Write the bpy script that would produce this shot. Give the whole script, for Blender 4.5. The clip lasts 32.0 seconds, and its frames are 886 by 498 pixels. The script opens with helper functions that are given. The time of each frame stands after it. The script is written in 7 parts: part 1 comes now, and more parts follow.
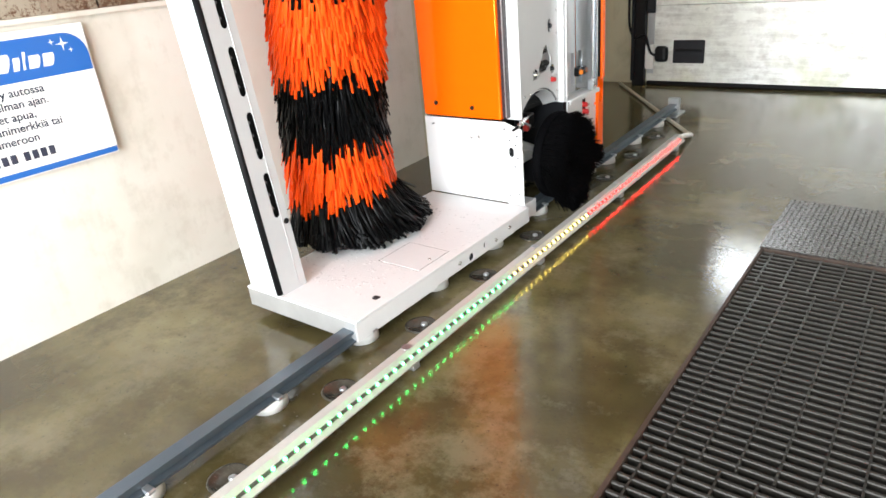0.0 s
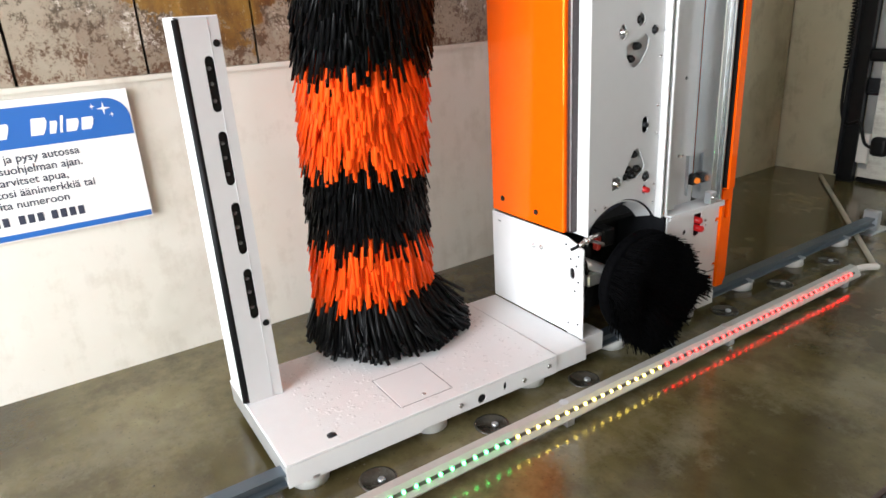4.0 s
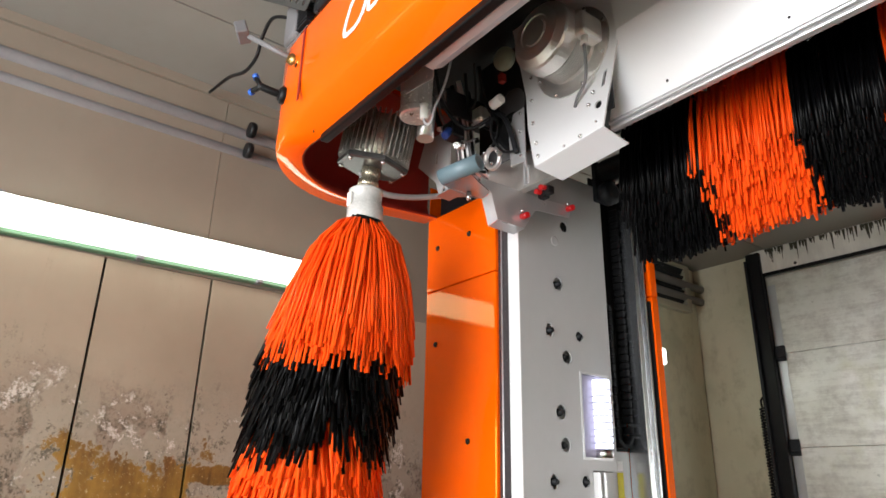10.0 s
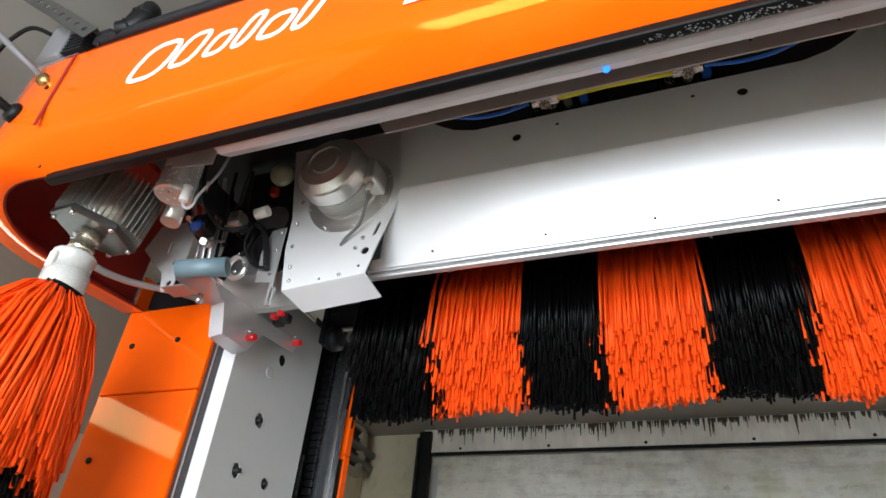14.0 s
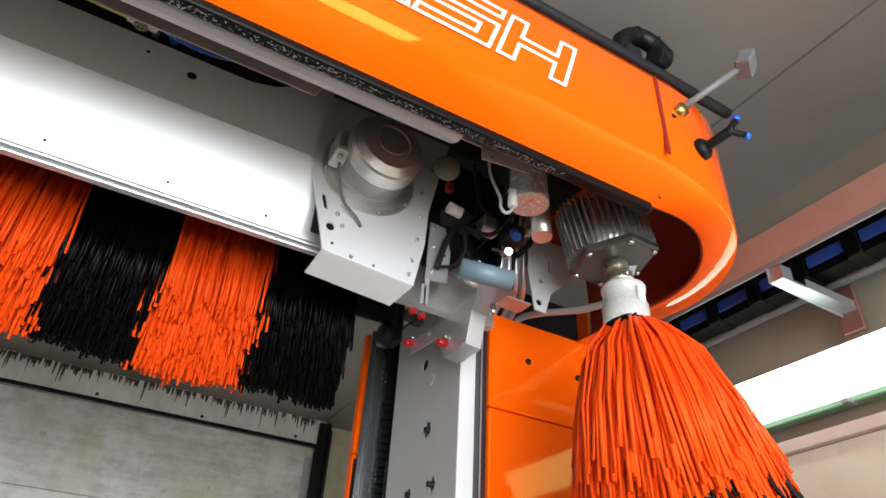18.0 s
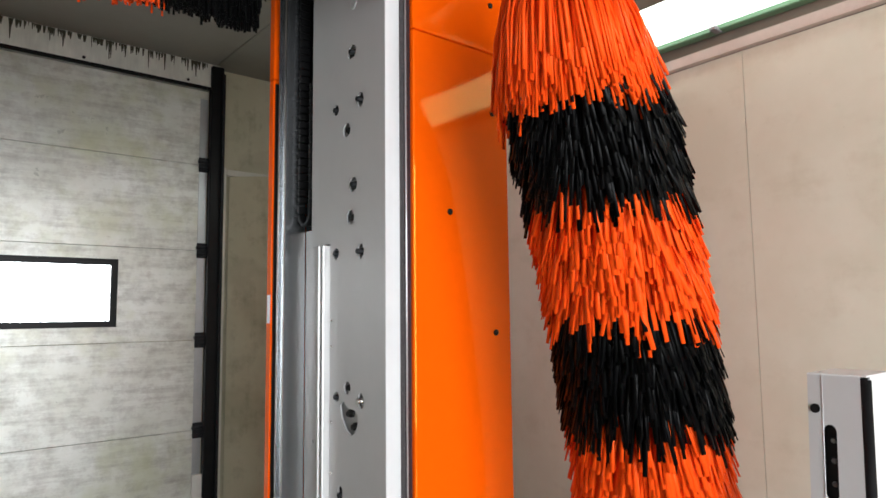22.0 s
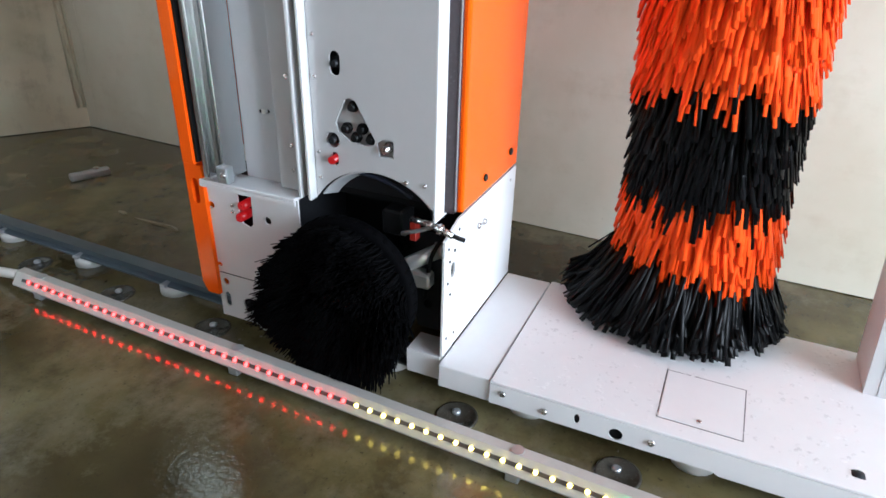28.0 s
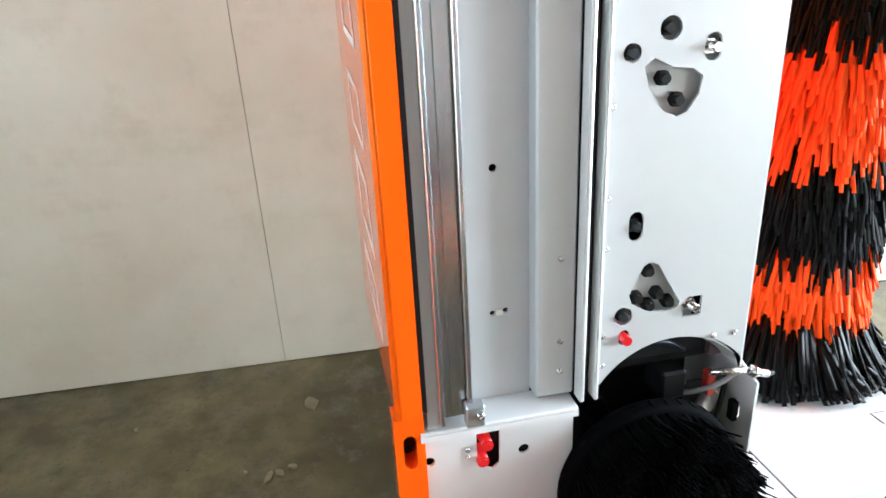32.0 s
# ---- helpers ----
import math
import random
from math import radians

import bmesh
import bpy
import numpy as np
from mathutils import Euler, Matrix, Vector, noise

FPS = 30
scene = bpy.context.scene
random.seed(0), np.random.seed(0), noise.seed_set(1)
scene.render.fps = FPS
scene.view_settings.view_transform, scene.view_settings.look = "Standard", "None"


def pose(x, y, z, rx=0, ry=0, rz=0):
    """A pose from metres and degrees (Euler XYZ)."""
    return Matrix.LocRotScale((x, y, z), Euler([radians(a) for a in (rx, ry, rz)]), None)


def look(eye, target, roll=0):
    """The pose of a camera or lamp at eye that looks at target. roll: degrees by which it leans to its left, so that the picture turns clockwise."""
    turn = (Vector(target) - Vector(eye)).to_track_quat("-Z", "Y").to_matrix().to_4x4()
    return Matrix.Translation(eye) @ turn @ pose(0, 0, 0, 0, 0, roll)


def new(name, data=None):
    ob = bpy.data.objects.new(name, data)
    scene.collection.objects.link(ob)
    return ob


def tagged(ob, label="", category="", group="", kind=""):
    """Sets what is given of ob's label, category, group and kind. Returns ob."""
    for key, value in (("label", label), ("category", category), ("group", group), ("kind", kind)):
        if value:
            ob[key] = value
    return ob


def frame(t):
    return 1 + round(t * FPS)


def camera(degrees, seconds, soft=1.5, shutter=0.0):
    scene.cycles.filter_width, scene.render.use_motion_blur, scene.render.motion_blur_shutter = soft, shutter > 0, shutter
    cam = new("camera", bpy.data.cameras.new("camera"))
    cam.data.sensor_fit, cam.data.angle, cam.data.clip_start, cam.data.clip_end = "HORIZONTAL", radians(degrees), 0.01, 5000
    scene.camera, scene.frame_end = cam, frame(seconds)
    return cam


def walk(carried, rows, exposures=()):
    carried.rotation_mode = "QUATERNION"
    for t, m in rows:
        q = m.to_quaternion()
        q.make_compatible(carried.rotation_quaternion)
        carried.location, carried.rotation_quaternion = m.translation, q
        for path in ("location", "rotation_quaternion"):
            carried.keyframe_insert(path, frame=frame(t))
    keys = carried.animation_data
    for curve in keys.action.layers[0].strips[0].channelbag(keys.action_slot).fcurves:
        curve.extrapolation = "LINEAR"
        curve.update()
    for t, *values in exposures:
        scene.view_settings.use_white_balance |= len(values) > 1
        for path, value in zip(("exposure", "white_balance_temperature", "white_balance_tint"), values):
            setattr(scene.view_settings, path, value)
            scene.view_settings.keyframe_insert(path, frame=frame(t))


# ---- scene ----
cam = camera(68.00, 32.0, soft=1.6)
ROWS = [
    (0.0, 0.160, 0.513, 1.212, 65.60, 5.12, 36.79),
    (0.5, 0.292, 0.753, 1.238, 65.16, 2.63, 44.13),
    (1.0, 0.269, 0.994, 1.208, 66.75, 2.76, 47.16),
    (1.5, 0.174, 1.212, 1.200, 66.56, 3.44, 49.85),
    (2.0, 0.181, 1.313, 1.213, 66.94, 3.44, 55.76),
    (2.5, 0.267, 1.407, 1.249, 66.20, 1.08, 59.95),
    (4.5, 0.284, 1.401, 1.330, 73.17, 4.13, 56.63),
    (5.0, 0.290, 1.407, 1.376, 78.62, 3.75, 56.96),
    (5.5, 0.290, 1.413, 1.412, 82.27, 3.46, 56.83),
    (6.0, 0.289, 1.405, 1.437, 84.92, 2.60, 56.83),
    (6.5, 0.297, 1.417, 1.474, 87.90, 1.75, 56.58),
    (7.0, 0.305, 1.415, 1.501, 92.01, 0.50, 56.29),
    (7.5, 0.315, 1.430, 1.547, 96.27, -0.10, 56.00),
    (8.0, 0.323, 1.424, 1.593, 99.86, 0.15, 55.43),
    (8.5, 0.326, 1.408, 1.612, 103.18, 0.11, 54.92),
    (9.0, 0.324, 1.410, 1.629, 104.95, -0.04, 53.98),
    (9.5, 0.315, 1.408, 1.642, 107.53, -0.40, 53.14),
    (10.0, 0.306, 1.405, 1.664, 109.74, -1.10, 52.62),
    (10.5, 0.294, 1.386, 1.687, 113.23, -1.64, 51.11),
    (11.0, 0.294, 1.371, 1.697, 116.58, -2.02, 49.51),
    (11.5, 0.298, 1.331, 1.699, 119.15, -2.66, 46.91),
    (12.0, 0.294, 1.312, 1.698, 119.47, -2.60, 45.29),
    (12.5, 0.274, 1.401, 1.707, 120.28, -3.94, 43.60),
    (13.0, 0.266, 1.452, 1.705, 120.39, -5.74, 39.42),
    (13.5, 0.201, 1.424, 1.697, 121.98, -6.07, 31.84),
    (14.0, 0.127, 1.383, 1.680, 123.64, -4.89, 21.53),
    (14.5, 0.130, 1.361, 1.673, 124.03, -4.54, 14.21),
    (15.0, 0.163, 1.364, 1.664, 123.64, -4.57, 5.56),
    (15.5, 0.204, 1.374, 1.664, 124.12, -3.88, -3.95),
    (17.5, 0.408, 1.324, 1.681, 124.35, -2.12, -24.05),
    (18.0, 0.374, 1.314, 1.674, 124.19, -2.92, -29.49),
    (18.5, 0.245, 1.288, 1.654, 123.93, -0.12, -36.08),
    (19.0, 0.148, 1.264, 1.649, 120.73, 0.65, -40.90),
    (19.5, 0.125, 1.243, 1.619, 116.49, 0.35, -40.92),
    (20.0, 0.117, 1.238, 1.594, 112.48, 0.90, -40.15),
    (20.5, 0.126, 1.253, 1.564, 107.10, 0.95, -39.61),
    (21.0, 0.133, 1.269, 1.536, 102.73, 0.58, -39.90),
    (21.5, 0.132, 1.273, 1.517, 99.32, 0.50, -39.62),
    (22.0, 0.150, 1.279, 1.475, 95.50, 0.63, -39.69),
    (22.5, 0.163, 1.277, 1.456, 91.94, 0.74, -40.67),
    (23.0, 0.176, 1.258, 1.426, 89.40, 1.20, -42.28),
    (23.5, 0.241, 1.250, 1.396, 86.05, 1.92, -48.00),
    (24.0, 0.369, 1.268, 1.382, 84.72, 3.01, -56.33),
    (24.5, 0.444, 1.329, 1.373, 80.84, 3.56, -59.98),
    (25.0, 0.375, 1.383, 1.318, 76.01, 4.17, -61.90),
    (25.5, 0.263, 1.464, 1.256, 72.08, 3.50, -65.18),
    (26.0, 0.143, 1.555, 1.230, 69.81, 2.97, -64.17),
    (26.5, 0.092, 1.704, 1.186, 66.69, 0.38, -60.88),
    (28.5, -0.023, 2.617, 1.201, 61.44, -0.68, -68.18),
    (29.0, 0.067, 2.844, 1.156, 59.47, 1.40, -71.42),
    (29.5, 0.136, 3.023, 1.175, 57.15, 1.43, -77.75),
    (30.0, 0.107, 3.280, 1.187, 54.78, 2.92, -88.22),
    (30.5, 0.151, 3.461, 1.211, 55.89, 0.99, -93.35),
    (31.0, 0.266, 3.587, 1.202, 55.62, 1.95, -94.02),
    (31.5, 0.308, 3.703, 1.216, 55.61, 1.55, -96.34),
    (32.0, 0.251, 3.836, 1.316, 67.99, 2.91, -102.04),
]
EXPOSURES = [(0.0, 0.64, 6300, 7), (2.5, 0.66, 6200, 7), (4.5, 0.2, 6300, 8), (6.0, 0.0, 6500, 9), (9.0, 0.03, 6500, 10), (10.5, 0.05, 6450, 9), (12.0, -0.44, 6400, 8), (13.0, -0.2, 6200, 7), (14.0, 0.04, 6050, 6), (15.0, -0.14, 6000, 5), (17.5, -0.1, 6100, 6), (19.0, -0.2, 6500, 8), (22.0, -0.36, 6300, 8), (24.0, -0.36, 5550, 6), (26.0, -0.38, 5300, 6), (28.5, 0.65, 5600, 6), (29.0, 0.8, 5700, 6), (31.0, 1.35, 5900, 2), (32.0, 1.45, 5600, 1)]
walk(cam, [(t, pose(x, y, z, rx, ry, rz)) for t, x, y, z, rx, ry, rz in ROWS], EXPOSURES)


# ---- world and large lights ----
world = bpy.data.worlds.new("sky")
scene.world = world
world.use_nodes = True
_n, _l = world.node_tree.nodes, world.node_tree.links
sky = _n.new("ShaderNodeTexSky")
sky.sky_type, sky.sun_disc = "NISHITA", False
sky.sun_elevation, sky.sun_rotation = radians(38), radians(200)
_l.new(sky.outputs[0], _n["Background"].inputs[0])
_n["Background"].inputs[1].default_value = 0.12


def area_lamp(name, m, w, h, power, color):
    data = bpy.data.lights.new(name, "AREA")
    data.shape, data.size, data.size_y, data.energy, data.color = "RECTANGLE", w, h, power, color
    ob = new(name, data)
    ob.matrix_world = m
    return ob


# the daylight of the open entrance behind the walk
area_lamp("entrance_daylight", look((0, -2.35, 1.7), (0, 3, 1.5)), 3.6, 3.0, 470, (0.97, 0.98, 1.0))
sun_data = bpy.data.lights.new("sun", "SUN")
sun_data.energy, sun_data.angle, sun_data.color = 2.0, radians(0.6), (1.0, 0.95, 0.88)
sun = new("sun", sun_data)
sun.matrix_world = look((4, -9, 9), (0, 0, 0))

# ---- materials ----


def nodes_of(name):
    m = bpy.data.materials.new(name)
    m.use_nodes = True
    return m, m.node_tree.nodes, m.node_tree.links, m.node_tree.nodes["Principled BSDF"]


def noise_node(n, l, scale, detail=4, rough=0.6, stretch=None):
    co = n.new("ShaderNodeTexCoord")
    out = co.outputs["Object"]
    if stretch:
        mp = n.new("ShaderNodeMapping")
        mp.inputs["Scale"].default_value = stretch
        l.new(out, mp.inputs[0])
        out = mp.outputs[0]
    t = n.new("ShaderNodeTexNoise")
    t.inputs["Scale"].default_value, t.inputs["Detail"].default_value, t.inputs["Roughness"].default_value = scale, detail, rough
    l.new(out, t.inputs["Vector"])
    return t.outputs["Fac"]


def ramp(n, l, fac, stops):
    r = n.new("ShaderNodeValToRGB")
    while len(r.color_ramp.elements) < len(stops):
        r.color_ramp.elements.new(0.5)
    for e, (p, c) in zip(r.color_ramp.elements, stops):
        e.position = p
        e.color = (*c, 1) if isinstance(c, tuple) else (c, c, c, 1)
    l.new(fac, r.inputs[0])
    return r.outputs[0]


def mix(n, l, fac, a, b):
    m = n.new("ShaderNodeMix")
    m.data_type = "RGBA"
    for sock, v in ((m.inputs[0], fac), (m.inputs[6], a), (m.inputs[7], b)):
        if isinstance(v, bpy.types.NodeSocket):
            l.new(v, sock)
        else:
            sock.default_value = (*v, 1) if isinstance(v, tuple) else v
    return m.outputs[2]


def arith(n, l, op, a, b):
    m = n.new("ShaderNodeMath")
    m.operation, m.use_clamp = op, True
    for sock, v in zip(m.inputs, (a, b)):
        if isinstance(v, bpy.types.NodeSocket):
            l.new(v, sock)
        else:
            sock.default_value = v
    return m.outputs[0]


def bump(n, l, b, height, strength, dist=0.01):
    k = n.new("ShaderNodeBump")
    k.inputs["Strength"].default_value, k.inputs["Distance"].default_value = strength, dist
    l.new(height, k.inputs["Height"])
    l.new(k.outputs[0], b.inputs["Normal"])


def mat(name, col, rough=0.5, metal=0.0, var=0.12, scale=5.0, relief=0.0, rscale=180.0, coat=0.0, stretch=None, island=0.0, emit=0.0, spec=0.5, rv=1.0):
    m, n, l, b = nodes_of(name)
    b.inputs["Specular IOR Level"].default_value = spec
    lo = tuple(max(0, c * (1 - var)) for c in col)
    hi = tuple(min(1, c * (1 + var)) for c in col)
    f1, f2 = noise_node(n, l, scale, 3), noise_node(n, l, scale * 9, 5, 0.7, stretch)
    f = arith(n, l, "MULTIPLY_ADD", f1, 0.6)
    f.node.inputs[2].default_value = 0.0
    f = arith(n, l, "ADD", f, arith(n, l, "MULTIPLY", f2, 0.4))
    c = mix(n, l, ramp(n, l, f, ((0.3, 0.0), (0.7, 1.0))), lo, hi)
    if island:
        g = n.new("ShaderNodeNewGeometry")
        c = mix(n, l, g.outputs["Random Per Island"], c, tuple(x * (1 - island) for x in col))
    if emit:
        c = mix(n, l, 0.7, c, (0.0, 0.0, 0.0))
    l.new(c, b.inputs["Base Color"])
    b.inputs["Metallic"].default_value = metal
    r = ramp(n, l, f2, ((0.25, max(0.0, rough - 0.08 * rv)), (0.75, min(1.0, rough + 0.1 * rv))))
    l.new(r, b.inputs["Roughness"])
    b.inputs["Coat Weight"].default_value, b.inputs["Coat Roughness"].default_value = coat, 0.04
    if relief:
        bump(n, l, b, noise_node(n, l, rscale, 3, 0.5, stretch), relief, 0.004)
    if emit:
        b.inputs["Emission Color"].default_value, b.inputs["Emission Strength"].default_value = (*col, 1), emit
    return m


ORANGE = mat("orange_paint", (0.96, 0.114, 0.001), 0.06, 0, 0.04, 2, 0.10, 2.2, 0.0, spec=0.5, rv=0.15)
# gloss tinted amber so lamp reflections come out yellow, like overexposed orange
ORANGE.node_tree.nodes["Principled BSDF"].inputs["Specular Tint"].default_value = (1.0, 0.78, 0.12, 1)
# hood orange with its inner shade put into the colour; small red bits share it
RED_IN = mat("orange_inside_shaded", (0.24, 0.014, 0.008), 0.45, 0, 0.1, 3)
WHITE = mat("white_powder_coat", (0.70, 0.70, 0.705), 0.42, 0, 0.04, 3, 0.06, 420, rv=0.4)
GREY_PLATE = mat("grey_aluminium_paint", (0.56, 0.56, 0.57), 0.38, 0.25, 0.05, 3, 0.05, 500)
SILVER = mat("bare_aluminium", (0.70, 0.70, 0.71), 0.33, 0.65, 0.05, 4, 0.03, 300, 0, None, rv=0.3)
GALV = mat("galvanised_steel", (0.50, 0.52, 0.54), 0.36, 0.85, 0.1, 6, 0.04, 120, rv=0.4)
CHROME = mat("steel_bolt", (0.62, 0.61, 0.60), 0.25, 1.0, 0.1, 30)
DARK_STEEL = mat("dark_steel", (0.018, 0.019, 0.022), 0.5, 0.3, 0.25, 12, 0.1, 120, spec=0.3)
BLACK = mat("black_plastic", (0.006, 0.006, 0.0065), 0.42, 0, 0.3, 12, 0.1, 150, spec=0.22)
RUBBER = mat("black_rubber", (0.005, 0.005, 0.0055), 0.55, 0, 0.3, 20, 0.1, 200, spec=0.18)
BR_ORANGE = mat("orange_strands", (1.0, 0.083, 0.006), 0.42, 0, 0.05, 6, 0, 0, 0, None, 0.14, spec=0.4)
BR_ORANGE.node_tree.nodes["Principled BSDF"].inputs["Specular Tint"].default_value = (1.0, 0.62, 0.25, 1)
BR_BLACK = mat("black_strands", (0.002, 0.002, 0.0024), 0.34, 0, 0.3, 6, 0, 0, 0, None, 0.5, spec=0.12)
BR_WHEEL = mat("black_bristles", (0.0015, 0.0015, 0.0018), 0.9, 0, 0.3, 6, 0, 0, 0, None, 0.5, spec=0.05)
PVC_GREY = mat("grey_pvc", (0.13, 0.19, 0.22), 0.4, 0, 0.1, 10)
PIPE_GREY = mat("grey_conduit", (0.17, 0.165, 0.17), 0.5, 0, 0.15, 8)
PLASTIC_WHITE = mat("white_plastic", (0.74, 0.72, 0.68), 0.45, 0, 0.06, 8)
RED = mat("red_sensor", (0.75, 0.012, 0.015), 0.3, 0, 0.05, 30, emit=0.25)
BLUE = mat("blue_plastic", (0.02, 0.12, 0.55), 0.35, 0, 0.1, 30)
CAST = mat("cast_aluminium", (0.74, 0.73, 0.70), 0.30, 0.8, 0.08, 12, 0.015, 90, rv=0.3)
YELLOW = mat("yellow_label", (0.75, 0.68, 0.05), 0.5, 0, 0.1, 20)
BRASS = mat("brass", (0.62, 0.40, 0.14), 0.3, 1.0, 0.12, 20)
FELT = mat("grey_sensor_box", (0.13, 0.13, 0.135), 0.6, 0, 0.15, 20)
SIGN_WHITE = mat("sign_white", (0.80, 0.80, 0.79), 0.35, 0, 0.03, 2)
SIGN_BLUE = mat("sign_blue", (0.02, 0.12, 0.42), 0.35, 0, 0.04, 2)
INK = mat("dark_ink", (0.03, 0.035, 0.06), 0.5, 0, 0.05, 5)
LETTER = mat("white_letter_film", (0.82, 0.82, 0.82), 0.35, 0, 0.02, 5)
GLOW_GREEN = mat("green_led", (0.07, 1.0, 0.15), 0.4, emit=18.0)
GLOW_YELLOW = mat("yellow_led", (1.0, 0.70, 0.10), 0.4, emit=15.0)
GLOW_RED = mat("red_led", (1.0, 0.012, 0.010), 0.4, emit=24.0)
TUBE = mat("lamp_tube_cover", (0.94, 1.0, 0.90), 0.4, emit=4.3)
SIGNAL = mat("signal_lamp", (0.80, 0.82, 1.0), 0.3, emit=3.0)
GRATE = mat("worn_black_grating", (0.030, 0.027, 0.023), 0.44, 0.25, 0.4, 14, 0.1, 90, spec=0.35)
WET_PLATE = mat("wet_checker_plate", (0.055, 0.052, 0.050), 0.25, 0.4, 0.35, 10, 0.5, 60)


def wet_floor():
    m, n, l, b = nodes_of("wet_concrete")
    big, mid, fine = noise_node(n, l, 1.1, 4), noise_node(n, l, 5.0, 6, 0.7), noise_node(n, l, 60, 4, 0.7)
    c = ramp(n, l, big, ((0.32, (0.028, 0.021, 0.008)), (0.46, (0.073, 0.059, 0.023)), (0.56, (0.124, 0.104, 0.046)), (0.70, (0.21, 0.183, 0.096))))
    c = mix(n, l, ramp(n, l, mid, ((0.44, 0.0), (0.64, 0.7))), c, (0.050, 0.037, 0.017))
    c = mix(n, l, ramp(n, l, noise_node(n, l, 2.3, 9, 0.75), ((0.50, 0.0), (0.62, 0.6))), c, (0.165, 0.145, 0.092))
    c = mix(n, l, ramp(n, l, fine, ((0.60, 0.0), (0.70, 0.7))), c, (0.025, 0.02, 0.015))
    l.new(c, b.inputs["Base Color"])
    wet = arith(n, l, "ADD", arith(n, l, "MULTIPLY", big, 0.7), arith(n, l, "MULTIPLY", mid, 0.3))
    l.new(ramp(n, l, wet, ((0.40, 0.06), (0.54, 0.12), (0.66, 0.24))), b.inputs["Roughness"])
    b.inputs["Specular IOR Level"].default_value = 0.55
    ripple = noise_node(n, l, 62, 2, 0.5)
    bump(n, l, b, arith(n, l, "ADD", arith(n, l, "MULTIPLY", ripple, 0.4), arith(n, l, "MULTIPLY", fine, 0.3)), 0.27, 0.005)
    return m


def stained_wall(name, base, top, dirt, amount, run=(3, 3, 0.25), cloud=1.3):
    m, n, l, b = nodes_of(name)
    big, mid, fine = noise_node(n, l, cloud, 6, 0.62), noise_node(n, l, 6, 6, 0.7), noise_node(n, l, 45, 5, 0.7)
    streak = noise_node(n, l, 3.0, 5, 0.65, run)
    c = mix(n, l, ramp(n, l, big, ((0.35, 0.0), (0.7, 1.0))), base, top)
    spots = ramp(n, l, arith(n, l, "ADD", arith(n, l, "MULTIPLY", mid, 0.6), arith(n, l, "MULTIPLY", streak, 0.4)), ((0.52, 0.0), (0.72, amount)))
    c = mix(n, l, spots, c, dirt)
    # old water marks with a darker drying edge
    c = mix(n, l, ramp(n, l, noise_node(n, l, cloud * 1.5, 3, 0.5), ((0.55, 0.0), (0.63, amount * 0.4), (0.69, amount * 0.2))), c, dirt)
    c = mix(n, l, ramp(n, l, fine, ((0.70, 0.0), (0.78, amount))), c, tuple(x * 0.4 for x in dirt))
    l.new(c, b.inputs["Base Color"])
    b.inputs["Roughness"].default_value = 0.5
    bump(n, l, b, arith(n, l, "ADD", arith(n, l, "MULTIPLY", mid, 0.4), arith(n, l, "MULTIPLY", fine, 0.4)), 0.2, 0.004)
    return m


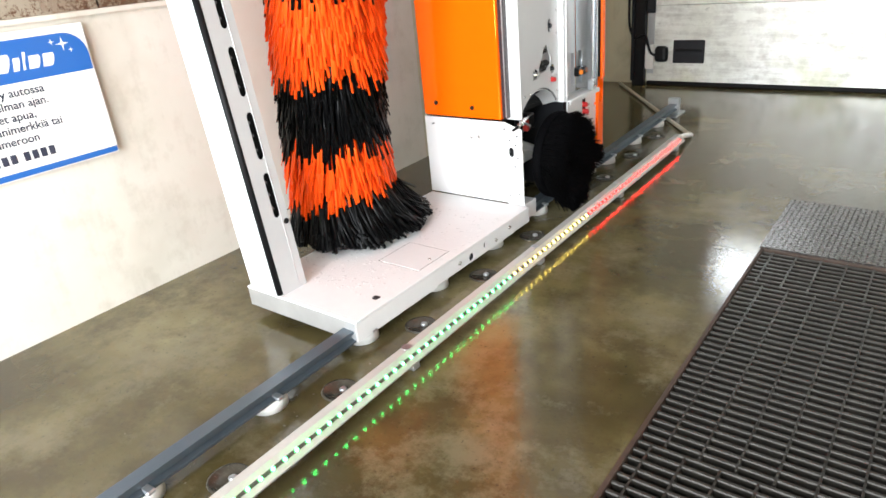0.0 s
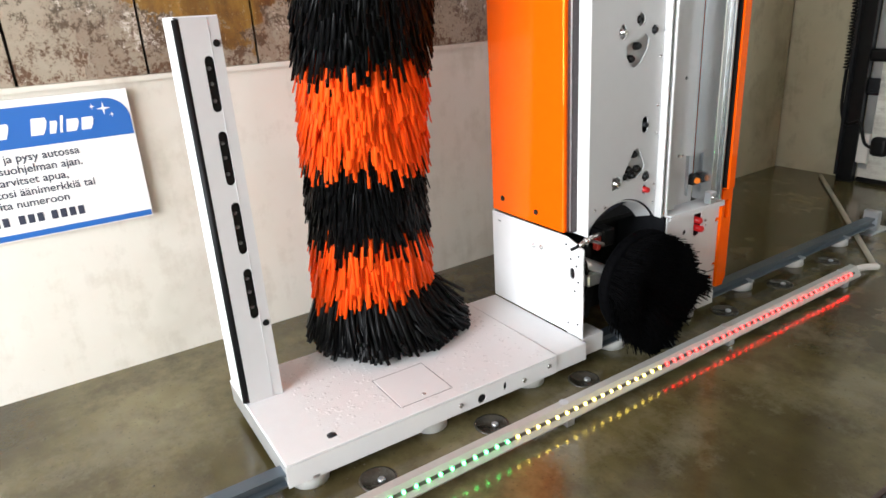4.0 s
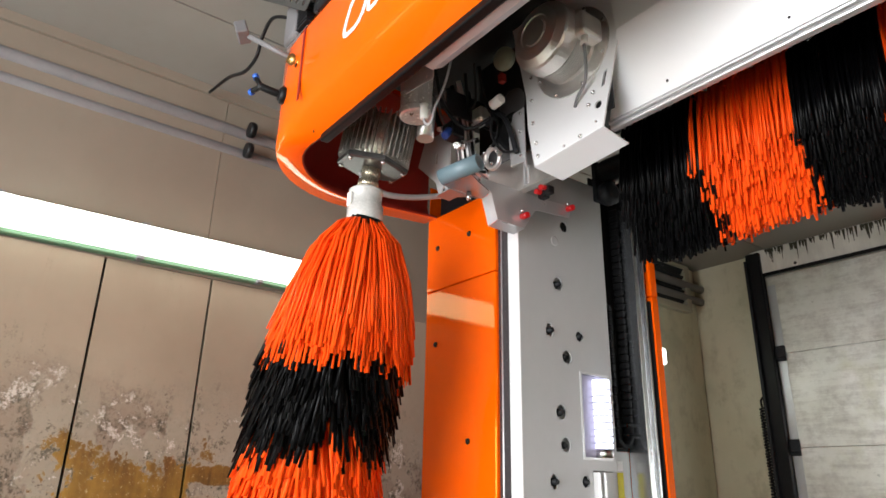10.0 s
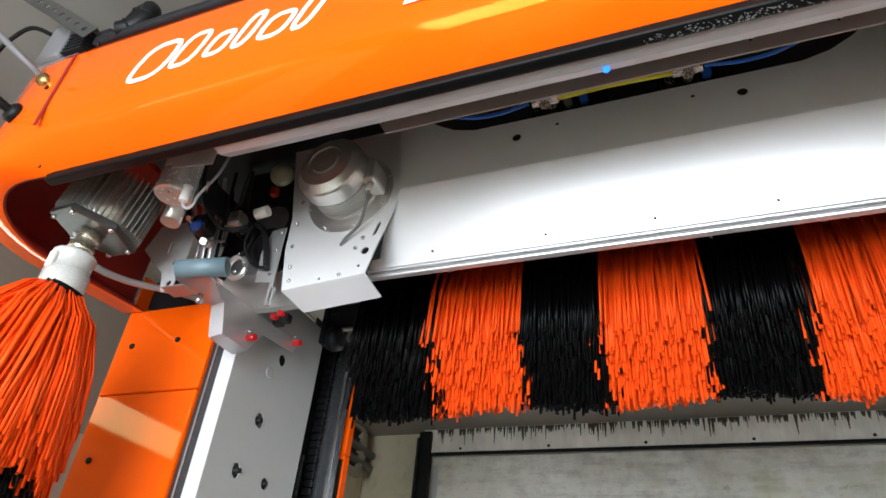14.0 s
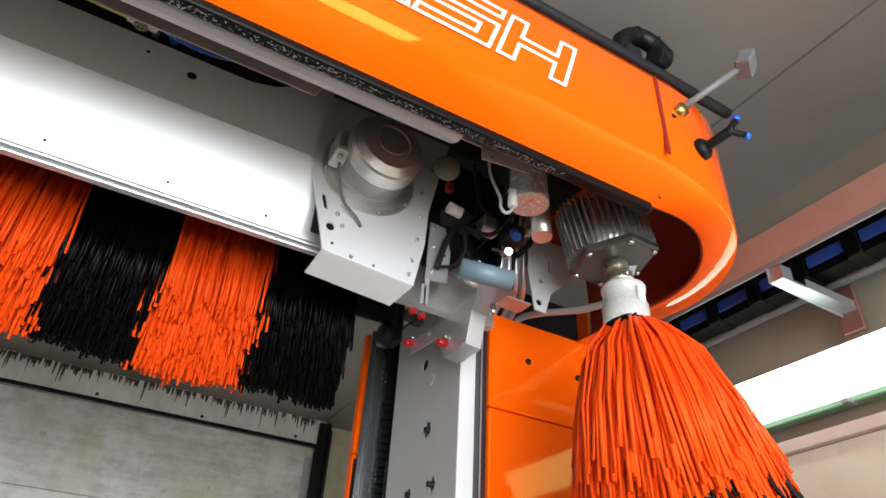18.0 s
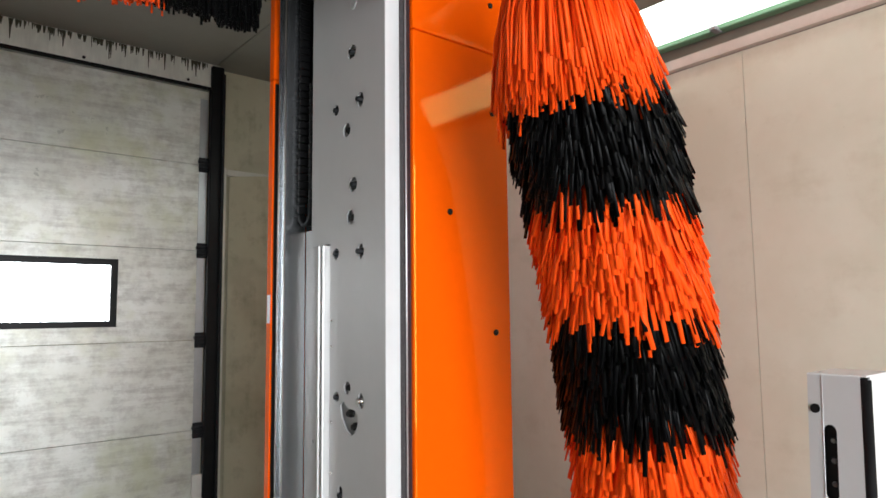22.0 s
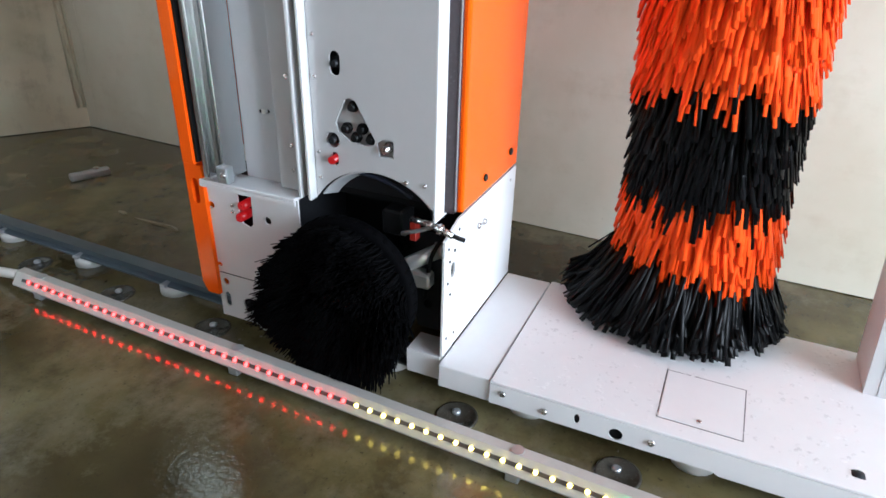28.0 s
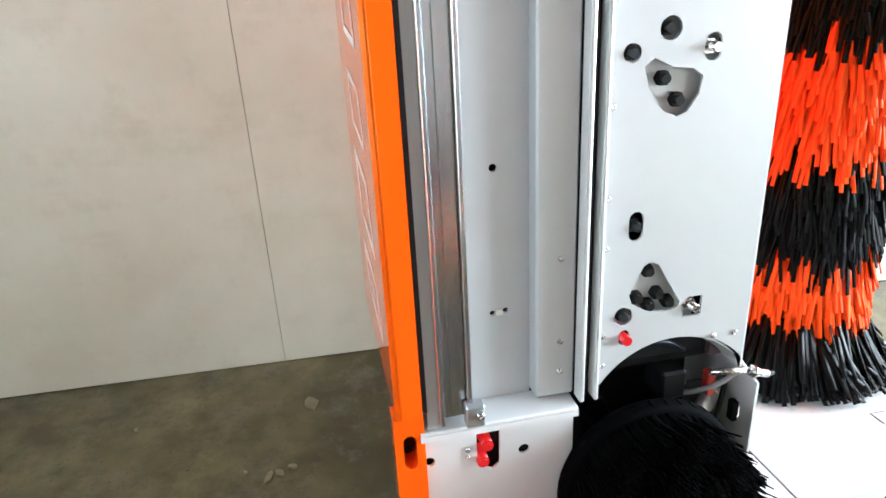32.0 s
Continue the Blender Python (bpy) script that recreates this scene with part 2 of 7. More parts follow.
def peeling_wall():
    """Pinkish paint above; mould, flaked pale filler and bare ochre patches in the lower half."""
    m, n, l, b = nodes_of("peeling_paint")
    co = n.new("ShaderNodeTexCoord")
    sep = n.new("ShaderNodeSeparateXYZ")
    l.new(co.outputs["Object"], sep.inputs[0])
    big, mid, fine, tiny = noise_node(n, l, 1.7, 5, 0.6), noise_node(n, l, 4.2, 9, 0.72), noise_node(n, l, 15, 8, 0.75), noise_node(n, l, 70, 5, 0.75)
    streak = noise_node(n, l, 5, 5, 0.6, (1, 2.2, 0.3))
    sheet_ = noise_node(n, l, 3.1, 4, 0.55, (1, 1.3, 0.8))

    def span(sock, lo, hi):
        r = n.new("ShaderNodeMapRange")
        r.inputs[1].default_value, r.inputs[2].default_value = lo, hi
        l.new(sock, r.inputs[0])
        return r.outputs[0]

    def add(a, b, ka=1.0, kb=1.0):
        return arith(n, l, "ADD", arith(n, l, "MULTIPLY", a, ka), arith(n, l, "MULTIPLY", b, kb))

    def patch(cy, cz, hy, hz, rough):
        """1 inside a ragged box on the wall."""
        d = []
        for sock, c, h in ((sep.outputs[1], cy, hy), (sep.outputs[2], cz, hz)):
            k = n.new("ShaderNodeMath")
            k.operation = "SUBTRACT"
            l.new(sock, k.inputs[0])
            k.inputs[1].default_value = c
            k2 = n.new("ShaderNodeMath")
            k2.operation = "ABSOLUTE"
            l.new(k.outputs[0], k2.inputs[0])
            d.append(arith(n, l, "MULTIPLY", k2.outputs[0], 0.5 / h))
        far = arith(n, l, "MAXIMUM", d[0], d[1])
        return ramp(n, l, add(add(far, mid, 0.42, 0.75), fine, 1.0, 0.40), ((0.765, 1.0), (0.785, 0.0)))

    c = mix(n, l, ramp(n, l, big, ((0.3, 0.0), (0.7, 1.0))), (0.27, 0.215, 0.155), (0.345, 0.28, 0.205))
    c = mix(n, l, ramp(n, l, streak, ((0.55, 0.0), (0.8, 0.35))), c, (0.24, 0.18, 0.13))
    low = span(sep.outputs[2], 2.25, 1.35)
    zone = add(low, mid, 0.55, 0.60)
    # thin brown mould film, then dense specks
    c = mix(n, l, ramp(n, l, zone, ((0.40, 0.0), (0.58, 0.7))), c, mix(n, l, fine, (0.15, 0.108, 0.072), (0.32, 0.262, 0.205)))
    mould = arith(n, l, "MULTIPLY", ramp(n, l, zone, ((0.45, 0.0), (0.60, 1.0))), ramp(n, l, add(fine, tiny, 0.65, 0.35), ((0.475, 0.0), (0.55, 1.0))))
    c = mix(n, l, mould, c, (0.075, 0.050, 0.032))
    # pale filler where the paint has come away
    pale = arith(n, l, "MULTIPLY", ramp(n, l, zone, ((0.50, 0.0), (0.54, 1.0))), ramp(n, l, add(mid, fine, 0.55, 0.45), ((0.556, 0.0), (0.568, 1.0))))
    coat = arith(n, l, "MULTIPLY", ramp(n, l, zone, ((0.44, 0.0), (0.52, 1.0))), ramp(n, l, add(sheet_, fine, 0.84, 0.16), ((0.455, 0.0), (0.472, 1.0))))
    c = mix(n, l, arith(n, l, "MULTIPLY", coat, 0.85), c, mix(n, l, ramp(n, l, mid, ((0.35, 0.0), (0.68, 1.0))), (0.35, 0.305, 0.235), (0.27, 0.222, 0.162)))
    flake = mix(n, l, ramp(n, l, tiny, ((0.47, 0.0), (0.60, 1.0))), (0.62, 0.56, 0.49), (0.22, 0.165, 0.11))
    c = mix(n, l, arith(n, l, "MULTIPLY", pale, 0.8), c, flake)
    # black mould in clusters over the flaking coat
    spots = arith(n, l, "MULTIPLY", ramp(n, l, add(low, streak, 0.32, 0.85), ((0.50, 0.0), (0.66, 1.0))), ramp(n, l, add(fine, tiny, 0.6, 0.4), ((0.53, 0.0), (0.565, 1.0))))
    c = mix(n, l, arith(n, l, "MULTIPLY", spots, 0.85), c, (0.055, 0.046, 0.026))
    ochre = mix(n, l, ramp(n, l, add(mid, streak, 0.5, 0.5), ((0.38, 0.0), (0.62, 1.0))), (0.09, 0.035, 0.008), (0.33, 0.185, 0.030))
    ochre = mix(n, l, ramp(n, l, tiny, ((0.60, 0.0), (0.66, 0.8))), ochre, (0.45, 0.36, 0.20))
    bare = None
    for p in ((2.03, 1.50, 0.235, 0.23, 0.3), (1.445, 1.51, 0.06, 0.055, 0.3), (1.54, 1.55, 0.05, 0.07, 0.3), (1.66, 1.52, 0.065, 0.06, 0.3), (2.34, 1.68, 0.10, 0.03, 0.3), (2.33, 1.46, 0.075, 0.10, 0.3), (1.10, 1.50, 0.12, 0.07, 0.3), (2.95, 1.42, 0.10, 0.08, 0.3)):
        f = patch(*p)
        bare = f if bare is None else arith(n, l, "MAXIMUM", bare, f)
    c = mix(n, l, bare, c, ochre)
    rust = arith(n, l, "MULTIPLY", span(sep.outputs[2], 1.42, 1.16), ramp(n, l, add(fine, tiny, 0.5, 0.5), ((0.49, 0.0), (0.56, 1.0))))
    c = mix(n, l, rust, c, (0.10, 0.045, 0.020))
    l.new(c, b.inputs["Base Color"])
    b.inputs["Roughness"].default_value = 0.55
    h = add(add(pale, coat, 0.4, 0.5), add(bare, fine, -0.5, 0.4), 1.0, 1.0)
    bump(n, l, b, h, 0.4, 0.006)
    return m


FLOOR = wet_floor()
WALL_UP = peeling_wall()
WALL_LOW = stained_wall("cream_wall_paint", (0.66, 0.62, 0.54), (0.72, 0.69, 0.63), (0.34, 0.29, 0.21), 0.45)
WALL_RIGHT = stained_wall("pale_wall_sheet", (0.625, 0.575, 0.455), (0.755, 0.725, 0.615), (0.43, 0.36, 0.235), 0.36, (0.35, 0.35, 3.2), 1.05)
WALL_BACK = stained_wall("yellowed_wall_paint", (0.50, 0.47, 0.33), (0.60, 0.57, 0.43), (0.19, 0.16, 0.09), 0.6)
CEIL = stained_wall("ceiling_sheet", (0.22, 0.208, 0.187), (0.255, 0.243, 0.22), (0.17, 0.155, 0.135), 0.25)


def door_metal():
    """Coated sheet with a fine emboss, wiped matt in cloudy patches, yellowish where the dirt stays."""
    m, n, l, b = nodes_of("brushed_door_sheet")
    big, mid, fine = noise_node(n, l, 1.6, 6, 0.7), noise_node(n, l, 7, 7, 0.75), noise_node(n, l, 90, 3, 0.6)
    streak = noise_node(n, l, 6, 5, 0.7, (0.35, 1, 3.0))
    c = mix(n, l, ramp(n, l, big, ((0.36, 0.0), (0.66, 1.0))), (0.66, 0.67, 0.60), (0.84, 0.85, 0.82))
    cloud = ramp(n, l, arith(n, l, "ADD", arith(n, l, "MULTIPLY", mid, 0.55), arith(n, l, "MULTIPLY", streak, 0.45)), ((0.46, 0.0), (0.62, 0.75)))
    c = mix(n, l, cloud, c, (0.40, 0.385, 0.35))
    c = mix(n, l, ramp(n, l, noise_node(n, l, 2.2, 4, 0.6), ((0.52, 0.0), (0.72, 0.55))), c, (0.50, 0.52, 0.30))
    l.new(c, b.inputs["Base Color"])
    b.inputs["Metallic"].default_value = 0.25
    l.new(ramp(n, l, arith(n, l, "ADD", arith(n, l, "MULTIPLY", mid, 0.6), arith(n, l, "MULTIPLY", big, 0.4)), ((0.36, 0.26), (0.64, 0.50))), b.inputs["Roughness"])
    bump(n, l, b, arith(n, l, "ADD", arith(n, l, "MULTIPLY", fine, 0.5), arith(n, l, "MULTIPLY", mid, 0.4)), 0.16, 0.003)
    return m


DOOR_SHEET = door_metal()
OUTSIDE = mat("outdoor_ground", (0.30, 0.29, 0.27), 0.8, 0, 0.2, 3, 0.3, 40)
GLASS_GLOW = mat("bright_window", (0.95, 0.98, 1.0), 0.3, emit=11.0)

# ---- building blocks ----


def part(name, bm, material, parent=None, label="", kind=""):
    """Links bm as one mesh object, under parent if given."""
    bmesh.ops.recalc_face_normals(bm, faces=bm.faces)
    me = bpy.data.meshes.new(name)
    bm.to_mesh(me)
    bm.free()
    return hang(name, me, material, parent, label, kind)


def hang(name, me, material, parent=None, label="", kind=""):
    if not me.materials:
        me.materials.append(material)
    ob = new(name, me)
    if parent:
        ob.parent = parent
        up = parent
        while up.parent:
            up = up.parent
        if parent is up:
            ob.matrix_parent_inverse = Matrix.Translation(-up.location)
    return tagged(ob, label, kind=kind)


def thing(name, place, label, category, group=""):
    ob = new(name)
    ob.location = place
    ob.empty_display_size = 0.1
    return tagged(ob, label, category, group)


def box(bm, x0, x1, y0, y1, z0, z1, bevel=0.0, seg=1):
    vs = [bm.verts.new((x, y, z)) for x in sorted((x0, x1)) for y in sorted((y0, y1)) for z in sorted((z0, z1))]
    fs = [bm.faces.new([vs[i] for i in q]) for q in ((0, 1, 3, 2), (4, 6, 7, 5), (0, 4, 5, 1), (2, 3, 7, 6), (0, 2, 6, 4), (1, 5, 7, 3))]
    if bevel:
        es = list({e for f in fs for e in f.edges})
        bmesh.ops.bevel(bm, geom=es, offset=bevel, segments=seg, affect="EDGES", profile=0.5)
    return bm


def mbox(*a, bevel=0.0, seg=1):
    return box(bmesh.new(), *a, bevel=bevel, seg=seg)


def lathe(bm, profile, m=None, seg=24, smooth=True):
    """Turns (radius, height) pairs round z, then moves by m."""
    m = m or Matrix()
    rings = []
    for r, h in profile:
        rings.append([bm.verts.new(m @ Vector((r * math.cos(6.28319 * i / seg), r * math.sin(6.28319 * i / seg), h))) for i in range(seg)])
    for a, b in zip(rings, rings[1:]):
        for i in range(seg):
            f = bm.faces.new((a[i], a[(i + 1) % seg], b[(i + 1) % seg], b[i]))
            f.smooth = smooth
    bm.faces.new(rings[0][::-1])
    bm.faces.new(rings[-1])
    return bm


def towards(p, q):
    """The pose at p with z along q - p."""
    d = Vector(q) - Vector(p)
    return Matrix.Translation(p) @ d.to_track_quat("Z", "Y").to_matrix().to_4x4(), d.length


def rod(bm, p, q, r, seg=12, r2=None):
    m, h = towards(p, q)
    return lathe(bm, ((r, 0), (r if r2 is None else r2, h)), m, seg)


def tube(bm, pts, r, seg=8):
    """A round hose along a smooth line through pts."""
    pts = [Vector(p) for p in pts]
    line = []
    for i in range(len(pts) - 1):
        p0, p1, p2, p3 = pts[max(i - 1, 0)], pts[i], pts[i + 1], pts[min(i + 2, len(pts) - 1)]
        for k in range(6):
            t = k / 6
            line.append(0.5 * (2 * p1 + (p2 - p0) * t + (2 * p0 - 5 * p1 + 4 * p2 - p3) * t * t + (3 * p1 - p0 - 3 * p2 + p3) * t ** 3))
    line.append(pts[-1])
    rings = []
    for i, p in enumerate(line):
        d = (line[min(i + 1, len(line) - 1)] - line[max(i - 1, 0)]).normalized()
        u = d.orthogonal().normalized() if i == 0 else (rings_u - d * rings_u.dot(d)).normalized()
        rings_u = u
        v = d.cross(u)
        rings.append([bm.verts.new(p + r * (u * math.cos(6.28319 * k / seg) + v * math.sin(6.28319 * k / seg))) for k in range(seg)])
    for a, b in zip(rings, rings[1:]):
        for k in range(seg):
            bm.faces.new((a[k], a[(k + 1) % seg], b[(k + 1) % seg], b[k])).smooth = True
    bm.faces.new(rings[0][::-1])
    bm.faces.new(rings[-1])
    return bm


def circle(cx, cy, r, n=14, sx=1.0, sy=1.0):
    return [(cx + r * sx * math.cos(6.28319 * i / n), cy + r * sy * math.sin(6.28319 * i / n)) for i in range(n)]


def slot(cx, cy, w, h, n=6):
    """A rounded slot, w wide and h high, h the longer."""
    r = w / 2
    top = [(cx + r * math.cos(math.pi * i / n), cy + h / 2 - r + r * math.sin(math.pi * i / n)) for i in range(n + 1)]
    low = [(cx - r * math.cos(math.pi * i / n), cy - h / 2 + r - r * math.sin(math.pi * i / n)) for i in range(n + 1)]
    return top + low


def plate(outline, holes, depth, place):
    """A sheet with holes: outlines in two dimensions, given depth, put in space by place(u, v, w)."""
    bm = bmesh.new()
    edges = []
    for loop in [outline, *holes]:
        vs = [bm.verts.new((u, v, 0)) for u, v in loop]
        edges += [bm.edges.new((a, b)) for a, b in zip(vs, vs[1:] + vs[:1])]
    bmesh.ops.triangle_fill(bm, use_beauty=True, use_dissolve=False, edges=edges)
    r = bmesh.ops.extrude_face_region(bm, geom=list(bm.faces))
    for v in r["geom"]:
        if isinstance(v, bmesh.types.BMVert):
            v.co.z = depth
    for v in bm.verts:
        v.co = place(*v.co)
    return bm


def sheet(profile, x0, x1, thick, axis="x"):
    """A folded sheet: (y, z) profile drawn along x, thick to its inner side."""
    bm = bmesh.new()
    n = len(profile)
    off = []
    for i, (y, z) in enumerate(profile):
        a, b = profile[max(i - 1, 0)], profile[min(i + 1, n - 1)]
        d = Vector((b[0] - a[0], b[1] - a[1])).normalized()
        off.append((y + d.y * thick, z - d.x * thick))
    loop = list(profile) + off[::-1]
    rows = [[bm.verts.new((x, y, z)) for y, z in loop] for x in (x0, x1)]
    for i in range(len(loop)):
        j = (i + 1) % len(loop)
        bm.faces.new((rows[0][i], rows[0][j], rows[1][j], rows[1][i]))
    for r in rows:
        for i in range(n - 1):
            bm.faces.new((r[i], r[i + 1], r[2 * n - 2 - i], r[2 * n - 1 - i]))
    return bm


def strands(name, paths, width, thick, side, material, parent, label="", tip=1.0):
    """Many flat strips, each along its own path: paths is (count, steps, 3), side the strips' width direction (count, 3); tip narrows their ends."""
    paths, side = np.asarray(paths, float), np.asarray(side, float)
    c, k, _ = paths.shape
    d = np.gradient(paths, axis=1)
    d /= np.linalg.norm(d, axis=2, keepdims=True) + 1e-9
    s = side[:, None, :] - d * (d * side[:, None, :]).sum(2, keepdims=True)
    s /= np.linalg.norm(s, axis=2, keepdims=True) + 1e-9
    t = np.cross(d, s)
    w = np.asarray(width).reshape(-1, 1, 1) * np.ones((c, k, 1)) / 2
    w[:, -1] *= tip
    w[:, -2] *= (1 + tip) / 2 if k > 4 else 1.0
    h = thick / 2
    v = np.stack([paths + s * w + t * h, paths - s * w + t * h, paths - s * w - t * h, paths + s * w - t * h], 2).reshape(-1, 3)
    base = (np.arange(c) * k * 4)[:, None, None]
    step = (np.arange(k - 1) * 4)[None, :, None]
    q = np.array([[0, 1, 5, 4], [1, 2, 6, 5], [2, 3, 7, 6], [3, 0, 4, 7]])
    f = (base[..., None] + step[..., None] + q[None, None]).reshape(-1, 4)
    caps = (np.arange(c) * k * 4)[:, None] + np.array([(k - 1) * 4 + i for i in range(4)])[None]
    f = np.concatenate([f, caps]).astype(np.int32)
    me = bpy.data.meshes.new(name)
    me.vertices.add(len(v))
    me.vertices.foreach_set("co", v.ravel())
    me.loops.add(f.size)
    me.loops.foreach_set("vertex_index", f.ravel())
    me.polygons.add(len(f))
    me.polygons.foreach_set("loop_start", np.arange(0, f.size, 4, dtype=np.int32))
    me.update(calc_edges=True)
    me.validate()
    return hang(name, me, material, parent, label, "stuff")


def writing(name, text, size, m, material, parent, depth=0.001, shear=0.0, outline=0.0):
    cu = bpy.data.curves.new(name, "FONT")
    cu.body, cu.size, cu.extrude, cu.shear, cu.offset = text, size, depth, shear, outline
    ob = new(name, cu)
    me = bpy.data.meshes.new_from_object(ob.evaluated_get(bpy.context.evaluated_depsgraph_get()))
    bpy.data.objects.remove(ob)
    me.transform(m)
    return hang(name, me, material, parent)


def wall(name, bm, material):
    return tagged(part(name, bm, material), kind="structure")


# ---- the wash bay ----
XL, XR, YB, YF, ZC = -2.42, 2.425, 6.2, -2.4, 3.38


def wide(x, y):
    """The bay opens slightly towards the far door."""
    return x * (1 + 0.016 * max(0.0, y - 1.5))


def bay_box(x0, x1, y0, y1, z0, z1, bevel=0.0, cuts=1):
    """A box that follows the bay's slight opening."""
    bm = bmesh.new()
    n = max(1, int((y1 - y0) / 1.5)) if cuts else 1
    rows = []
    for i in range(n + 1):
        y = y0 + (y1 - y0) * i / n
        rows.append([bm.verts.new((wide(x, y), y, z)) for x, z in ((x0, z0), (x1, z0), (x1, z1), (x0, z1))])
    for a, b in zip(rows, rows[1:]):
        for i in range(4):
            bm.faces.new((a[i], a[(i + 1) % 4], b[(i + 1) % 4], b[i]))
    bm.faces.new(rows[0])
    bm.faces.new(rows[-1][::-1])
    return bm


GX0, GX1, GY0, GY1, GY2 = -0.345, 0.365, -0.6, 3.175, 3.77
floor_bm = plate([(-3, YF - 0.3), (3, YF - 0.3), (3, YB + 0.5), (-3, YB + 0.5)], [[(GX0, GY0), (GX1, GY0), (GX1, GY2), (GX0, GY2)]], -0.3, lambda u, v, w: Vector((u, v, w)))
floor = tagged(wall("floor", floor_bm, FLOOR), "wet brownish concrete floor with puddles")
# near-black pit floor: the shade between the slats is put into its colour
PIT = mat("pit_shade", (0.004, 0.004, 0.0035), 0.7, 0, 0.3, 6)
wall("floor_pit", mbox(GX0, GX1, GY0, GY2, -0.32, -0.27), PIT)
wall("ground", mbox(-200, 200, -400, YF - 0.3, -0.32, -0.02), OUTSIDE)
wall("wall_left_lower", bay_box(XL - 0.25, XL, YF, 3.72, 0, 1.115), WALL_LOW)
wall("trim_ledge", bay_box(XL - 0.03, XL + 0.018, YF, 3.72, 1.1155, 1.133), WALL_LOW)
wall("wall_left_far", bay_box(XL - 0.25, XL, 3.72, YB, 0, ZC), WALL_BACK)
JOINT = mat("dark_joint", (0.02, 0.017, 0.014), 0.8, 0, 0.3, 9)
upper = wall("wall_left_upper", bay_box(XL - 0.30, XL - 0.025, YF, 3.72, 1.133, ZC), JOINT)
rng = np.random.default_rng(3)
y = 1.82 - 0.4235 * 9
while y < 3.7:
    y1 = min(y + 0.4235, 3.72)
    bm = bay_box(XL - 0.024, XL - 0.002 + rng.uniform(-0.003, 0.003), max(y + 0.005, YF), y1 - 0.005, 1.134, 2.475, cuts=0)
    part("panel", bm, WALL_UP, upper)
    y += 0.4235
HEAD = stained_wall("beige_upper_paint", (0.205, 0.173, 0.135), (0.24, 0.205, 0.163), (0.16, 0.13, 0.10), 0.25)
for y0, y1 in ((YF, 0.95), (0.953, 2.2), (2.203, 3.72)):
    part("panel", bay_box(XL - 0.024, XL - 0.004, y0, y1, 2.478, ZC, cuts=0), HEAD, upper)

right = wall("wall_right", bay_box(XR + 0.012, XR + 0.25, YF, YB, 0, ZC), JOINT)
y = 2.35 - 1.69 * 3
while y < YB:
    part("panel", bay_box(XR, XR + 0.011, max(y + 0.0012, YF), min(y + 1.6888, YB), 0.004, 2.405, cuts=0), WALL_RIGHT, right)
    y += 1.69
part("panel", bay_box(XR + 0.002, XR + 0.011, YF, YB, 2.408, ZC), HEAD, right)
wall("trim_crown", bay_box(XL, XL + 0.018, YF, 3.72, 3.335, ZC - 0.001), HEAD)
wall("trim_lamp_base", bay_box(XR - 0.03, XR - 0.0005, YF, YB, 2.408, 2.446), mat("pinkish_trim", (0.52, 0.42, 0.37), 0.5, 0, 0.1, 6))
wall("wall_back", mbox(-3, 3, YB + 0.02, YB + 0.3, 0, ZC + 0.2), WALL_BACK)
wall("wall_front_left", mbox(XL - 0.3, -1.9, YF - 0.3, YF, 0, ZC), WALL_LOW)
wall("wall_front_right", mbox(1.9, XR + 0.3, YF - 0.3, YF, 0, ZC), WALL_LOW)
wall("wall_front_head", mbox(-1.9, 1.9, YF - 0.3, YF, 3.25, ZC), WALL_LOW)
ceil_bm = bmesh.new()
for x0, x1 in ((-3, -1.955), (-1.945, -0.005), (0.005, 1.945), (1.955, 3)):
    box(ceil_bm, x0, x1, YF - 0.3, YB + 0.3, ZC, ZC + 0.04)
box(ceil_bm, -3, 3, YF - 0.3, YB + 0.3, ZC + 0.012, ZC + 0.2)
wall("ceiling", ceil_bm, CEIL)

# floor grating and plate
grating = thing("floor_grating", (0, 1.5, 0), "worn black steel floor grating over a drain pit", "grating")
bm = bmesh.new()
for a in ((GX0, GX0 + 0.012, GY0, GY1), (GX1 - 0.012, GX1, GY0, GY1), (GX0 + 0.012, GX1 - 0.012, GY1 - 0.012, GY1), (GX0 + 0.012, GX1 - 0.012, GY0, GY0 + 0.012)):
    box(bm, *a, -0.045, 0.004)
part("frame", bm, mat("rusty_frame", (0.06, 0.038, 0.028), 0.6, 0.3, 0.4, 16, 0.2, 90), grating)
slat = bpy.data.meshes.new("slat")
bm = bmesh.new()
prof = ((-0.0065, -0.004), (-0.004, -0.001), (0.004, -0.001), (0.0065, -0.004), (0.0015, -0.028), (-0.0015, -0.028))
rows = [[bm.verts.new((x, u, v)) for u, v in prof] for x in (GX0 + 0.014, GX1 - 0.014)]
for i in range(6):
    j = (i + 1) % 6
    bm.faces.new((rows[0][i], rows[0][j], rows[1][j], rows[1][i]))
bm.faces.new(rows[0])
bm.faces.new(rows[1][::-1])
bmesh.ops.recalc_face_normals(bm, faces=bm.faces)
bm.to_mesh(slat)
bm.free()
k = 0
y = GY1 - 0.03
while y > 0.3:
    hang("slat", slat, GRATE, grating).location = (0, y, 0)
    y -= 0.034
bm = bmesh.new()
while y > GY0 + 0.02:
    box(bm, GX0 + 0.014, GX1 - 0.014, y - 0.0045, y + 0.0045, -0.04, -0.002)
    y -= 0.034
part("far_slats", bm, GRATE, grating, kind="stuff")
ends = [GY1 - 0.014, 2.86, 1.86, 0.86, GY0 + 0.014]
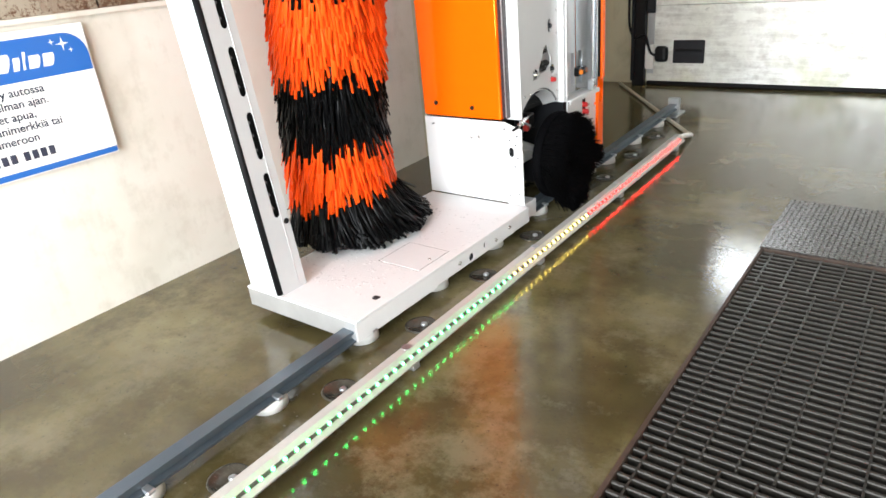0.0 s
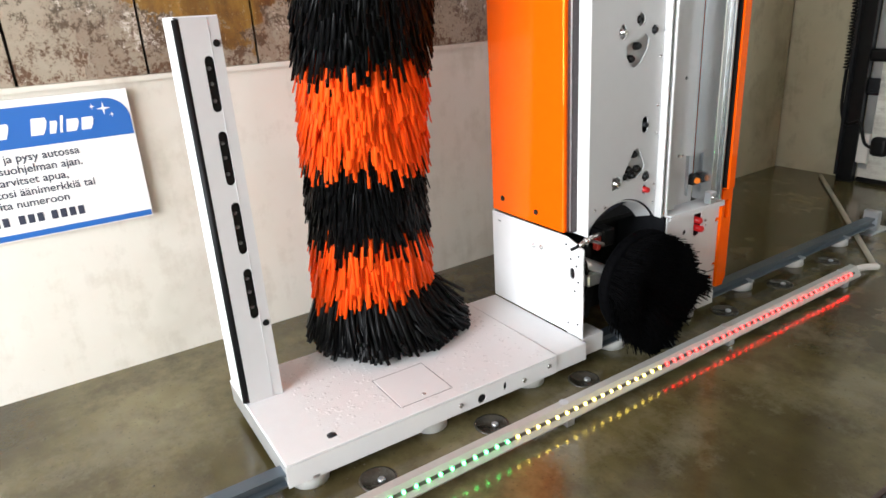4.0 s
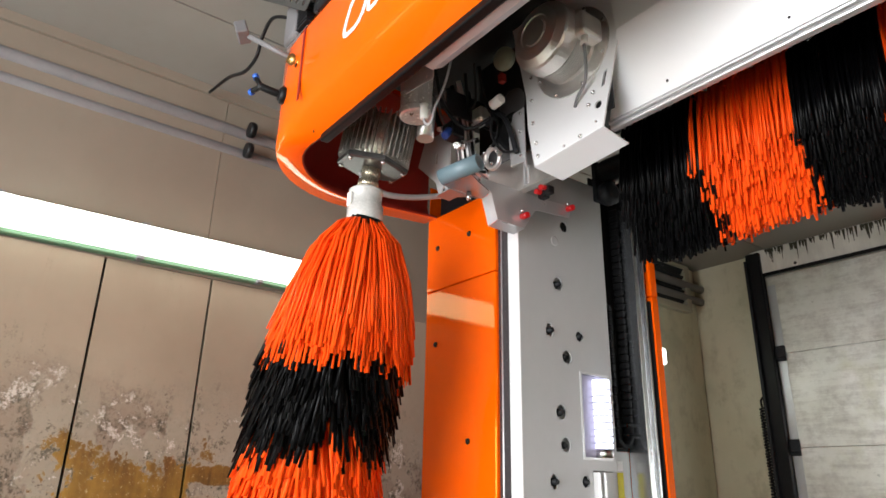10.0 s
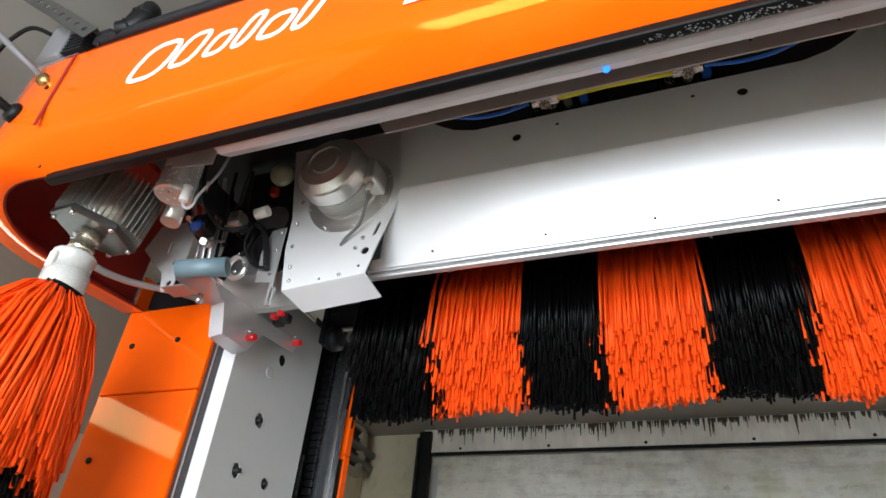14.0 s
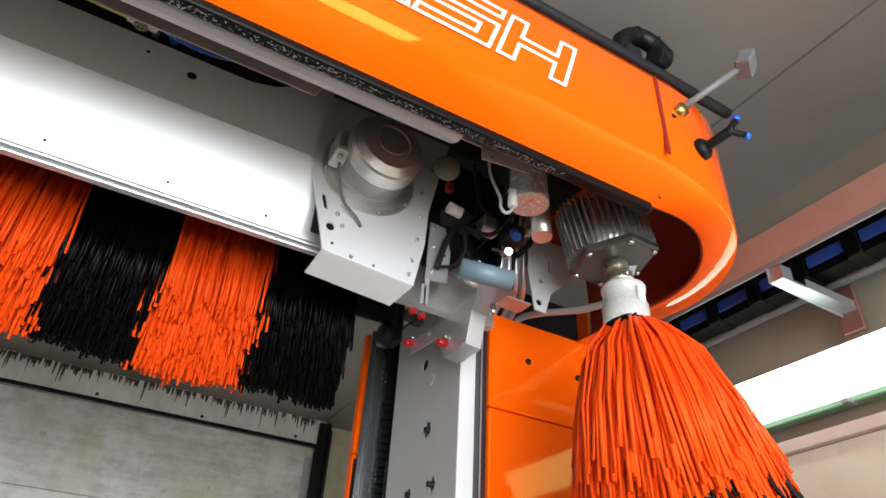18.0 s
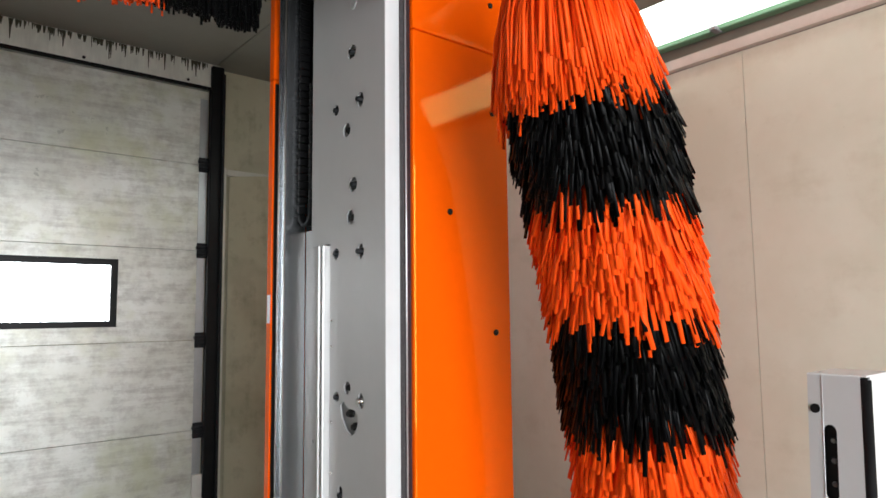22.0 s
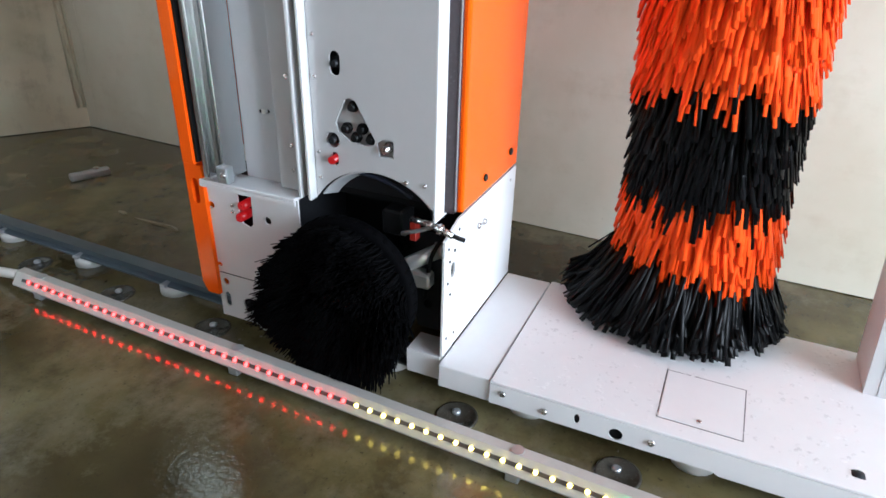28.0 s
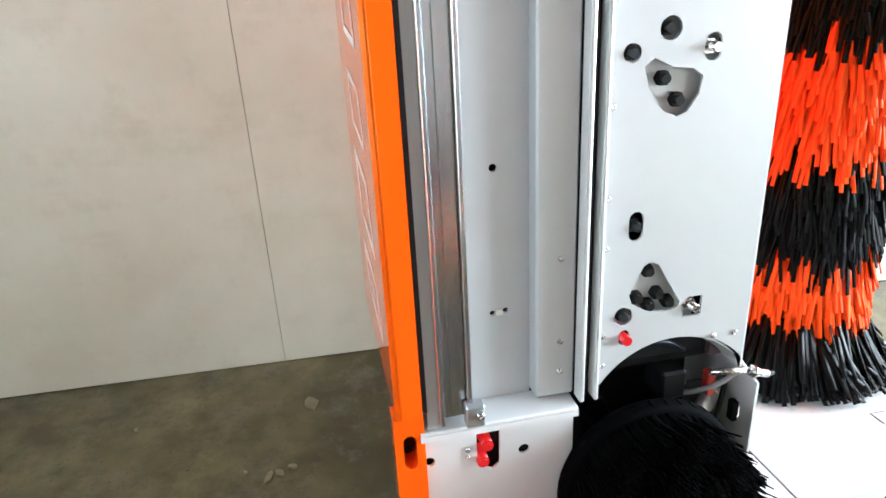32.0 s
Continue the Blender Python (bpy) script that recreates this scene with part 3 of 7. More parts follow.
for j, (y1, y0) in enumerate(zip(ends, ends[1:])):
    x = GX0 + 0.05 + (0.03 if j % 2 else 0.0)
    while x < GX1 - 0.03:
        part("cross_bar", mbox(x - 0.003, x + 0.003, y0 + 0.004, y1 - 0.004, -0.03, -0.0005), GRATE, grating)
        x += 0.086

cover = thing("drain_cover", (0, 3.47, 0), "wet grey checker plate cover beside the grating", "drain cover")
part("plate", mbox(GX0 - 0.008, GX1, GY1 + 0.004, GY2, -0.03, 0.006, bevel=0.003), WET_PLATE, cover)
bm = bmesh.new()
for i in range(34):
    for j in range(30):
        x, y = GX0 + 0.012 + 0.0205 * i, GY1 + 0.02 + 0.0193 * j
        s, c = (0.007, 0.003) if (i + j) % 2 else (0.003, 0.007)
        top = bm.verts.new((x, y, 0.0095))
        ring = [bm.verts.new((x + dx, y + dy, 0.0055)) for dx, dy in ((s, 0), (0, c), (-s, 0), (0, -c))]
        for p, q in zip(ring, ring[1:] + ring[:1]):
            bm.faces.new((p, q, top))
part("tread_pattern", bm, WET_PLATE, cover, kind="stuff")

# far sectional door
door = tagged(thing("door_1", (0, YB, 0), "closed ribbed sectional door with two windows", "door"), kind="structure")
DX0, DX1 = -1.98, 1.90
seams = [0.035, 0.648, 1.292, 1.948, 2.592, 3.165]
for i, (z0, z1) in enumerate(zip(seams, seams[1:])):
    outline = [(DX0, z0 + 0.002), (DX1, z0 + 0.002), (DX1, z1 - 0.002), (DX0, z1 - 0.002)]
    holes = []
    if i == 2:
        holes = [[(a, 1.43), (b, 1.43), (b, 1.83), (a, 1.83)] for a, b in ((-1.275, -0.60), (0.60, 1.275))]
    p = part("door_panel", plate(outline, holes, 0.05, lambda u, v, w: Vector((u, YB - 0.045 + w, v))), DOOR_SHEET, door)
    for a, b in ((-1.275, -0.60), (0.60, 1.275)) if i == 2 else ():
        fr = plate([(a - 0.03, 1.40), (b + 0.03, 1.40), (b + 0.03, 1.86), (a - 0.03, 1.86)], [[(a + 0.012, 1.442), (b - 0.012, 1.442), (b - 0.012, 1.818), (a + 0.012, 1.818)]], 0.03, lambda u, v, w: Vector((u, YB - 0.063 + w, v)))
        part("window_frame", fr, BLACK, p)
        part("pane", mbox(a + 0.01, b - 0.01, YB - 0.035, YB - 0.03, 1.44, 1.82), GLASS_GLOW, p, "bright outdoor light behind frosted pane")
part("bottom_seal", mbox(DX0, DX1, YB - 0.05, YB - 0.005, 0.002, 0.034, bevel=0.008), RUBBER, door)
for x0, x1 in ((DX0 - 0.11, DX0 - 0.005), (DX1 + 0.005, DX1 + 0.10)):
    m = 1 if x0 > 0 else -1
    t = part("door_track", mbox(x0, x1, YB - 0.10, YB - 0.04, 0.0, 3.36, bevel=0.006), BLACK, door)
    part("track_lip", mbox(x0 if m < 0 else x1 - 0.02, x0 + 0.02 if m < 0 else x1, YB - 0.13, YB - 0.1, 0.05, 3.3), DARK_STEEL, t)
    part("side_plate", mbox(*((DX1 - 0.06, DX1 - 0.004) if m > 0 else (DX0 + 0.004, DX0 + 0.06)), YB - 0.049, YB - 0.046, 0.1, 3.1), GALV, door)
    for z in seams[1:-1]:
        x = DX1 - 0.03 if m > 0 else DX0 + 0.03
        bm = box(bmesh.new(), x - 0.035, x + 0.035, YB - 0.066, YB - 0.0495, z - 0.055, z + 0.055, bevel=0.004)
        rod(bm, (x - 0.045, YB - 0.075, z + 0.02), (x + 0.06 * m, YB - 0.075, z + 0.02), 0.012, 10)
        rod(bm, (x - 0.04, YB - 0.072, z - 0.028), (x + 0.04, YB - 0.072, z - 0.028), 0.008, 8)
        part("hinge", bm, DARK_STEEL, door)
    x = DX1 - 0.03 if m > 0 else DX0 + 0.03
    part("bottom_bracket", mbox(x - 0.035, x + 0.035, YB - 0.08, YB - 0.0495, 0.14, 0.34, bevel=0.004), PLASTIC_WHITE, door)
h = part("recessed_handle", mbox(-1.755, -1.50, YB - 0.062, YB - 0.0455, 0.19, 0.375, bevel=0.008), DARK_STEEL, door, "dark recessed pull handle")
part("handle_bar", mbox(-1.735, -1.52, YB - 0.072, YB - 0.0625, 0.285, 0.305, bevel=0.003), BLACK, h)
part("cable_box", mbox(-1.90, -1.79, YB - 0.11, YB - 0.0455, 0.20, 0.33, bevel=0.03, seg=3), BLACK, door)
bm = mbox(-1.97, -1.70, YB - 0.16, YB - 0.105, 0.815, 0.895, bevel=0.025, seg=3)
lv = part("door_latch", bm, BLACK, door, "black plastic latch with a yellow knob")
bm = bmesh.new()
lathe(bm, ((0.022, 0), (0.022, 0.008), (0.012, 0.016)), Matrix.Translation((-1.75, YB - 0.160, 0.855)) @ pose(0, 0, 0, 90), 14)
part("knob", bm, mat("amber_knob", (0.8, 0.36, 0.02), 0.35), lv)
spiral = [(-2.152 + 0.019 * math.cos(1.9 * i), YB - 0.035 + 0.019 * math.sin(1.9 * i), 0.75 + 0.0062 * i) for i in range(240)]
part("spiral_cable", tube(bmesh.new(), spiral, 0.006, 5), BLACK, door)
part("cable", tube(bmesh.new(), [(-2.152, YB - 0.035, 0.75), (-2.14, YB - 0.05, 0.5), (-2.06, YB - 0.12, 0.40), (-1.97, YB - 0.13, 0.42), (-1.93, YB - 0.1, 0.28), (-1.85, YB - 0.09, 0.25)], 0.011), BLACK, door)
part("cable", tube(bmesh.new(), [(-2.152, YB - 0.035, 2.23), (-2.145, YB - 0.05, 2.28), (-2.11, YB - 0.06, 2.26), (-2.09, YB - 0.05, 1.9), (-2.09, YB - 0.04, 0.9)], 0.008), BLACK, door)

lintel = wall("trim_lintel", mbox(-2.06, 1.97, YB - 0.07, YB + 0.018, 3.185, ZC - 0.002), mat("stained_white_sheet", (0.76, 0.76, 0.71), 0.45, 0, 0.25, 3, 0.1, 40, 0, (1, 1, 0.2)))
part("seal_strip", mbox(-1.98, 1.90, YB - 0.09, YB - 0.0705, 3.168, 3.19), RUBBER, lintel)
bm = bmesh.new()
drip = np.random.default_rng(8)
for i in range(420):
    x = drip.uniform(-1.95, 1.88)
    z = ZC - 0.004
    w, l0 = drip.uniform(0.003, 0.011), drip.uniform(0.02, 0.06) * (1 + 1.3 * (drip.random() > 0.8))
    vs = [bm.verts.new((x + dx, YB - 0.0705 - e, zz)) for dx, e, zz in ((-w, 0, z), (w, 0, z), (w * 0.3, 0, z - l0), (-w * 0.3, 0, z - l0), (0, 0.002, z - 0.3 * l0))]
    for a, b in ((0, 1), (1, 2), (2, 3), (3, 0)):
        bm.faces.new((vs[a], vs[b], vs[4]))
part("drip_stains", bm, mat("mould_drips", (0.055, 0.052, 0.035), 0.8), lintel, kind="stuff")
for i in range(6):
    x = 1.735 - 0.695 * i
    bm = lathe(bmesh.new(), ((0.011, 0), (0.011, 0.004), (0.005, 0.007)), Matrix.Translation((x, YB - 0.0705, 3.22)) @ pose(0, 0, 0, 90), 10)
    part("bolt", bm, DARK_STEEL, lintel)

panel_r = tagged(thing("door_2", (2.3, YB, 0), "pale flush door with a white frame beside the sectional door", "door"), kind="structure")
bm = box(bmesh.new(), 2.01, 2.058, YB - 0.03, YB + 0.018, 0, 2.60, bevel=0.004)
box(bm, 2.058, 2.60, YB - 0.03, YB + 0.018, 2.545, 2.59, bevel=0.004)
part("frame", bm, mat("white_door_frame", (0.68, 0.66, 0.58), 0.5), panel_r)
# the leaf stands at an angle and closes the corner
bm = mbox(0.0, 0.655, -0.012, 0.012, 0.004, 2.54)
bmesh.ops.transform(bm, matrix=pose(2.095, YB - 0.006, 0, 0, 0, -36), verts=bm.verts)
part("leaf", bm, WALL_BACK, panel_r)
bm = bmesh.new()
for off in (0.585, 0.618):
    rod(bm, pose(2.095, YB - 0.006, 0, 0, 0, -36) @ Vector((off, -0.014, 0.12)), pose(2.095, YB - 0.006, 0, 0, 0, -36) @ Vector((off, -0.014, 2.4)), 0.009, 8)
part("edge_bead", bm, WALL_BACK, panel_r)

# corner mould, pipes, lamps, vent
pipe_pts = ((-0.11, 3.202), (-0.09, 3.10))
for dx, z in pipe_pts:
    t = thing("conduit_pipe", (XL - dx, 2, z), "grey conduit pipe clipped along the upper wall", "pipe", "wall conduits")
    bm = bmesh.new()
    rod(bm, (wide(XL - dx * 0.5, YF), YF, z), (wide(XL - dx * 0.5, YB), YB, z), 0.030, 14)
    part("pipe", bm, PIPE_GREY, t)
    for y in (-0.9, 0.7, 2.31, 3.9, 5.4):
        bm = lathe(bmesh.new(), ((0.036, -0.014), (0.039, 0), (0.036, 0.014)), Matrix.Translation((wide(XL - dx * 0.5, y), y, z)) @ pose(0, 0, 0, 90), 14)
        part("clip", bm, BLACK, t)
        part("bracket", mbox(wide(XL, y) - 0.003, wide(XL - dx * 0.5, y) - 0.02, y - 0.01, y + 0.01, z - 0.01, z + 0.01), GALV, t)

LAMP_RIM = mat("green_lamp_rim", (0.12, 0.22, 0.13), 0.5)


def wall_lamp(sx, y0, y1, z0=2.50, z1=2.665):
    x = XR if sx > 0 else XL
    t = thing("wall_lamp", (wide(x, (y0 + y1) / 2), (y0 + y1) / 2, z0), "long lit fluorescent lamp with a white diffuser on the wall", "lamp", "fluorescent wall lamps")
    e = -sx
    xa = wide(x, (y0 + y1) / 2)
    part("housing", mbox(xa + e * 0.003, xa + e * 0.045, y0, y1, z0, z1, bevel=0.004), LAMP_RIM, t)
    bm = mbox(xa + e * 0.0455, xa + e * 0.10, y0 + 0.015, y1 - 0.015, z0 + 0.012, z1 - 0.012, bevel=0.02, seg=3)
    d = part("diffuser", bm, TUBE, t, "glowing white diffuser")
    n = int((y1 - y0) / 0.42)
    for i in range(n + 1):
        y = y0 + 0.06 + (y1 - y0 - 0.12) * i / n
        for zz in (z0 - 0.004, z1 - 0.012):
            part("clip", mbox(xa + e * 0.02, xa + e * 0.07, y - 0.014, y + 0.014, zz, zz + 0.016, bevel=0.003), PIPE_GREY, t)


wall_lamp(-1, 1.375, 2.99, 2.485, 2.631)
wall_lamp(-1, -0.9, 0.7, 2.485, 2.631)
wall_lamp(-1, 3.95, 5.52, 2.485, 2.631)
wall_lamp(1, 1.35, 2.98, 2.489, 2.671)
wall_lamp(1, -0.9, 0.7, 2.489, 2.671)
wall_lamp(1, 3.95, 5.52, 2.489, 2.671)

vent = thing("wall_vent", (wide(XL, 5.7), 5.7, 3.05), "large dark louvred fan vent in a pale frame on the wall", "vent")
xv = wide(XL, 5.75)
outl = [(5.38, 2.98), (6.02, 2.98), (6.02, 3.36), (5.38, 3.36)]
part("frame", plate(outl, [[(5.44, 3.03), (5.96, 3.03), (5.96, 3.33), (5.44, 3.33)]], 0.06, lambda u, v, w: Vector((xv + w, u, v))), mat("vent_frame", (0.36, 0.34, 0.26), 0.5), vent)
part("backing", mbox(xv - 0.004, xv + 0.004, 5.43, 5.97, 3.02, 3.34), BLACK, vent)
for i in range(5):
    bm = mbox(-0.003, 0.003, 5.445, 5.955, -0.035, 0.035)
    bmesh.ops.transform(bm, matrix=pose(xv + 0.03, 0, 3.06 + 0.06 * i, 0, 35, 0), verts=bm.verts)
    part("slat", bm, DARK_STEEL, vent)

# cable track under the ceiling on the right
TRACK_BLUE = mat("dark_blue_cable", (0.012, 0.045, 0.24), 0.55, 0, 0.2, 20)
track = thing("cable_track", (2.1, 2, 2.85), "cable track on brackets, tinted with orange bounce light, with black and blue cable carriers", "cable track")
# rail's reddish colour holds the orange light bounced from the hood
part("rail", mbox(2.06, 2.068, YF, 3.9, 2.844, 2.958, bevel=0.002), mat("rail_with_orange_bounce", (0.34, 0.205, 0.16), 0.4, 0.1, 0.12, 5), track)
part("rail_lip", mbox(2.057, 2.065, YF, 3.9, 2.825, 2.843), PIPE_GREY, track)
part("rail_web", mbox(2.0685, 2.215, YF, 3.9, 2.94, 2.955), PIPE_GREY, track)
part("carrier_channel", mbox(2.222, 2.30, YF, 3.9, 2.834, 2.938), BR_BLACK, track)
part("support_tube", rod(bmesh.new(), (2.345, YF, 2.853), (2.345, 3.9, 2.853), 0.02, 12), PIPE_GREY, track)
for i in range(30):
    y = -1.6 + 0.178 * i
    part("blue_cable", mbox(2.212, 2.2215, y + 0.05, y + 0.177, 2.862, 2.905, bevel=0.004), TRACK_BLUE, track)
    part("carrier", mbox(2.206, 2.305, y, y + 0.05, 2.8305, 2.936, bevel=0.004), BR_BLACK, track)
for y in (-0.25, 2.35):
    hl = [slot(2.10 + 0.06 * i, 2.797, 0.010, 0.030, 3) for i in range(5)]
    b = part("bracket_arm", plate([(2.05, 2.772), (2.42, 2.758), (2.42, 2.83), (2.05, 2.824)], hl, 0.003, lambda u, v, w: Vector((u, y + w, v))), GALV, track)
    part("bracket_flange", mbox(2.05, 2.42, y - 0.045, y - 0.0005, 2.768, 2.772), GALV, b)
    part("bracket_back", mbox(2.16, 2.42, y - 0.048, y - 0.0455, 2.768, 2.80), GALV, b)
    part("hanger", mbox(2.06, 2.11, y - 0.04, y - 0.001, 2.7725, 2.823), GALV, b)
    part("wall_foot", mbox(2.4, 2.424, y - 0.055, y + 0.02, 2.70, 2.865, bevel=0.003), mat("dull_red_foot", (0.12, 0.05, 0.04), 0.5) if y < 0 else bpy.data.materials["dull_red_foot"], b)

# rails, lamp strips and floor fittings
for sx in (-1, 1):
    rail = thing("floor_rail", (sx * 1.31, 2, 0), "grey galvanised floor rail on white round feet", "rail", "gantry rails")

    def rx(y):
        return sx * (1.288 + (0.025 if sx < 0 else 0.029) * (y - 0.5))
    bm = bmesh.new()
    prof = ((-0.03, 0.040), (0.03, 0.040), (0.03, 0.047), (0.012, 0.052), (0.012, 0.066), (0.024, 0.071), (0.024, 0.082), (-0.024, 0.082), (-0.024, 0.071), (-0.012, 0.066), (-0.012, 0.052), (-0.03, 0.047))
    rows = [[bm.verts.new((rx(y) + a, y, z)) for a, z in prof] for y in (-1.6, 5.18)]
    for i in range(len(prof)):
        j = (i + 1) % len(prof)
        bm.faces.new((rows[0][i], rows[0][j], rows[1][j], rows[1][i]))
    bm.faces.new(rows[0])
    bm.faces.new(rows[1][::-1])
    part("rail_profile", bm, mat("rail_steel", (0.13, 0.16, 0.19), 0.35, 0.7, 0.12, 5, 0.06, 120), rail)
    part("end_stop", mbox(rx(5.19) - 0.04, rx(5.19) + 0.04, 5.18, 5.215, 0.012, 0.12, bevel=0.004), GALV, rail)
    part("end_plate", mbox(rx(5.19) - 0.05, rx(5.19) + 0.05, 5.10, 5.30, 0.0, 0.012, bevel=0.002), GALV, rail)
    y = 4.856 if sx > 0 else 4.88
    while y > -1.5:
        bm = lathe(bmesh.new(), ((0.058, 0), (0.056, 0.031), (0.05, 0.0395)), Matrix.Translation((rx(y) + sx * 0.022, y, 0)), 20)
        f = part("foot", bm, mat("white_rail_foot", (0.6, 0.6, 0.58), 0.5) if "white_rail_foot" not in bpy.data.materials else bpy.data.materials["white_rail_foot"], rail)
        part("clamp", mbox(rx(y) - 0.045, rx(y) + 0.045, y - 0.012, y + 0.012, 0.0400, 0.052, bevel=0.003), GALV, f)
        # round plug in the floor beside the foot
        py = y - 0.27
        px = sx * (1.226 + 0.04 * (py - 2.43))
        plug = thing("floor_plug", (px, py, 0), "dark round plug with a bolt in the wet floor", "floor plug", "round floor plugs")
        bm = lathe(bmesh.new(), ((0.058, -0.002), (0.057, 0.003), (0.05, 0.004), (0.048, 0.002), (0.0, 0.002)), Matrix.Translation((px, py, 0)), 22)
        part("disc", bm, bpy.data.materials["dark_plug"] if "dark_plug" in bpy.data.materials else mat("dark_plug", (0.045, 0.04, 0.03), 0.22, 0, 0.4, 20, 0.2, 60), plug)
        bm = lathe(bmesh.new(), ((0.012, 0.002), (0.012, 0.008), (0.008, 0.011)), Matrix.Translation((px + 0.012, py + 0.006, 0)), 8)
        part("bolt", bm, GALV, plug)
        y -= 0.43

    strip = thing("led_strip", (sx * 1.12, 2.3, 0), "floor light strip with green, yellow and red lights", "light strip", "floor light strips")

    def lx(y):
        return sx * (1.076 + 0.016 * (y - 1.8) if sx < 0 else 1.086 + 0.036 * (y - 1.8))
    # sloped aluminium profile, its lit face towards the lane
    prof = ((0.022, 0.03), (-0.030, 0.026), (-0.034, 0.034), (-0.006, 0.072), (0.022, 0.072))
    bm = bmesh.new()
    rows = [[bm.verts.new((lx(y) + sx * a, y, z)) for a, z in prof] for y in (-1.5, 4.47)]
    for i in range(5):
        j = (i + 1) % 5
        bm.faces.new((rows[0][i], rows[0][j], rows[1][j], rows[1][i]))
    bm.faces.new(rows[0])
    bm.faces.new(rows[1][::-1])
    part("profile", bm, mat("strip_aluminium", (0.44, 0.425, 0.395), 0.4, 0.15, 0.12, 6) if sx < 0 else bpy.data.materials["strip_aluminium"], strip)
    d = Vector((sx * 0.028, 0, 0.038)).normalized()
    nrm = Vector((-sx * 0.038, 0, 0.028)).normalized()
    bm = bmesh.new()
    for y0, y1 in ((-1.4, 4.43),):
        vs = []
        for y in (y0, y1):
            c = Vector((lx(y) - sx * 0.020, y, 0.053))
            vs += [bm.verts.new(c + d * s + nrm * h) for s, h in ((-0.005, 0.0), (0.005, 0.0), (0.005, 0.002), (-0.005, 0.002))]
        for i in range(4):
            j = (i + 1) % 4
            bm.faces.new((vs[i], vs[j], vs[4 + j], vs[4 + i]))
    part("light_tape", bm, bpy.data.materials["dark_tape"] if "dark_tape" in bpy.data.materials else mat("dark_tape", (0.055, 0.046, 0.042), 0.5), strip)
    led_mesh = bpy.data.meshes.new("led")
    bm = lathe(bmesh.new(), ((0.0058, 0), (0.0058, 0.002), (0.0048, 0.0048), (0.002, 0.006)), nrm.to_track_quat("Z", "Y").to_matrix().to_4x4(), 10)
    bm.to_mesh(led_mesh)
    bm.free()
    meshes = {}
    for key, m in (("g", GLOW_GREEN), ("y", GLOW_YELLOW), ("r", GLOW_RED)):
        meshes[key] = led_mesh.copy()
        meshes[key].materials.append(m)
    y = 4.392
    while y > 0.3:
        key = "r" if y > 3.12 else "y" if y > 2.42 else "g"
        o = hang("led", meshes[key], None, strip)
        c = Vector((lx(y) - sx * 0.020, y, 0.053)) + nrm * 0.002
        o.location = c
        y -= 0.0406
    y = 4.36
    while y > -1.4:
        part("bracket", mbox(lx(y) - 0.028, lx(y) + 0.028, y - 0.017, y + 0.017, 0.0, 0.0255, bevel=0.003), GALV, strip)
        bm = lathe(bmesh.new(), ((0.016, 0.0725), (0.016, 0.0745)), Matrix.Translation((lx(y) + sx * 0.008, y, 0)), 14)
        part("cap", bm, GALV, strip)
        y -= 0.85

    pipe = thing("floor_conduit", (sx * 1.5, 5.2, 0), "thin pale conduit pipe lying on the wet floor", "pipe", "floor conduits")
    if sx < 0:
        pts = [(-1.112, 4.655, 0.016), (-1.42, 5.07, 0.014), (-1.80, 5.58, 0.014), (-2.19, 6.10, 0.014)]
    else:
        pts = [(1.192, 4.655, 0.016), (1.44, 5.03, 0.014), (1.72, 5.5, 0.014), (2.0, 6.02, 0.014)]
    bm = tube(bmesh.new(), pts, 0.013)
    part("elbow", tube(bmesh.new(), [(lx(4.475), 4.475, 0.05), (lx(4.57), 4.57, 0.036), Vector(pts[0]) + Vector((0, 0.01, 0))], 0.017), PLASTIC_WHITE, pipe, "white plastic pipe end")
    part("pipe", bm, mat("pale_conduit", (0.42, 0.38, 0.30), 0.45) if sx < 0 else bpy.data.materials["pale_conduit"], pipe)

bar = thing("metal_bracket", (2.0, 5.15, 0), "small grey metal bracket lying on the floor", "bracket")
bm = mbox(-0.09, 0.09, -0.022, 0.022, 0.0, 0.035, bevel=0.006)
bmesh.ops.transform(bm, matrix=pose(2.02, 5.14, 0, 0, 0, -24), verts=bm.verts)
part("body", bm, GALV, bar)
bm = lathe(bmesh.new(), ((0.014, 0.0355), (0.014, 0.045)), Matrix.Translation((2.05, 5.127, 0)), 10)
part("bolt", bm, CHROME, bar)

# small litter on the floor beside the rail
LITTER = mat("pale_litter", (0.19, 0.155, 0.09), 0.7, 0, 0.25, 40)
g = np.random.default_rng(17)
for x, y, w, d, a in ((2.21, 3.95, 0.040, 0.026, 12), (1.88, 4.05, 0.020, 0.012, 40), (1.87, 4.08, 0.028, 0.012, -20), (1.90, 4.01, 0.018, 0.010, 70), (1.77, 4.47, 0.11, 0.009, 92), (1.783, 4.67, 0.035, 0.012, 80), (1.767, 4.36, 0.03, 0.007, 70), (1.91, 4.15, 0.010, 0.006, 30), (2.223, 4.52, 0.009, 0.006, 10), (1.57, 3.93, 0.022, 0.012, 40)):
    chip = thing("floor_litter", (x, y, 0), "small pale flake of dirt lying on the wet floor", "litter", "flakes on the floor")
    o = [(w * math.cos(i * 0.785) * g.uniform(0.7, 1.1), d * math.sin(i * 0.785) * g.uniform(0.7, 1.1)) for i in range(8)]
    bm = plate(o, [], 0.006, lambda u, v, h: Vector((u, v, h + 0.0005)))
    bmesh.ops.transform(bm, matrix=pose(x, y, 0, 0, 0, a), verts=bm.verts)
    part("flake", bm, LITTER, chip)

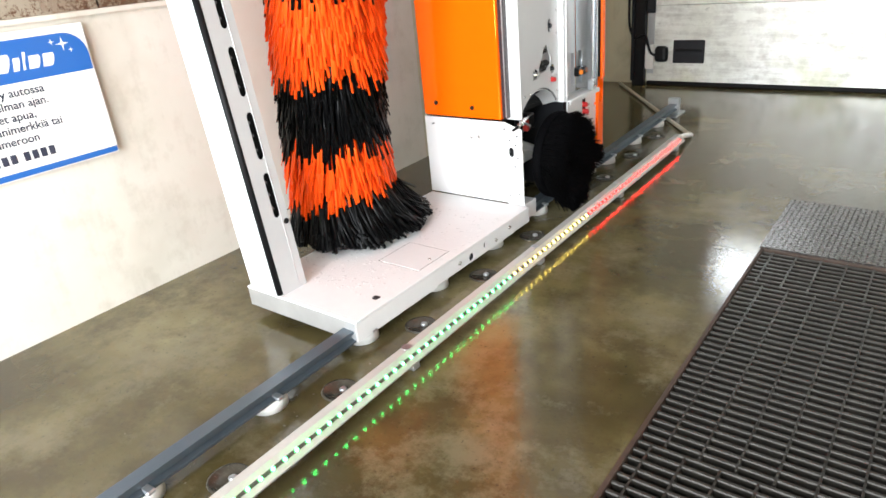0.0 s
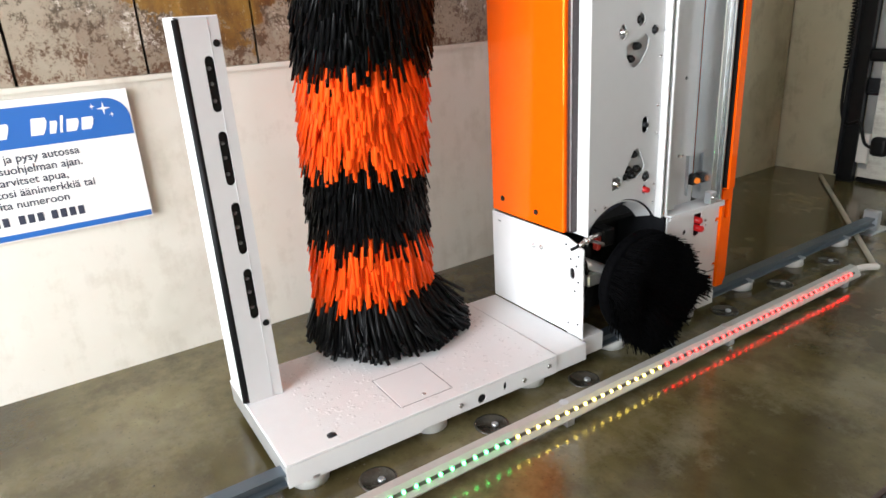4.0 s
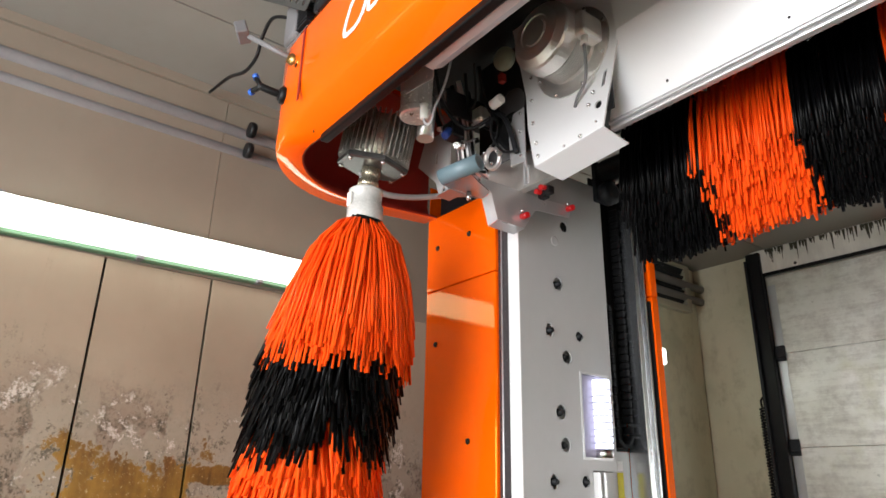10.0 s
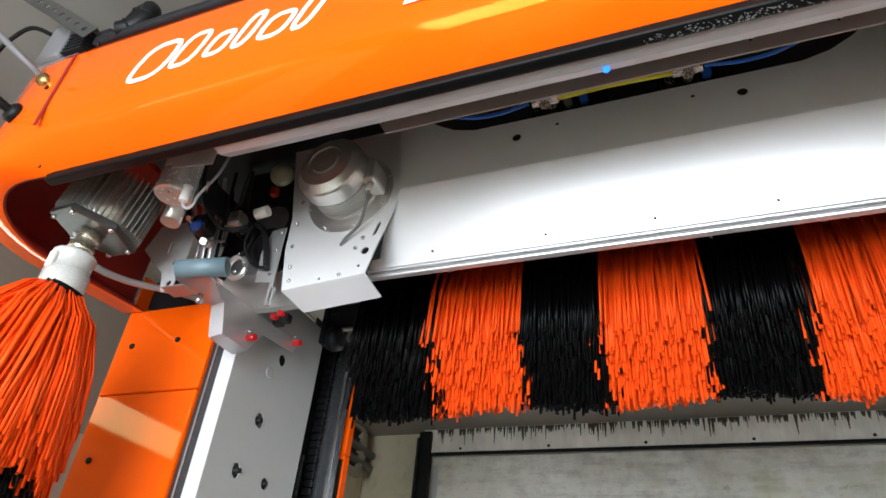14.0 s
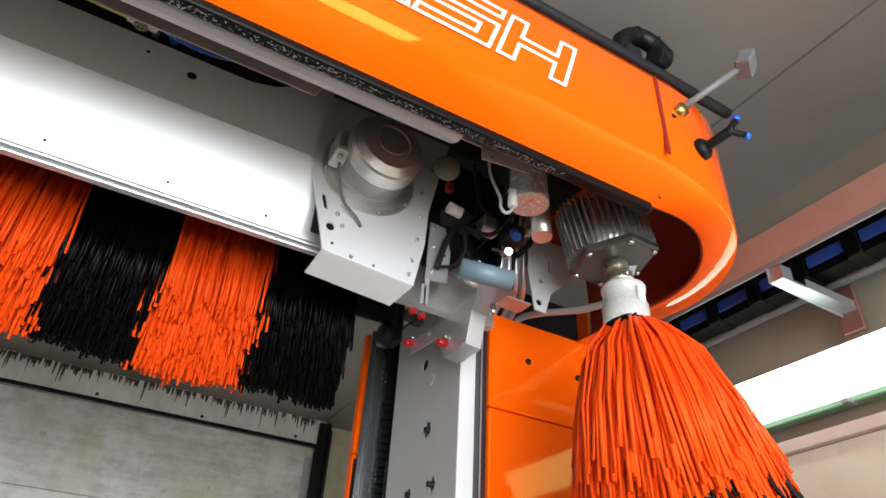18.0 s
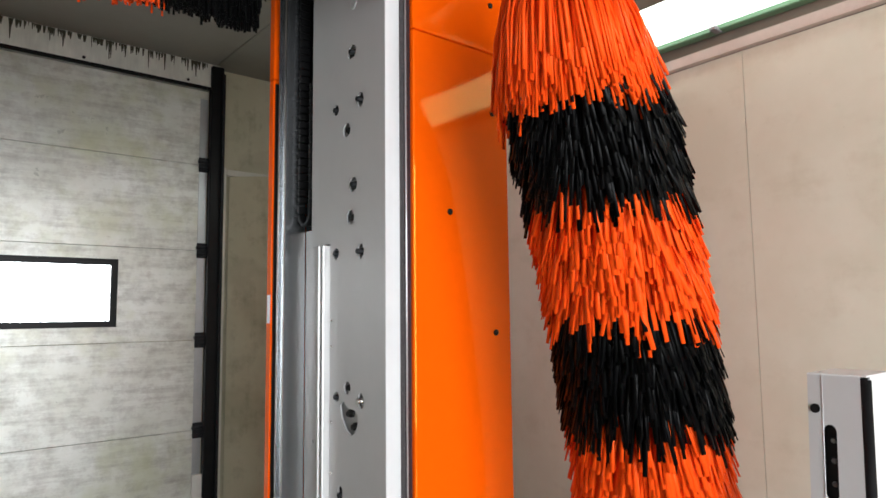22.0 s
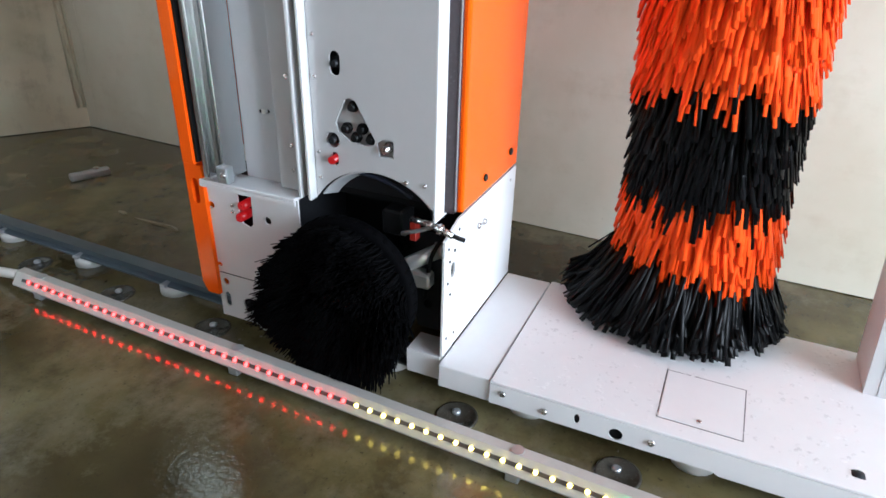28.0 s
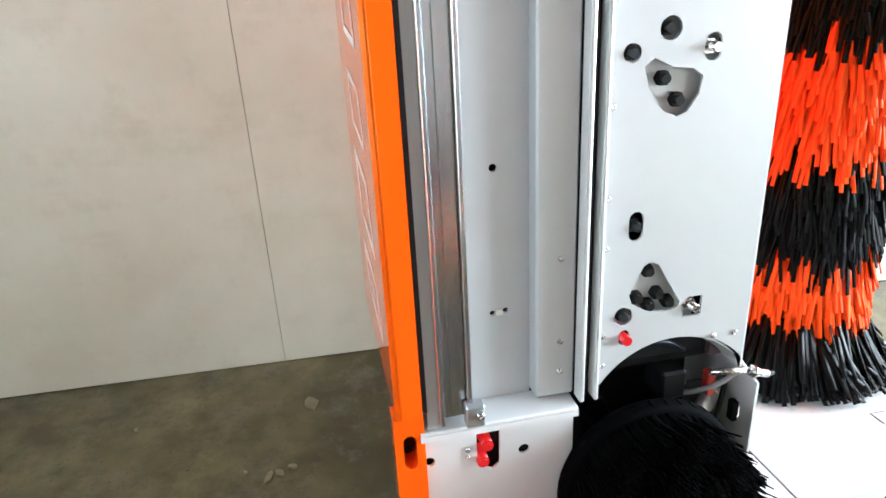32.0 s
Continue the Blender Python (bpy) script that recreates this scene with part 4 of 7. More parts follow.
# grit washed along the rails
g = np.random.default_rng(29)
bm = bmesh.new()
for i in range(420):
    s = -1 if g.random() < 0.55 else 1
    y = g.uniform(0.2, 5.2)
    x = s * (1.20 + 0.03 * (y - 1.5) + g.normal(0.10, 0.10) if g.random() < 0.7 else g.uniform(1.45, 2.3))
    r = g.uniform(0.0015, 0.0055)
    ring = [bm.verts.new((x + r * g.uniform(0.6, 1.3) * math.cos(a), y + r * g.uniform(0.6, 1.3) * math.sin(a), 0.0004)) for a in (0.3, 1.6, 2.9, 4.1, 5.3)]
    top = bm.verts.new((x, y, 0.0004 + r * 0.6))
    for p, q in zip(ring, ring[1:] + ring[:1]):
        bm.faces.new((p, q, top))
grit = part("floor_grit", bm, mat("grit", (0.11, 0.085, 0.05), 0.6, 0, 0.4, 60, island=0.6), None, "small dark and pale grit scattered on the wet floor", "stuff")
tagged(grit, "small dark and pale grit scattered on the wet floor", "grit", kind="stuff")

# ---- the gantry ----
gantry = thing("car_wash_gantry", (0, 3.2, 0.112), "orange and white roll-over car wash gantry standing on floor rails", "car wash")
FY = 2.941
SATIN = mat("satin_white_sheet", (0.82, 0.82, 0.83), 0.3, 0.2, 0.02, 3, rv=0.15)
PLATE = mat("pale_grey_sheet", (0.52, 0.52, 0.525), 0.40, 0.15, 0.04, 3, 0.05, 500, rv=0.4)


def bolt(parent, p, axis, r=0.009, h=0.008, material=None, name="bolt"):
    m, _ = towards(p, Vector(p) + Vector(axis))
    bm = lathe(bmesh.new(), ((r, 0), (r, h * 0.6), (r * 0.75, h), (r * 0.35, h), (r * 0.3, h * 0.5)), m, 8)
    return part(name, bm, material or CHROME, parent)


def wet_drops(parent, x0, x1, y0, y1, z, n, seed, away=None):
    g = np.random.default_rng(seed)
    bm = bmesh.new()
    for i in range(n):
        x, y = g.uniform(min(x0, x1), max(x0, x1)), g.uniform(y0, y1)
        if away and (x - away[0]) ** 2 + (y - away[1]) ** 2 < away[2] ** 2:
            continue
        r = g.uniform(0.002, 0.0075)
        sx_, sy_ = r * g.uniform(0.7, 1.5), r * g.uniform(0.7, 1.5)
        ring = [bm.verts.new((x + sx_ * math.cos(a), y + sy_ * math.sin(a), z)) for a in (0, 1.05, 2.1, 3.14, 4.19, 5.24)]
        mid = [bm.verts.new((x + 0.6 * sx_ * math.cos(a), y + 0.6 * sy_ * math.sin(a), z + r * 0.09)) for a in (0, 1.05, 2.1, 3.14, 4.19, 5.24)]
        for k in range(6):
            bm.faces.new((ring[k], ring[(k + 1) % 6], mid[(k + 1) % 6], mid[k])).smooth = True
        bm.faces.new(mid).smooth = True
    return part("water_drop", bm, mat("water_film", (0.70, 0.70, 0.705), 0.28), parent, "clear water drops", "stuff")


for sx in (-1, 1):
    def at(x, y, z):
        return Vector((sx * x, y, z))

    def side(u, v, w, x=1.33):
        return Vector((sx * (x + w), u, v))

    def front(u, v, w, y=FY):
        return Vector((sx * u, y + w, v))

    # front covers and their screws
    low = part("front_cover", mbox(sx * 1.412, sx * 1.842, FY, FY + 0.035, 0.508, 2.409, bevel=0.007, seg=2), ORANGE, gantry, "glossy orange cover sheet")
    up = part("front_cover", mbox(sx * 1.412, sx * 1.842, FY, FY + 0.035, 2.412, 2.735, bevel=0.005, seg=2), ORANGE, gantry, "glossy orange cover sheet")
    for x, z in ((1.768, 0.568), (1.768, 1.403), (1.768, 2.186), (1.563, 0.556), (1.563, 1.81)):
        bolt(low, at(x, FY - 0.0005, z), (0, -1, 0), 0.011, 0.006, BLACK, "screw")
    for x, z in ((1.768, 2.591), (1.563, 2.597)):
        bolt(up, at(x, FY - 0.0005, z), (0, -1, 0), 0.011, 0.006, BLACK, "screw")
    part("side_cover", mbox(sx * 1.843, sx * 1.85, FY + 0.01, 3.69, 0.515, 2.90), ORANGE, gantry)

    # column core, coloured dark to stand for the shade inside the openings
    part("column_shade_core", mbox(sx * 1.41, sx * 1.835, FY + 0.06, 3.59, 0.52, 2.90), DARK_STEEL, gantry)
    arch = [(3.147 + 0.213 * math.cos(a), 0.397 + 0.213 * math.sin(a)) for a in np.linspace(2.44, 0.68, 18)]
    outline = [(2.985, 0.505), *arch, (3.325, 0.515), (3.325, 1.722), (3.462, 1.722), (3.462, 2.86), (2.985, 2.86)]
    holes = [circle(3.231, 2.629, 0.022), circle(3.185, 2.385, 0.026), slot(3.13, 2.2, 0.038, 0.050, 5), circle(3.29, 2.2, 0.020), circle(3.217, 2.112, 0.025), circle(3.175, 1.913, 0.026),
             circle(3.192, 1.802, 0.025), slot(3.127, 1.68, 0.038, 0.050, 5), circle(3.287, 1.683, 0.020), circle(3.209, 1.226, 0.021), circle(3.279, 1.189, 0.017), slot(3.125, 1.19, 0.034, 0.05, 5),
             [(3.255, 1.165), (3.235, 1.178), (3.20, 1.16), (3.16, 1.155), (3.14, 1.14), (3.145, 1.11), (3.165, 1.08), (3.185, 1.072), (3.215, 1.085), (3.245, 1.125)],
             slot(3.252, 0.868, 0.03, 0.06, 5),
             [(3.23, 0.782), (3.214, 0.79), (3.198, 0.782), (3.165, 0.725), (3.145, 0.692), (3.15, 0.68), (3.175, 0.675), (3.215, 0.68), (3.25, 0.70), (3.258, 0.722)],
             circle(3.268, 0.677, 0.02), [(3.095, 0.655), (3.135, 0.655), (3.142, 0.685), (3.125, 0.70), (3.095, 0.70)], slot(3.264, 0.628, 0.022, 0.036, 5)]
    lamp_side = sx < 0
    if lamp_side:
        holes.append([(3.285, 1.765), (3.43, 1.765), (3.43, 2.06), (3.285, 2.06)])
    inner = part("inner_plate", plate(outline, holes, 0.006, side), PLATE, gantry, "pale grey plate with bolt openings")
    part("front_flange", mbox(sx * 1.33, sx * 1.405, 2.981, 2.9845, 0.505, 2.86), WHITE, gantry)
    bm = mbox(sx * 1.385, sx * 1.4105, 2.955, 2.9805, 0.515, 2.86)
    LINER = bpy.data.materials["glossy_dark_liner"] if "glossy_dark_liner" in bpy.data.materials else mat("glossy_dark_liner", (0.035, 0.024, 0.027), 0.22, 0, 0.2, 14, 0.1, 60)
    seal = part("brush_seal", bm, LINER, gantry, "dark glossy rubber seal")
    part("seal_bead", rod(bmesh.new(), at(1.391, 2.9535, 0.52), at(1.391, 2.9535, 2.86), 0.003, 8), SILVER, seal)
    part("seal_backing", mbox(sx * 1.39, sx * 1.41, 2.985, 3.02, 0.51, 2.86), mat("purple_grey_liner", (0.10, 0.07, 0.08), 0.5) if sx < 0 else bpy.data.materials["purple_grey_liner"], gantry)
    # bolts in the openings
    for y, z, k in ((3.231, 2.629, 0), (3.185, 2.385, 1), (3.13, 2.2, 2), (3.29, 2.2, 1), (3.217, 2.112, 0), (3.175, 1.913, 1), (3.192, 1.802, 0), (3.127, 1.68, 2), (3.287, 1.683, 1), (3.209, 1.226, 0), (3.279, 1.189, 1),
                    (3.125, 1.19, 2), (3.21, 1.14, 0), (3.18, 1.10, 0), (3.252, 0.868, 1), (3.214, 0.765, 0), (3.235, 0.708, 0), (3.19, 0.712, 0), (3.208, 0.688, 0), (3.165, 0.69, 0), (3.268, 0.677, 1), (3.115, 0.677, 2)):
        bm = bmesh.new()
        rod(bm, at(1.408, y, z), at((1.331, 1.322, 1.315)[k], y, z), 0.0090, 8)
        rod(bm, at(1.38, y, z), at((1.341, 1.338, 1.340)[k], y, z), 0.0145, 6)
        part("bolt", bm, DARK_STEEL if k == 2 and z > 1.5 else (BLACK, DARK_STEEL, CHROME)[k], inner)
    for z0, z1 in ((0.645, 0.80), (1.06, 1.25), (1.64, 2.42)):
        part("bolt_carrier", mbox(sx * 1.354, sx * 1.36, 3.10, 3.28 if z1 > 2 else 3.30, z0, z1), PLATE, inner, "grey metal carrier behind the openings")
    bm = lathe(bmesh.new(), ((0.020, 0), (0.020, 0.002), (0.016, 0.003)), towards(at(1.3295, 3.173, 2.556), at(1.2, 3.173, 2.556))[0], 16)
    part("plug", bm, GREY_PLATE, inner)
    bm = bmesh.new()
    rod(bm, at(1.40, 3.264, 0.628), at(1.312, 3.264, 0.628), 0.010, 12)
    part("red_button", bm, RED, inner, "red plastic sensor cap")
    for y, z in ((3.31, 0.57), (3.312, 0.64), (3.312, 0.83), (3.312, 0.93), (3.312, 1.10), (3.312, 1.36), (3.312, 1.45), (3.06, 0.60), (3.01, 0.60)):
        bolt(inner, at(1.3295, y, z), (-sx, 0, 0), 0.006, 0.004, CHROME, "screw")
    # well behind the arch
    bm = bmesh.new()
    n = 14
    loop = [(3.147 + 0.20 * math.cos(a), 0.40 + 0.205 * math.sin(a)) for a in np.linspace(2.5, 0.62, n)]
    for (y0, z0), (y1, z1) in zip(loop, loop[1:]):
        bm.faces.new([bm.verts.new(at(x, y, z)) for x, y, z in ((1.337, y0, z0), (1.337, y1, z1), (1.405, y1, z1 - 0.02), (1.405, y0, z0 - 0.02))])
    bmesh.ops.remove_doubles(bm, verts=bm.verts, dist=0.0005)
    bmesh.ops.solidify(bm, geom=list(bm.faces), thickness=0.004)
    part("arch_lining", bm, GREY_PLATE, gantry)

    # slide channel beside the plate
    for y0, y1 in ((3.327, 3.337), (3.357, 3.368)):
        part("channel_lip", mbox(sx * 1.302, sx * 1.336, y0, y1, 0.508, 1.716, bevel=0.004, seg=2), mat("bright_lip", (0.72, 0.72, 0.72), 0.3, 0.3, 0.03, rv=0.2) if "bright_lip" not in bpy.data.materials else bpy.data.materials["bright_lip"], gantry)
    part("channel_floor", mbox(sx * 1.334, sx * 1.345, 3.3375, 3.3565, 0.515, 1.716), DARK_STEEL, gantry)
    part("rib_cover", mbox(sx * 1.336, sx * 1.40, 3.3685, 3.45, 0.512, 1.72, bevel=0.004), PLATE, gantry)
    for z in (0.57, 0.64, 0.82, 1.3):
        bolt(gantry, at(1.3355, 3.40, z), (-sx, 0, 0), 0.007, 0.004)
    rec = part("recessed_panel", plate([(3.4505, 0.505), (3.595, 0.505), (3.595, 1.795), (3.4505, 1.795)], [circle(3.5, 0.706, 0.006, 8), circle(3.527, 0.703, 0.006, 8), circle(3.52, 1.0, 0.008, 8)], 0.005, lambda u, v, w: side(u, v, w, 1.376)), PLATE, gantry)
    part("chain_well", mbox(sx * 1.376, sx * 1.381, 3.4505, 3.595, 1.797, 2.93), RUBBER, gantry, "black lining behind the cable chain")
    part("pin", mbox(sx * 1.372, sx * 1.3755, 3.507, 3.52, 0.698, 0.71, bevel=0.001), PLASTIC_WHITE, rec)
    # galvanised guide rail
    g = mbox(sx * 1.285, sx * 1.375, 3.595, 3.605, 0.52, 2.93, bevel=0.002)
    box(g, sx * 1.302, sx * 1.31, 3.606, 3.650, 0.53, 2.93)
    box(g, sx * 1.285, sx * 1.375, 3.651, 3.661, 0.52, 2.93, bevel=0.002)
    box(g, sx * 1.296, sx * 1.3015, 3.62, 3.634, 0.54, 2.93)
    guide = part("guide_rail", g, mat("zinc_rail", (0.58, 0.60, 0.62), 0.22, 0.97, 0.06, 3, rv=0.25) if sx < 0 else bpy.data.materials["zinc_rail"], gantry, "bright galvanised guide rail")
    part("rail_backing", mbox(sx * 1.30, sx * 1.39, 3.6615, 3.684, 0.51, 2.93), PLATE, gantry)
    part("rail_foot", mbox(sx * 1.27, sx * 1.30, 3.575, 3.612, 0.517, 0.565, bevel=0.003), GALV, guide)
    bolt(guide, at(1.27, 3.585, 0.545), (-sx, 0, 0), 0.009, 0.008)
    # energy chain in a hanging loop
    links = [(3.572, 2.95 - 0.03 * i) for i in range(36)] + [(3.53 + 0.042 * math.cos(a), 1.862 - 0.05 * math.sin(a)) for a in np.linspace(0.25, 2.9, 7)] + [(3.488, 1.88 + 0.03 * i) for i in range(17)]
    bm = bmesh.new()
    for (y0, z0), (y1, z1) in zip(links, links[1:]):
        if abs(y1 - y0) + abs(z1 - z0) > 0.2:
            continue
        b2 = mbox(-0.022, 0.022, -0.008, 0.008, -0.0135, 0.0135, bevel=0.003)
        ang = math.degrees(math.atan2(y1 - y0, -(z1 - z0)))
        bmesh.ops.transform(b2, matrix=Matrix.Translation(at(1.352, (y0 + y1) / 2, (z0 + z1) / 2)) @ pose(0, 0, 0, ang, 0, 0), verts=b2.verts)
        me = bpy.data.meshes.new("t")
        b2.to_mesh(me)
        b2.free()
        bm.from_mesh(me)
        bpy.data.meshes.remove(me)
    part("energy_chain", bm, RUBBER, gantry, "black plastic cable chain")
    # rear cover
    pl = [(1.28, 3.695), (1.28, 3.737), (1.289, 3.746), (1.85, 3.746), (1.85, 3.70), (1.845, 3.695)]
    for z0, z1, seam in ((0.552, 2.42, 0), (2.424, 2.93, 0)):
        bm = bmesh.new()
        rows = [[bm.verts.new(at(x, y, z)) for x, y in pl] for z in (z0, z1)]
        for i in range(6):
            bm.faces.new((rows[0][i], rows[0][(i + 1) % 6], rows[1][(i + 1) % 6], rows[1][i]))
        bm.faces.new(rows[0])
        bm.faces.new(rows[1])
        bmesh.ops.bevel(bm, geom=list(bm.edges), offset=0.003, segments=2, affect="EDGES")
        rc = part("rear_cover", bm, ORANGE, gantry, "glossy orange rear cover")
        if z0 < 1:
            part("edge_seal", mbox(sx * 1.285, sx * 1.30, 3.685, 3.6935, 0.56, 2.40), RUBBER, rc)
            part("white_mark", mbox(sx * 1.2785, sx * 1.2795, 3.702, 3.728, 1.44, 1.55), LETTER, rc)
    # outlined white shapes on the rear cover's back
    if sx > 0:
        for i, (z, h) in enumerate(((0.66, 0.13), (0.84, 0.16), (1.04, 0.13), (1.22, 0.16), (1.42, 0.12), (1.58, 0.16))):
            o = [(1.40, z), (1.62, z + 0.02), (1.66, z + h), (1.44, z + h - 0.02)]
            cx, cz = 1.53, z + h / 2
            inn = [(cx + (u - cx) * 0.86, cz + (v - cz) * 0.78) for u, v in o]
            part("letter_shape", plate(o, [inn], 0.0012, lambda u, v, w: Vector((u, 3.7465 + w, v))), LETTER, rc)
    rl = plate([(3.692, 0.125), (3.735, 0.125), (3.752, 0.16), (3.752, 0.545), (3.692, 0.545)], [slot(3.722, 0.465, 0.026, 0.08, 5)], 0.05, lambda u, v, w: side(u, v, w, 1.296))
    bmesh.ops.bevel(rl, geom=[e for e in rl.edges if e.calc_face_angle(0) > 1.2], offset=0.002, segments=1, affect="EDGES")
    part("rear_bumper", rl, ORANGE, gantry)
    # black block that stands for shade inside the bumper slot
    part("bumper_shade", mbox(sx * 1.3465, sx * 1.36, 3.695, 3.75, 0.14, 0.54), BLACK, gantry)

    # lower box: front sheet, lane plate, shelf
    fs = part("lower_front", plate([(1.312, 0.121), (1.848, 0.121), (1.848, 0.50), (1.40, 0.50), (1.312, 0.47)], [slot(1.368, 0.365, 0.026, 0.045, 5), [(1.792, 0.463), (1.808, 0.463), (1.808, 0.469), (1.792, 0.469)]], 0.006, lambda u, v, w: front(u, v, w, 2.944)), WHITE, gantry, "white lower front sheet")
    part("lower_side", mbox(sx * 1.842, sx * 1.848, 2.951, 3.69, 0.121, 0.512), WHITE, gantry)
    for x, z in ((1.536, 0.423), (1.579, 0.418)):
        bolt(fs, at(x, 2.9435, z), (0, -1, 0), 0.010, 0.008)
    for x, z in ((1.335, 0.44), (1.345, 0.40), (1.335, 0.34), (1.352, 0.30), (1.335, 0.17), (1.40, 0.47), (1.385, 0.16), (1.375, 0.42)):
        bolt(fs, at(x, 2.9435, z), (0, -1, 0), 0.0045, 0.002, DARK_STEEL, "rivet")
    part("latch", mbox(sx * 1.358, sx * 1.378, 2.951, 2.965, 0.34, 0.39), BLACK, fs)
    outline = [(3.378, 0.045), (3.70, 0.045), (3.70, 0.497), (3.378, 0.497)]
    holes = [[(3.585, 0.49), (3.585, 0.40), (3.575, 0.385), (3.553, 0.378), (3.538, 0.39), (3.536, 0.49)], circle(3.684, 0.423, 0.011), circle(3.485, 0.413, 0.012), circle(3.685, 0.227, 0.009), circle(3.484, 0.217, 0.009),
             circle(3.51, 0.257, 0.018), circle(3.671, 0.17, 0.012), slot(3.672, 0.107, 0.022, 0.052, 5), circle(3.583, 0.108, 0.026, 16, 1.15, 0.9), circle(3.501, 0.162, 0.012), circle(3.501, 0.076, 0.011)]
    lp = part("lower_plate", plate(outline, holes, 0.006, lambda u, v, w: side(u, v, w, 1.31)), WHITE, gantry, "white perforated side plate")
    part("seam", mbox(sx * 1.3085, sx * 1.3097, 3.46, 3.69, 0.2, 0.2025), DARK_STEEL, lp)
    # dark block gives the plate's holes their shade by colour
    part("box_shade_core", mbox(sx * 1.345, sx * 1.835, 3.40, 3.69, 0.06, 0.49), DARK_STEEL, gantry)
    for y, z, x in ((3.565, 0.445, 1.30), (3.575, 0.408, 1.298), (3.51, 0.257, 1.322)):
        bm = bmesh.new()
        rod(bm, at(1.345, y, z), at(x, y, z), 0.013, 12)
        rod(bm, at(x, y, z), at(x - 0.004, y, z), 0.009, 12)
        part("red_sensor", bm, RED, lp, "red sensor head")
    for y, z in ((3.605, 0.437), (3.605, 0.418)):
        bolt(lp, at(1.3095, y, z), (-sx, 0, 0), 0.006, 0.005)
    part("shelf", mbox(sx * 1.292, sx * 1.376, 3.374, 3.70, 0.4985, 0.507, bevel=0.002), WHITE, gantry)
    part("shelf_lip", mbox(sx * 1.2925, sx * 1.297, 3.374, 3.70, 0.485, 0.498), WHITE, gantry)
    part("rear_skirt", mbox(sx * 1.312, sx * 1.40, 2.952, 3.05, 0.045, 0.119), WHITE, gantry)
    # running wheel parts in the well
    # well back and roof are black, the well's shade put into their colour
    part("well_back_shaded", mbox(sx * 1.58, sx * 1.60, 2.955, 3.40, 0.06, 0.50), BLACK, gantry)
    part("well_roof_shaded", mbox(sx * 1.412, sx * 1.58, 2.98, 3.40, 0.50, 0.518), BLACK, gantry)
    bm = rod(bmesh.new(), at(1.315, 2.972, 0.505), at(1.315, 2.925, 0.49), 0.009, 10)
    rod(bm, at(1.315, 2.98, 0.508), at(1.34, 3.05, 0.50), 0.008, 10)
    rod(bm, at(1.315, 2.965, 0.503), at(1.315, 2.955, 0.500), 0.014, 6)
    part("hose_coupling", bm, CHROME, gantry, "chrome hose coupling")
    part("hose", tube(bmesh.new(), [at(1.40, 3.30, 0.56), at(1.37, 3.22, 0.585), at(1.37, 3.14, 0.575), at(1.40, 3.08, 0.53)], 0.006), mat("blue_hose", (0.008, 0.012, 0.03), 0.45) if sx < 0 else bpy.data.materials["blue_hose"], gantry)
    part("red_valve", mbox(sx * 1.335, sx * 1.36, 3.035, 3.055, 0.44, 0.50, bevel=0.003), RED_IN, gantry)
    part("motor_block", mbox(sx * 1.36, sx * 1.44, 3.09, 3.15, 0.43, 0.50, bevel=0.006), BLACK, gantry)
    cyl = part("air_cylinder", rod(bmesh.new(), at(1.40, 2.99, 0.40), at(1.345, 3.10, 0.34), 0.020, 16), SILVER, gantry, "bright air cylinder")
    part("piston_rod", rod(bmesh.new(), at(1.345, 3.10, 0.34), at(1.33, 3.13, 0.325), 0.008, 10), CHROME, cyl)
    part("end_cap", rod(bmesh.new(), at(1.402, 2.986, 0.402), at(1.395, 3.0, 0.395), 0.024, 16), CAST, cyl)
    part("hose", tube(bmesh.new(), [at(1.39, 2.97, 0.46), at(1.36, 3.0, 0.40), at(1.37, 3.02, 0.30), at(1.42, 3.05, 0.22)], 0.006), RUBBER, gantry)
    part("hose", tube(bmesh.new(), [at(1.335, 2.975, 0.50), at(1.33, 3.03, 0.475), at(1.35, 3.08, 0.45), at(1.40, 3.10, 0.42)], 0.006), PIPE_GREY, gantry)
    part("drain_hose", tube(bmesh.new(), [at(1.318, 2.926, 0.49), at(1.322, 2.912, 0.484), at(1.33, 2.90, 0.478)], 0.006), RUBBER, gantry)
    part("swing_plate", plate([(2.985, 0.14), (3.06, 0.14), (3.10, 0.30), (3.06, 0.44), (2.985, 0.44)], [circle(3.03, 0.36, 0.014), circle(3.03, 0.22, 0.014)], 0.005, lambda u, v, w: side(u, v, w, 1.40)), DARK_STEEL, gantry, "dark steel bearing plate")
    part("swing_arm", mbox(sx * 1.34, sx * 1.38, 3.0, 3.20, 0.30, 0.345, bevel=0.006), CAST, gantry)

    # base plate in two pieces
    bm = mbox(sx * 1.279, sx * 1.852, 1.786, 2.792, 0.112, 0.1205, bevel=0.003, seg=2)
    base = part("base_plate", bm, WHITE, gantry, "white wet base plate")
    hs = [circle(2.4625, 0.072, 0.017, 12), circle(2.56, 0.083, 0.012, 10, 0.6, 1.3)]
    skirt = plate([(1.786, 0.042), (2.22, 0.042), (2.235, 0.05), (2.792, 0.05), (2.792, 0.1115), (1.786, 0.1115)], hs, 0.004, lambda u, v, w: side(u, v, w, 1.279))
    sk = part("base_skirt", skirt, WHITE, base)
    # black box painted in as shade behind the skirt holes
    part("skirt_shade", mbox(sx * 1.287, sx * 1.295, 2.43, 2.58, 0.055, 0.10), BLACK, base)
    part("base_skirt", mbox(sx * 1.2855, sx * 1.848, 1.787, 1.791, 0.042, 0.1115), mat("skirt_aluminium", (0.5, 0.5, 0.5), 0.35, 0.6) if sx < 0 else bpy.data.materials["skirt_aluminium"], base)
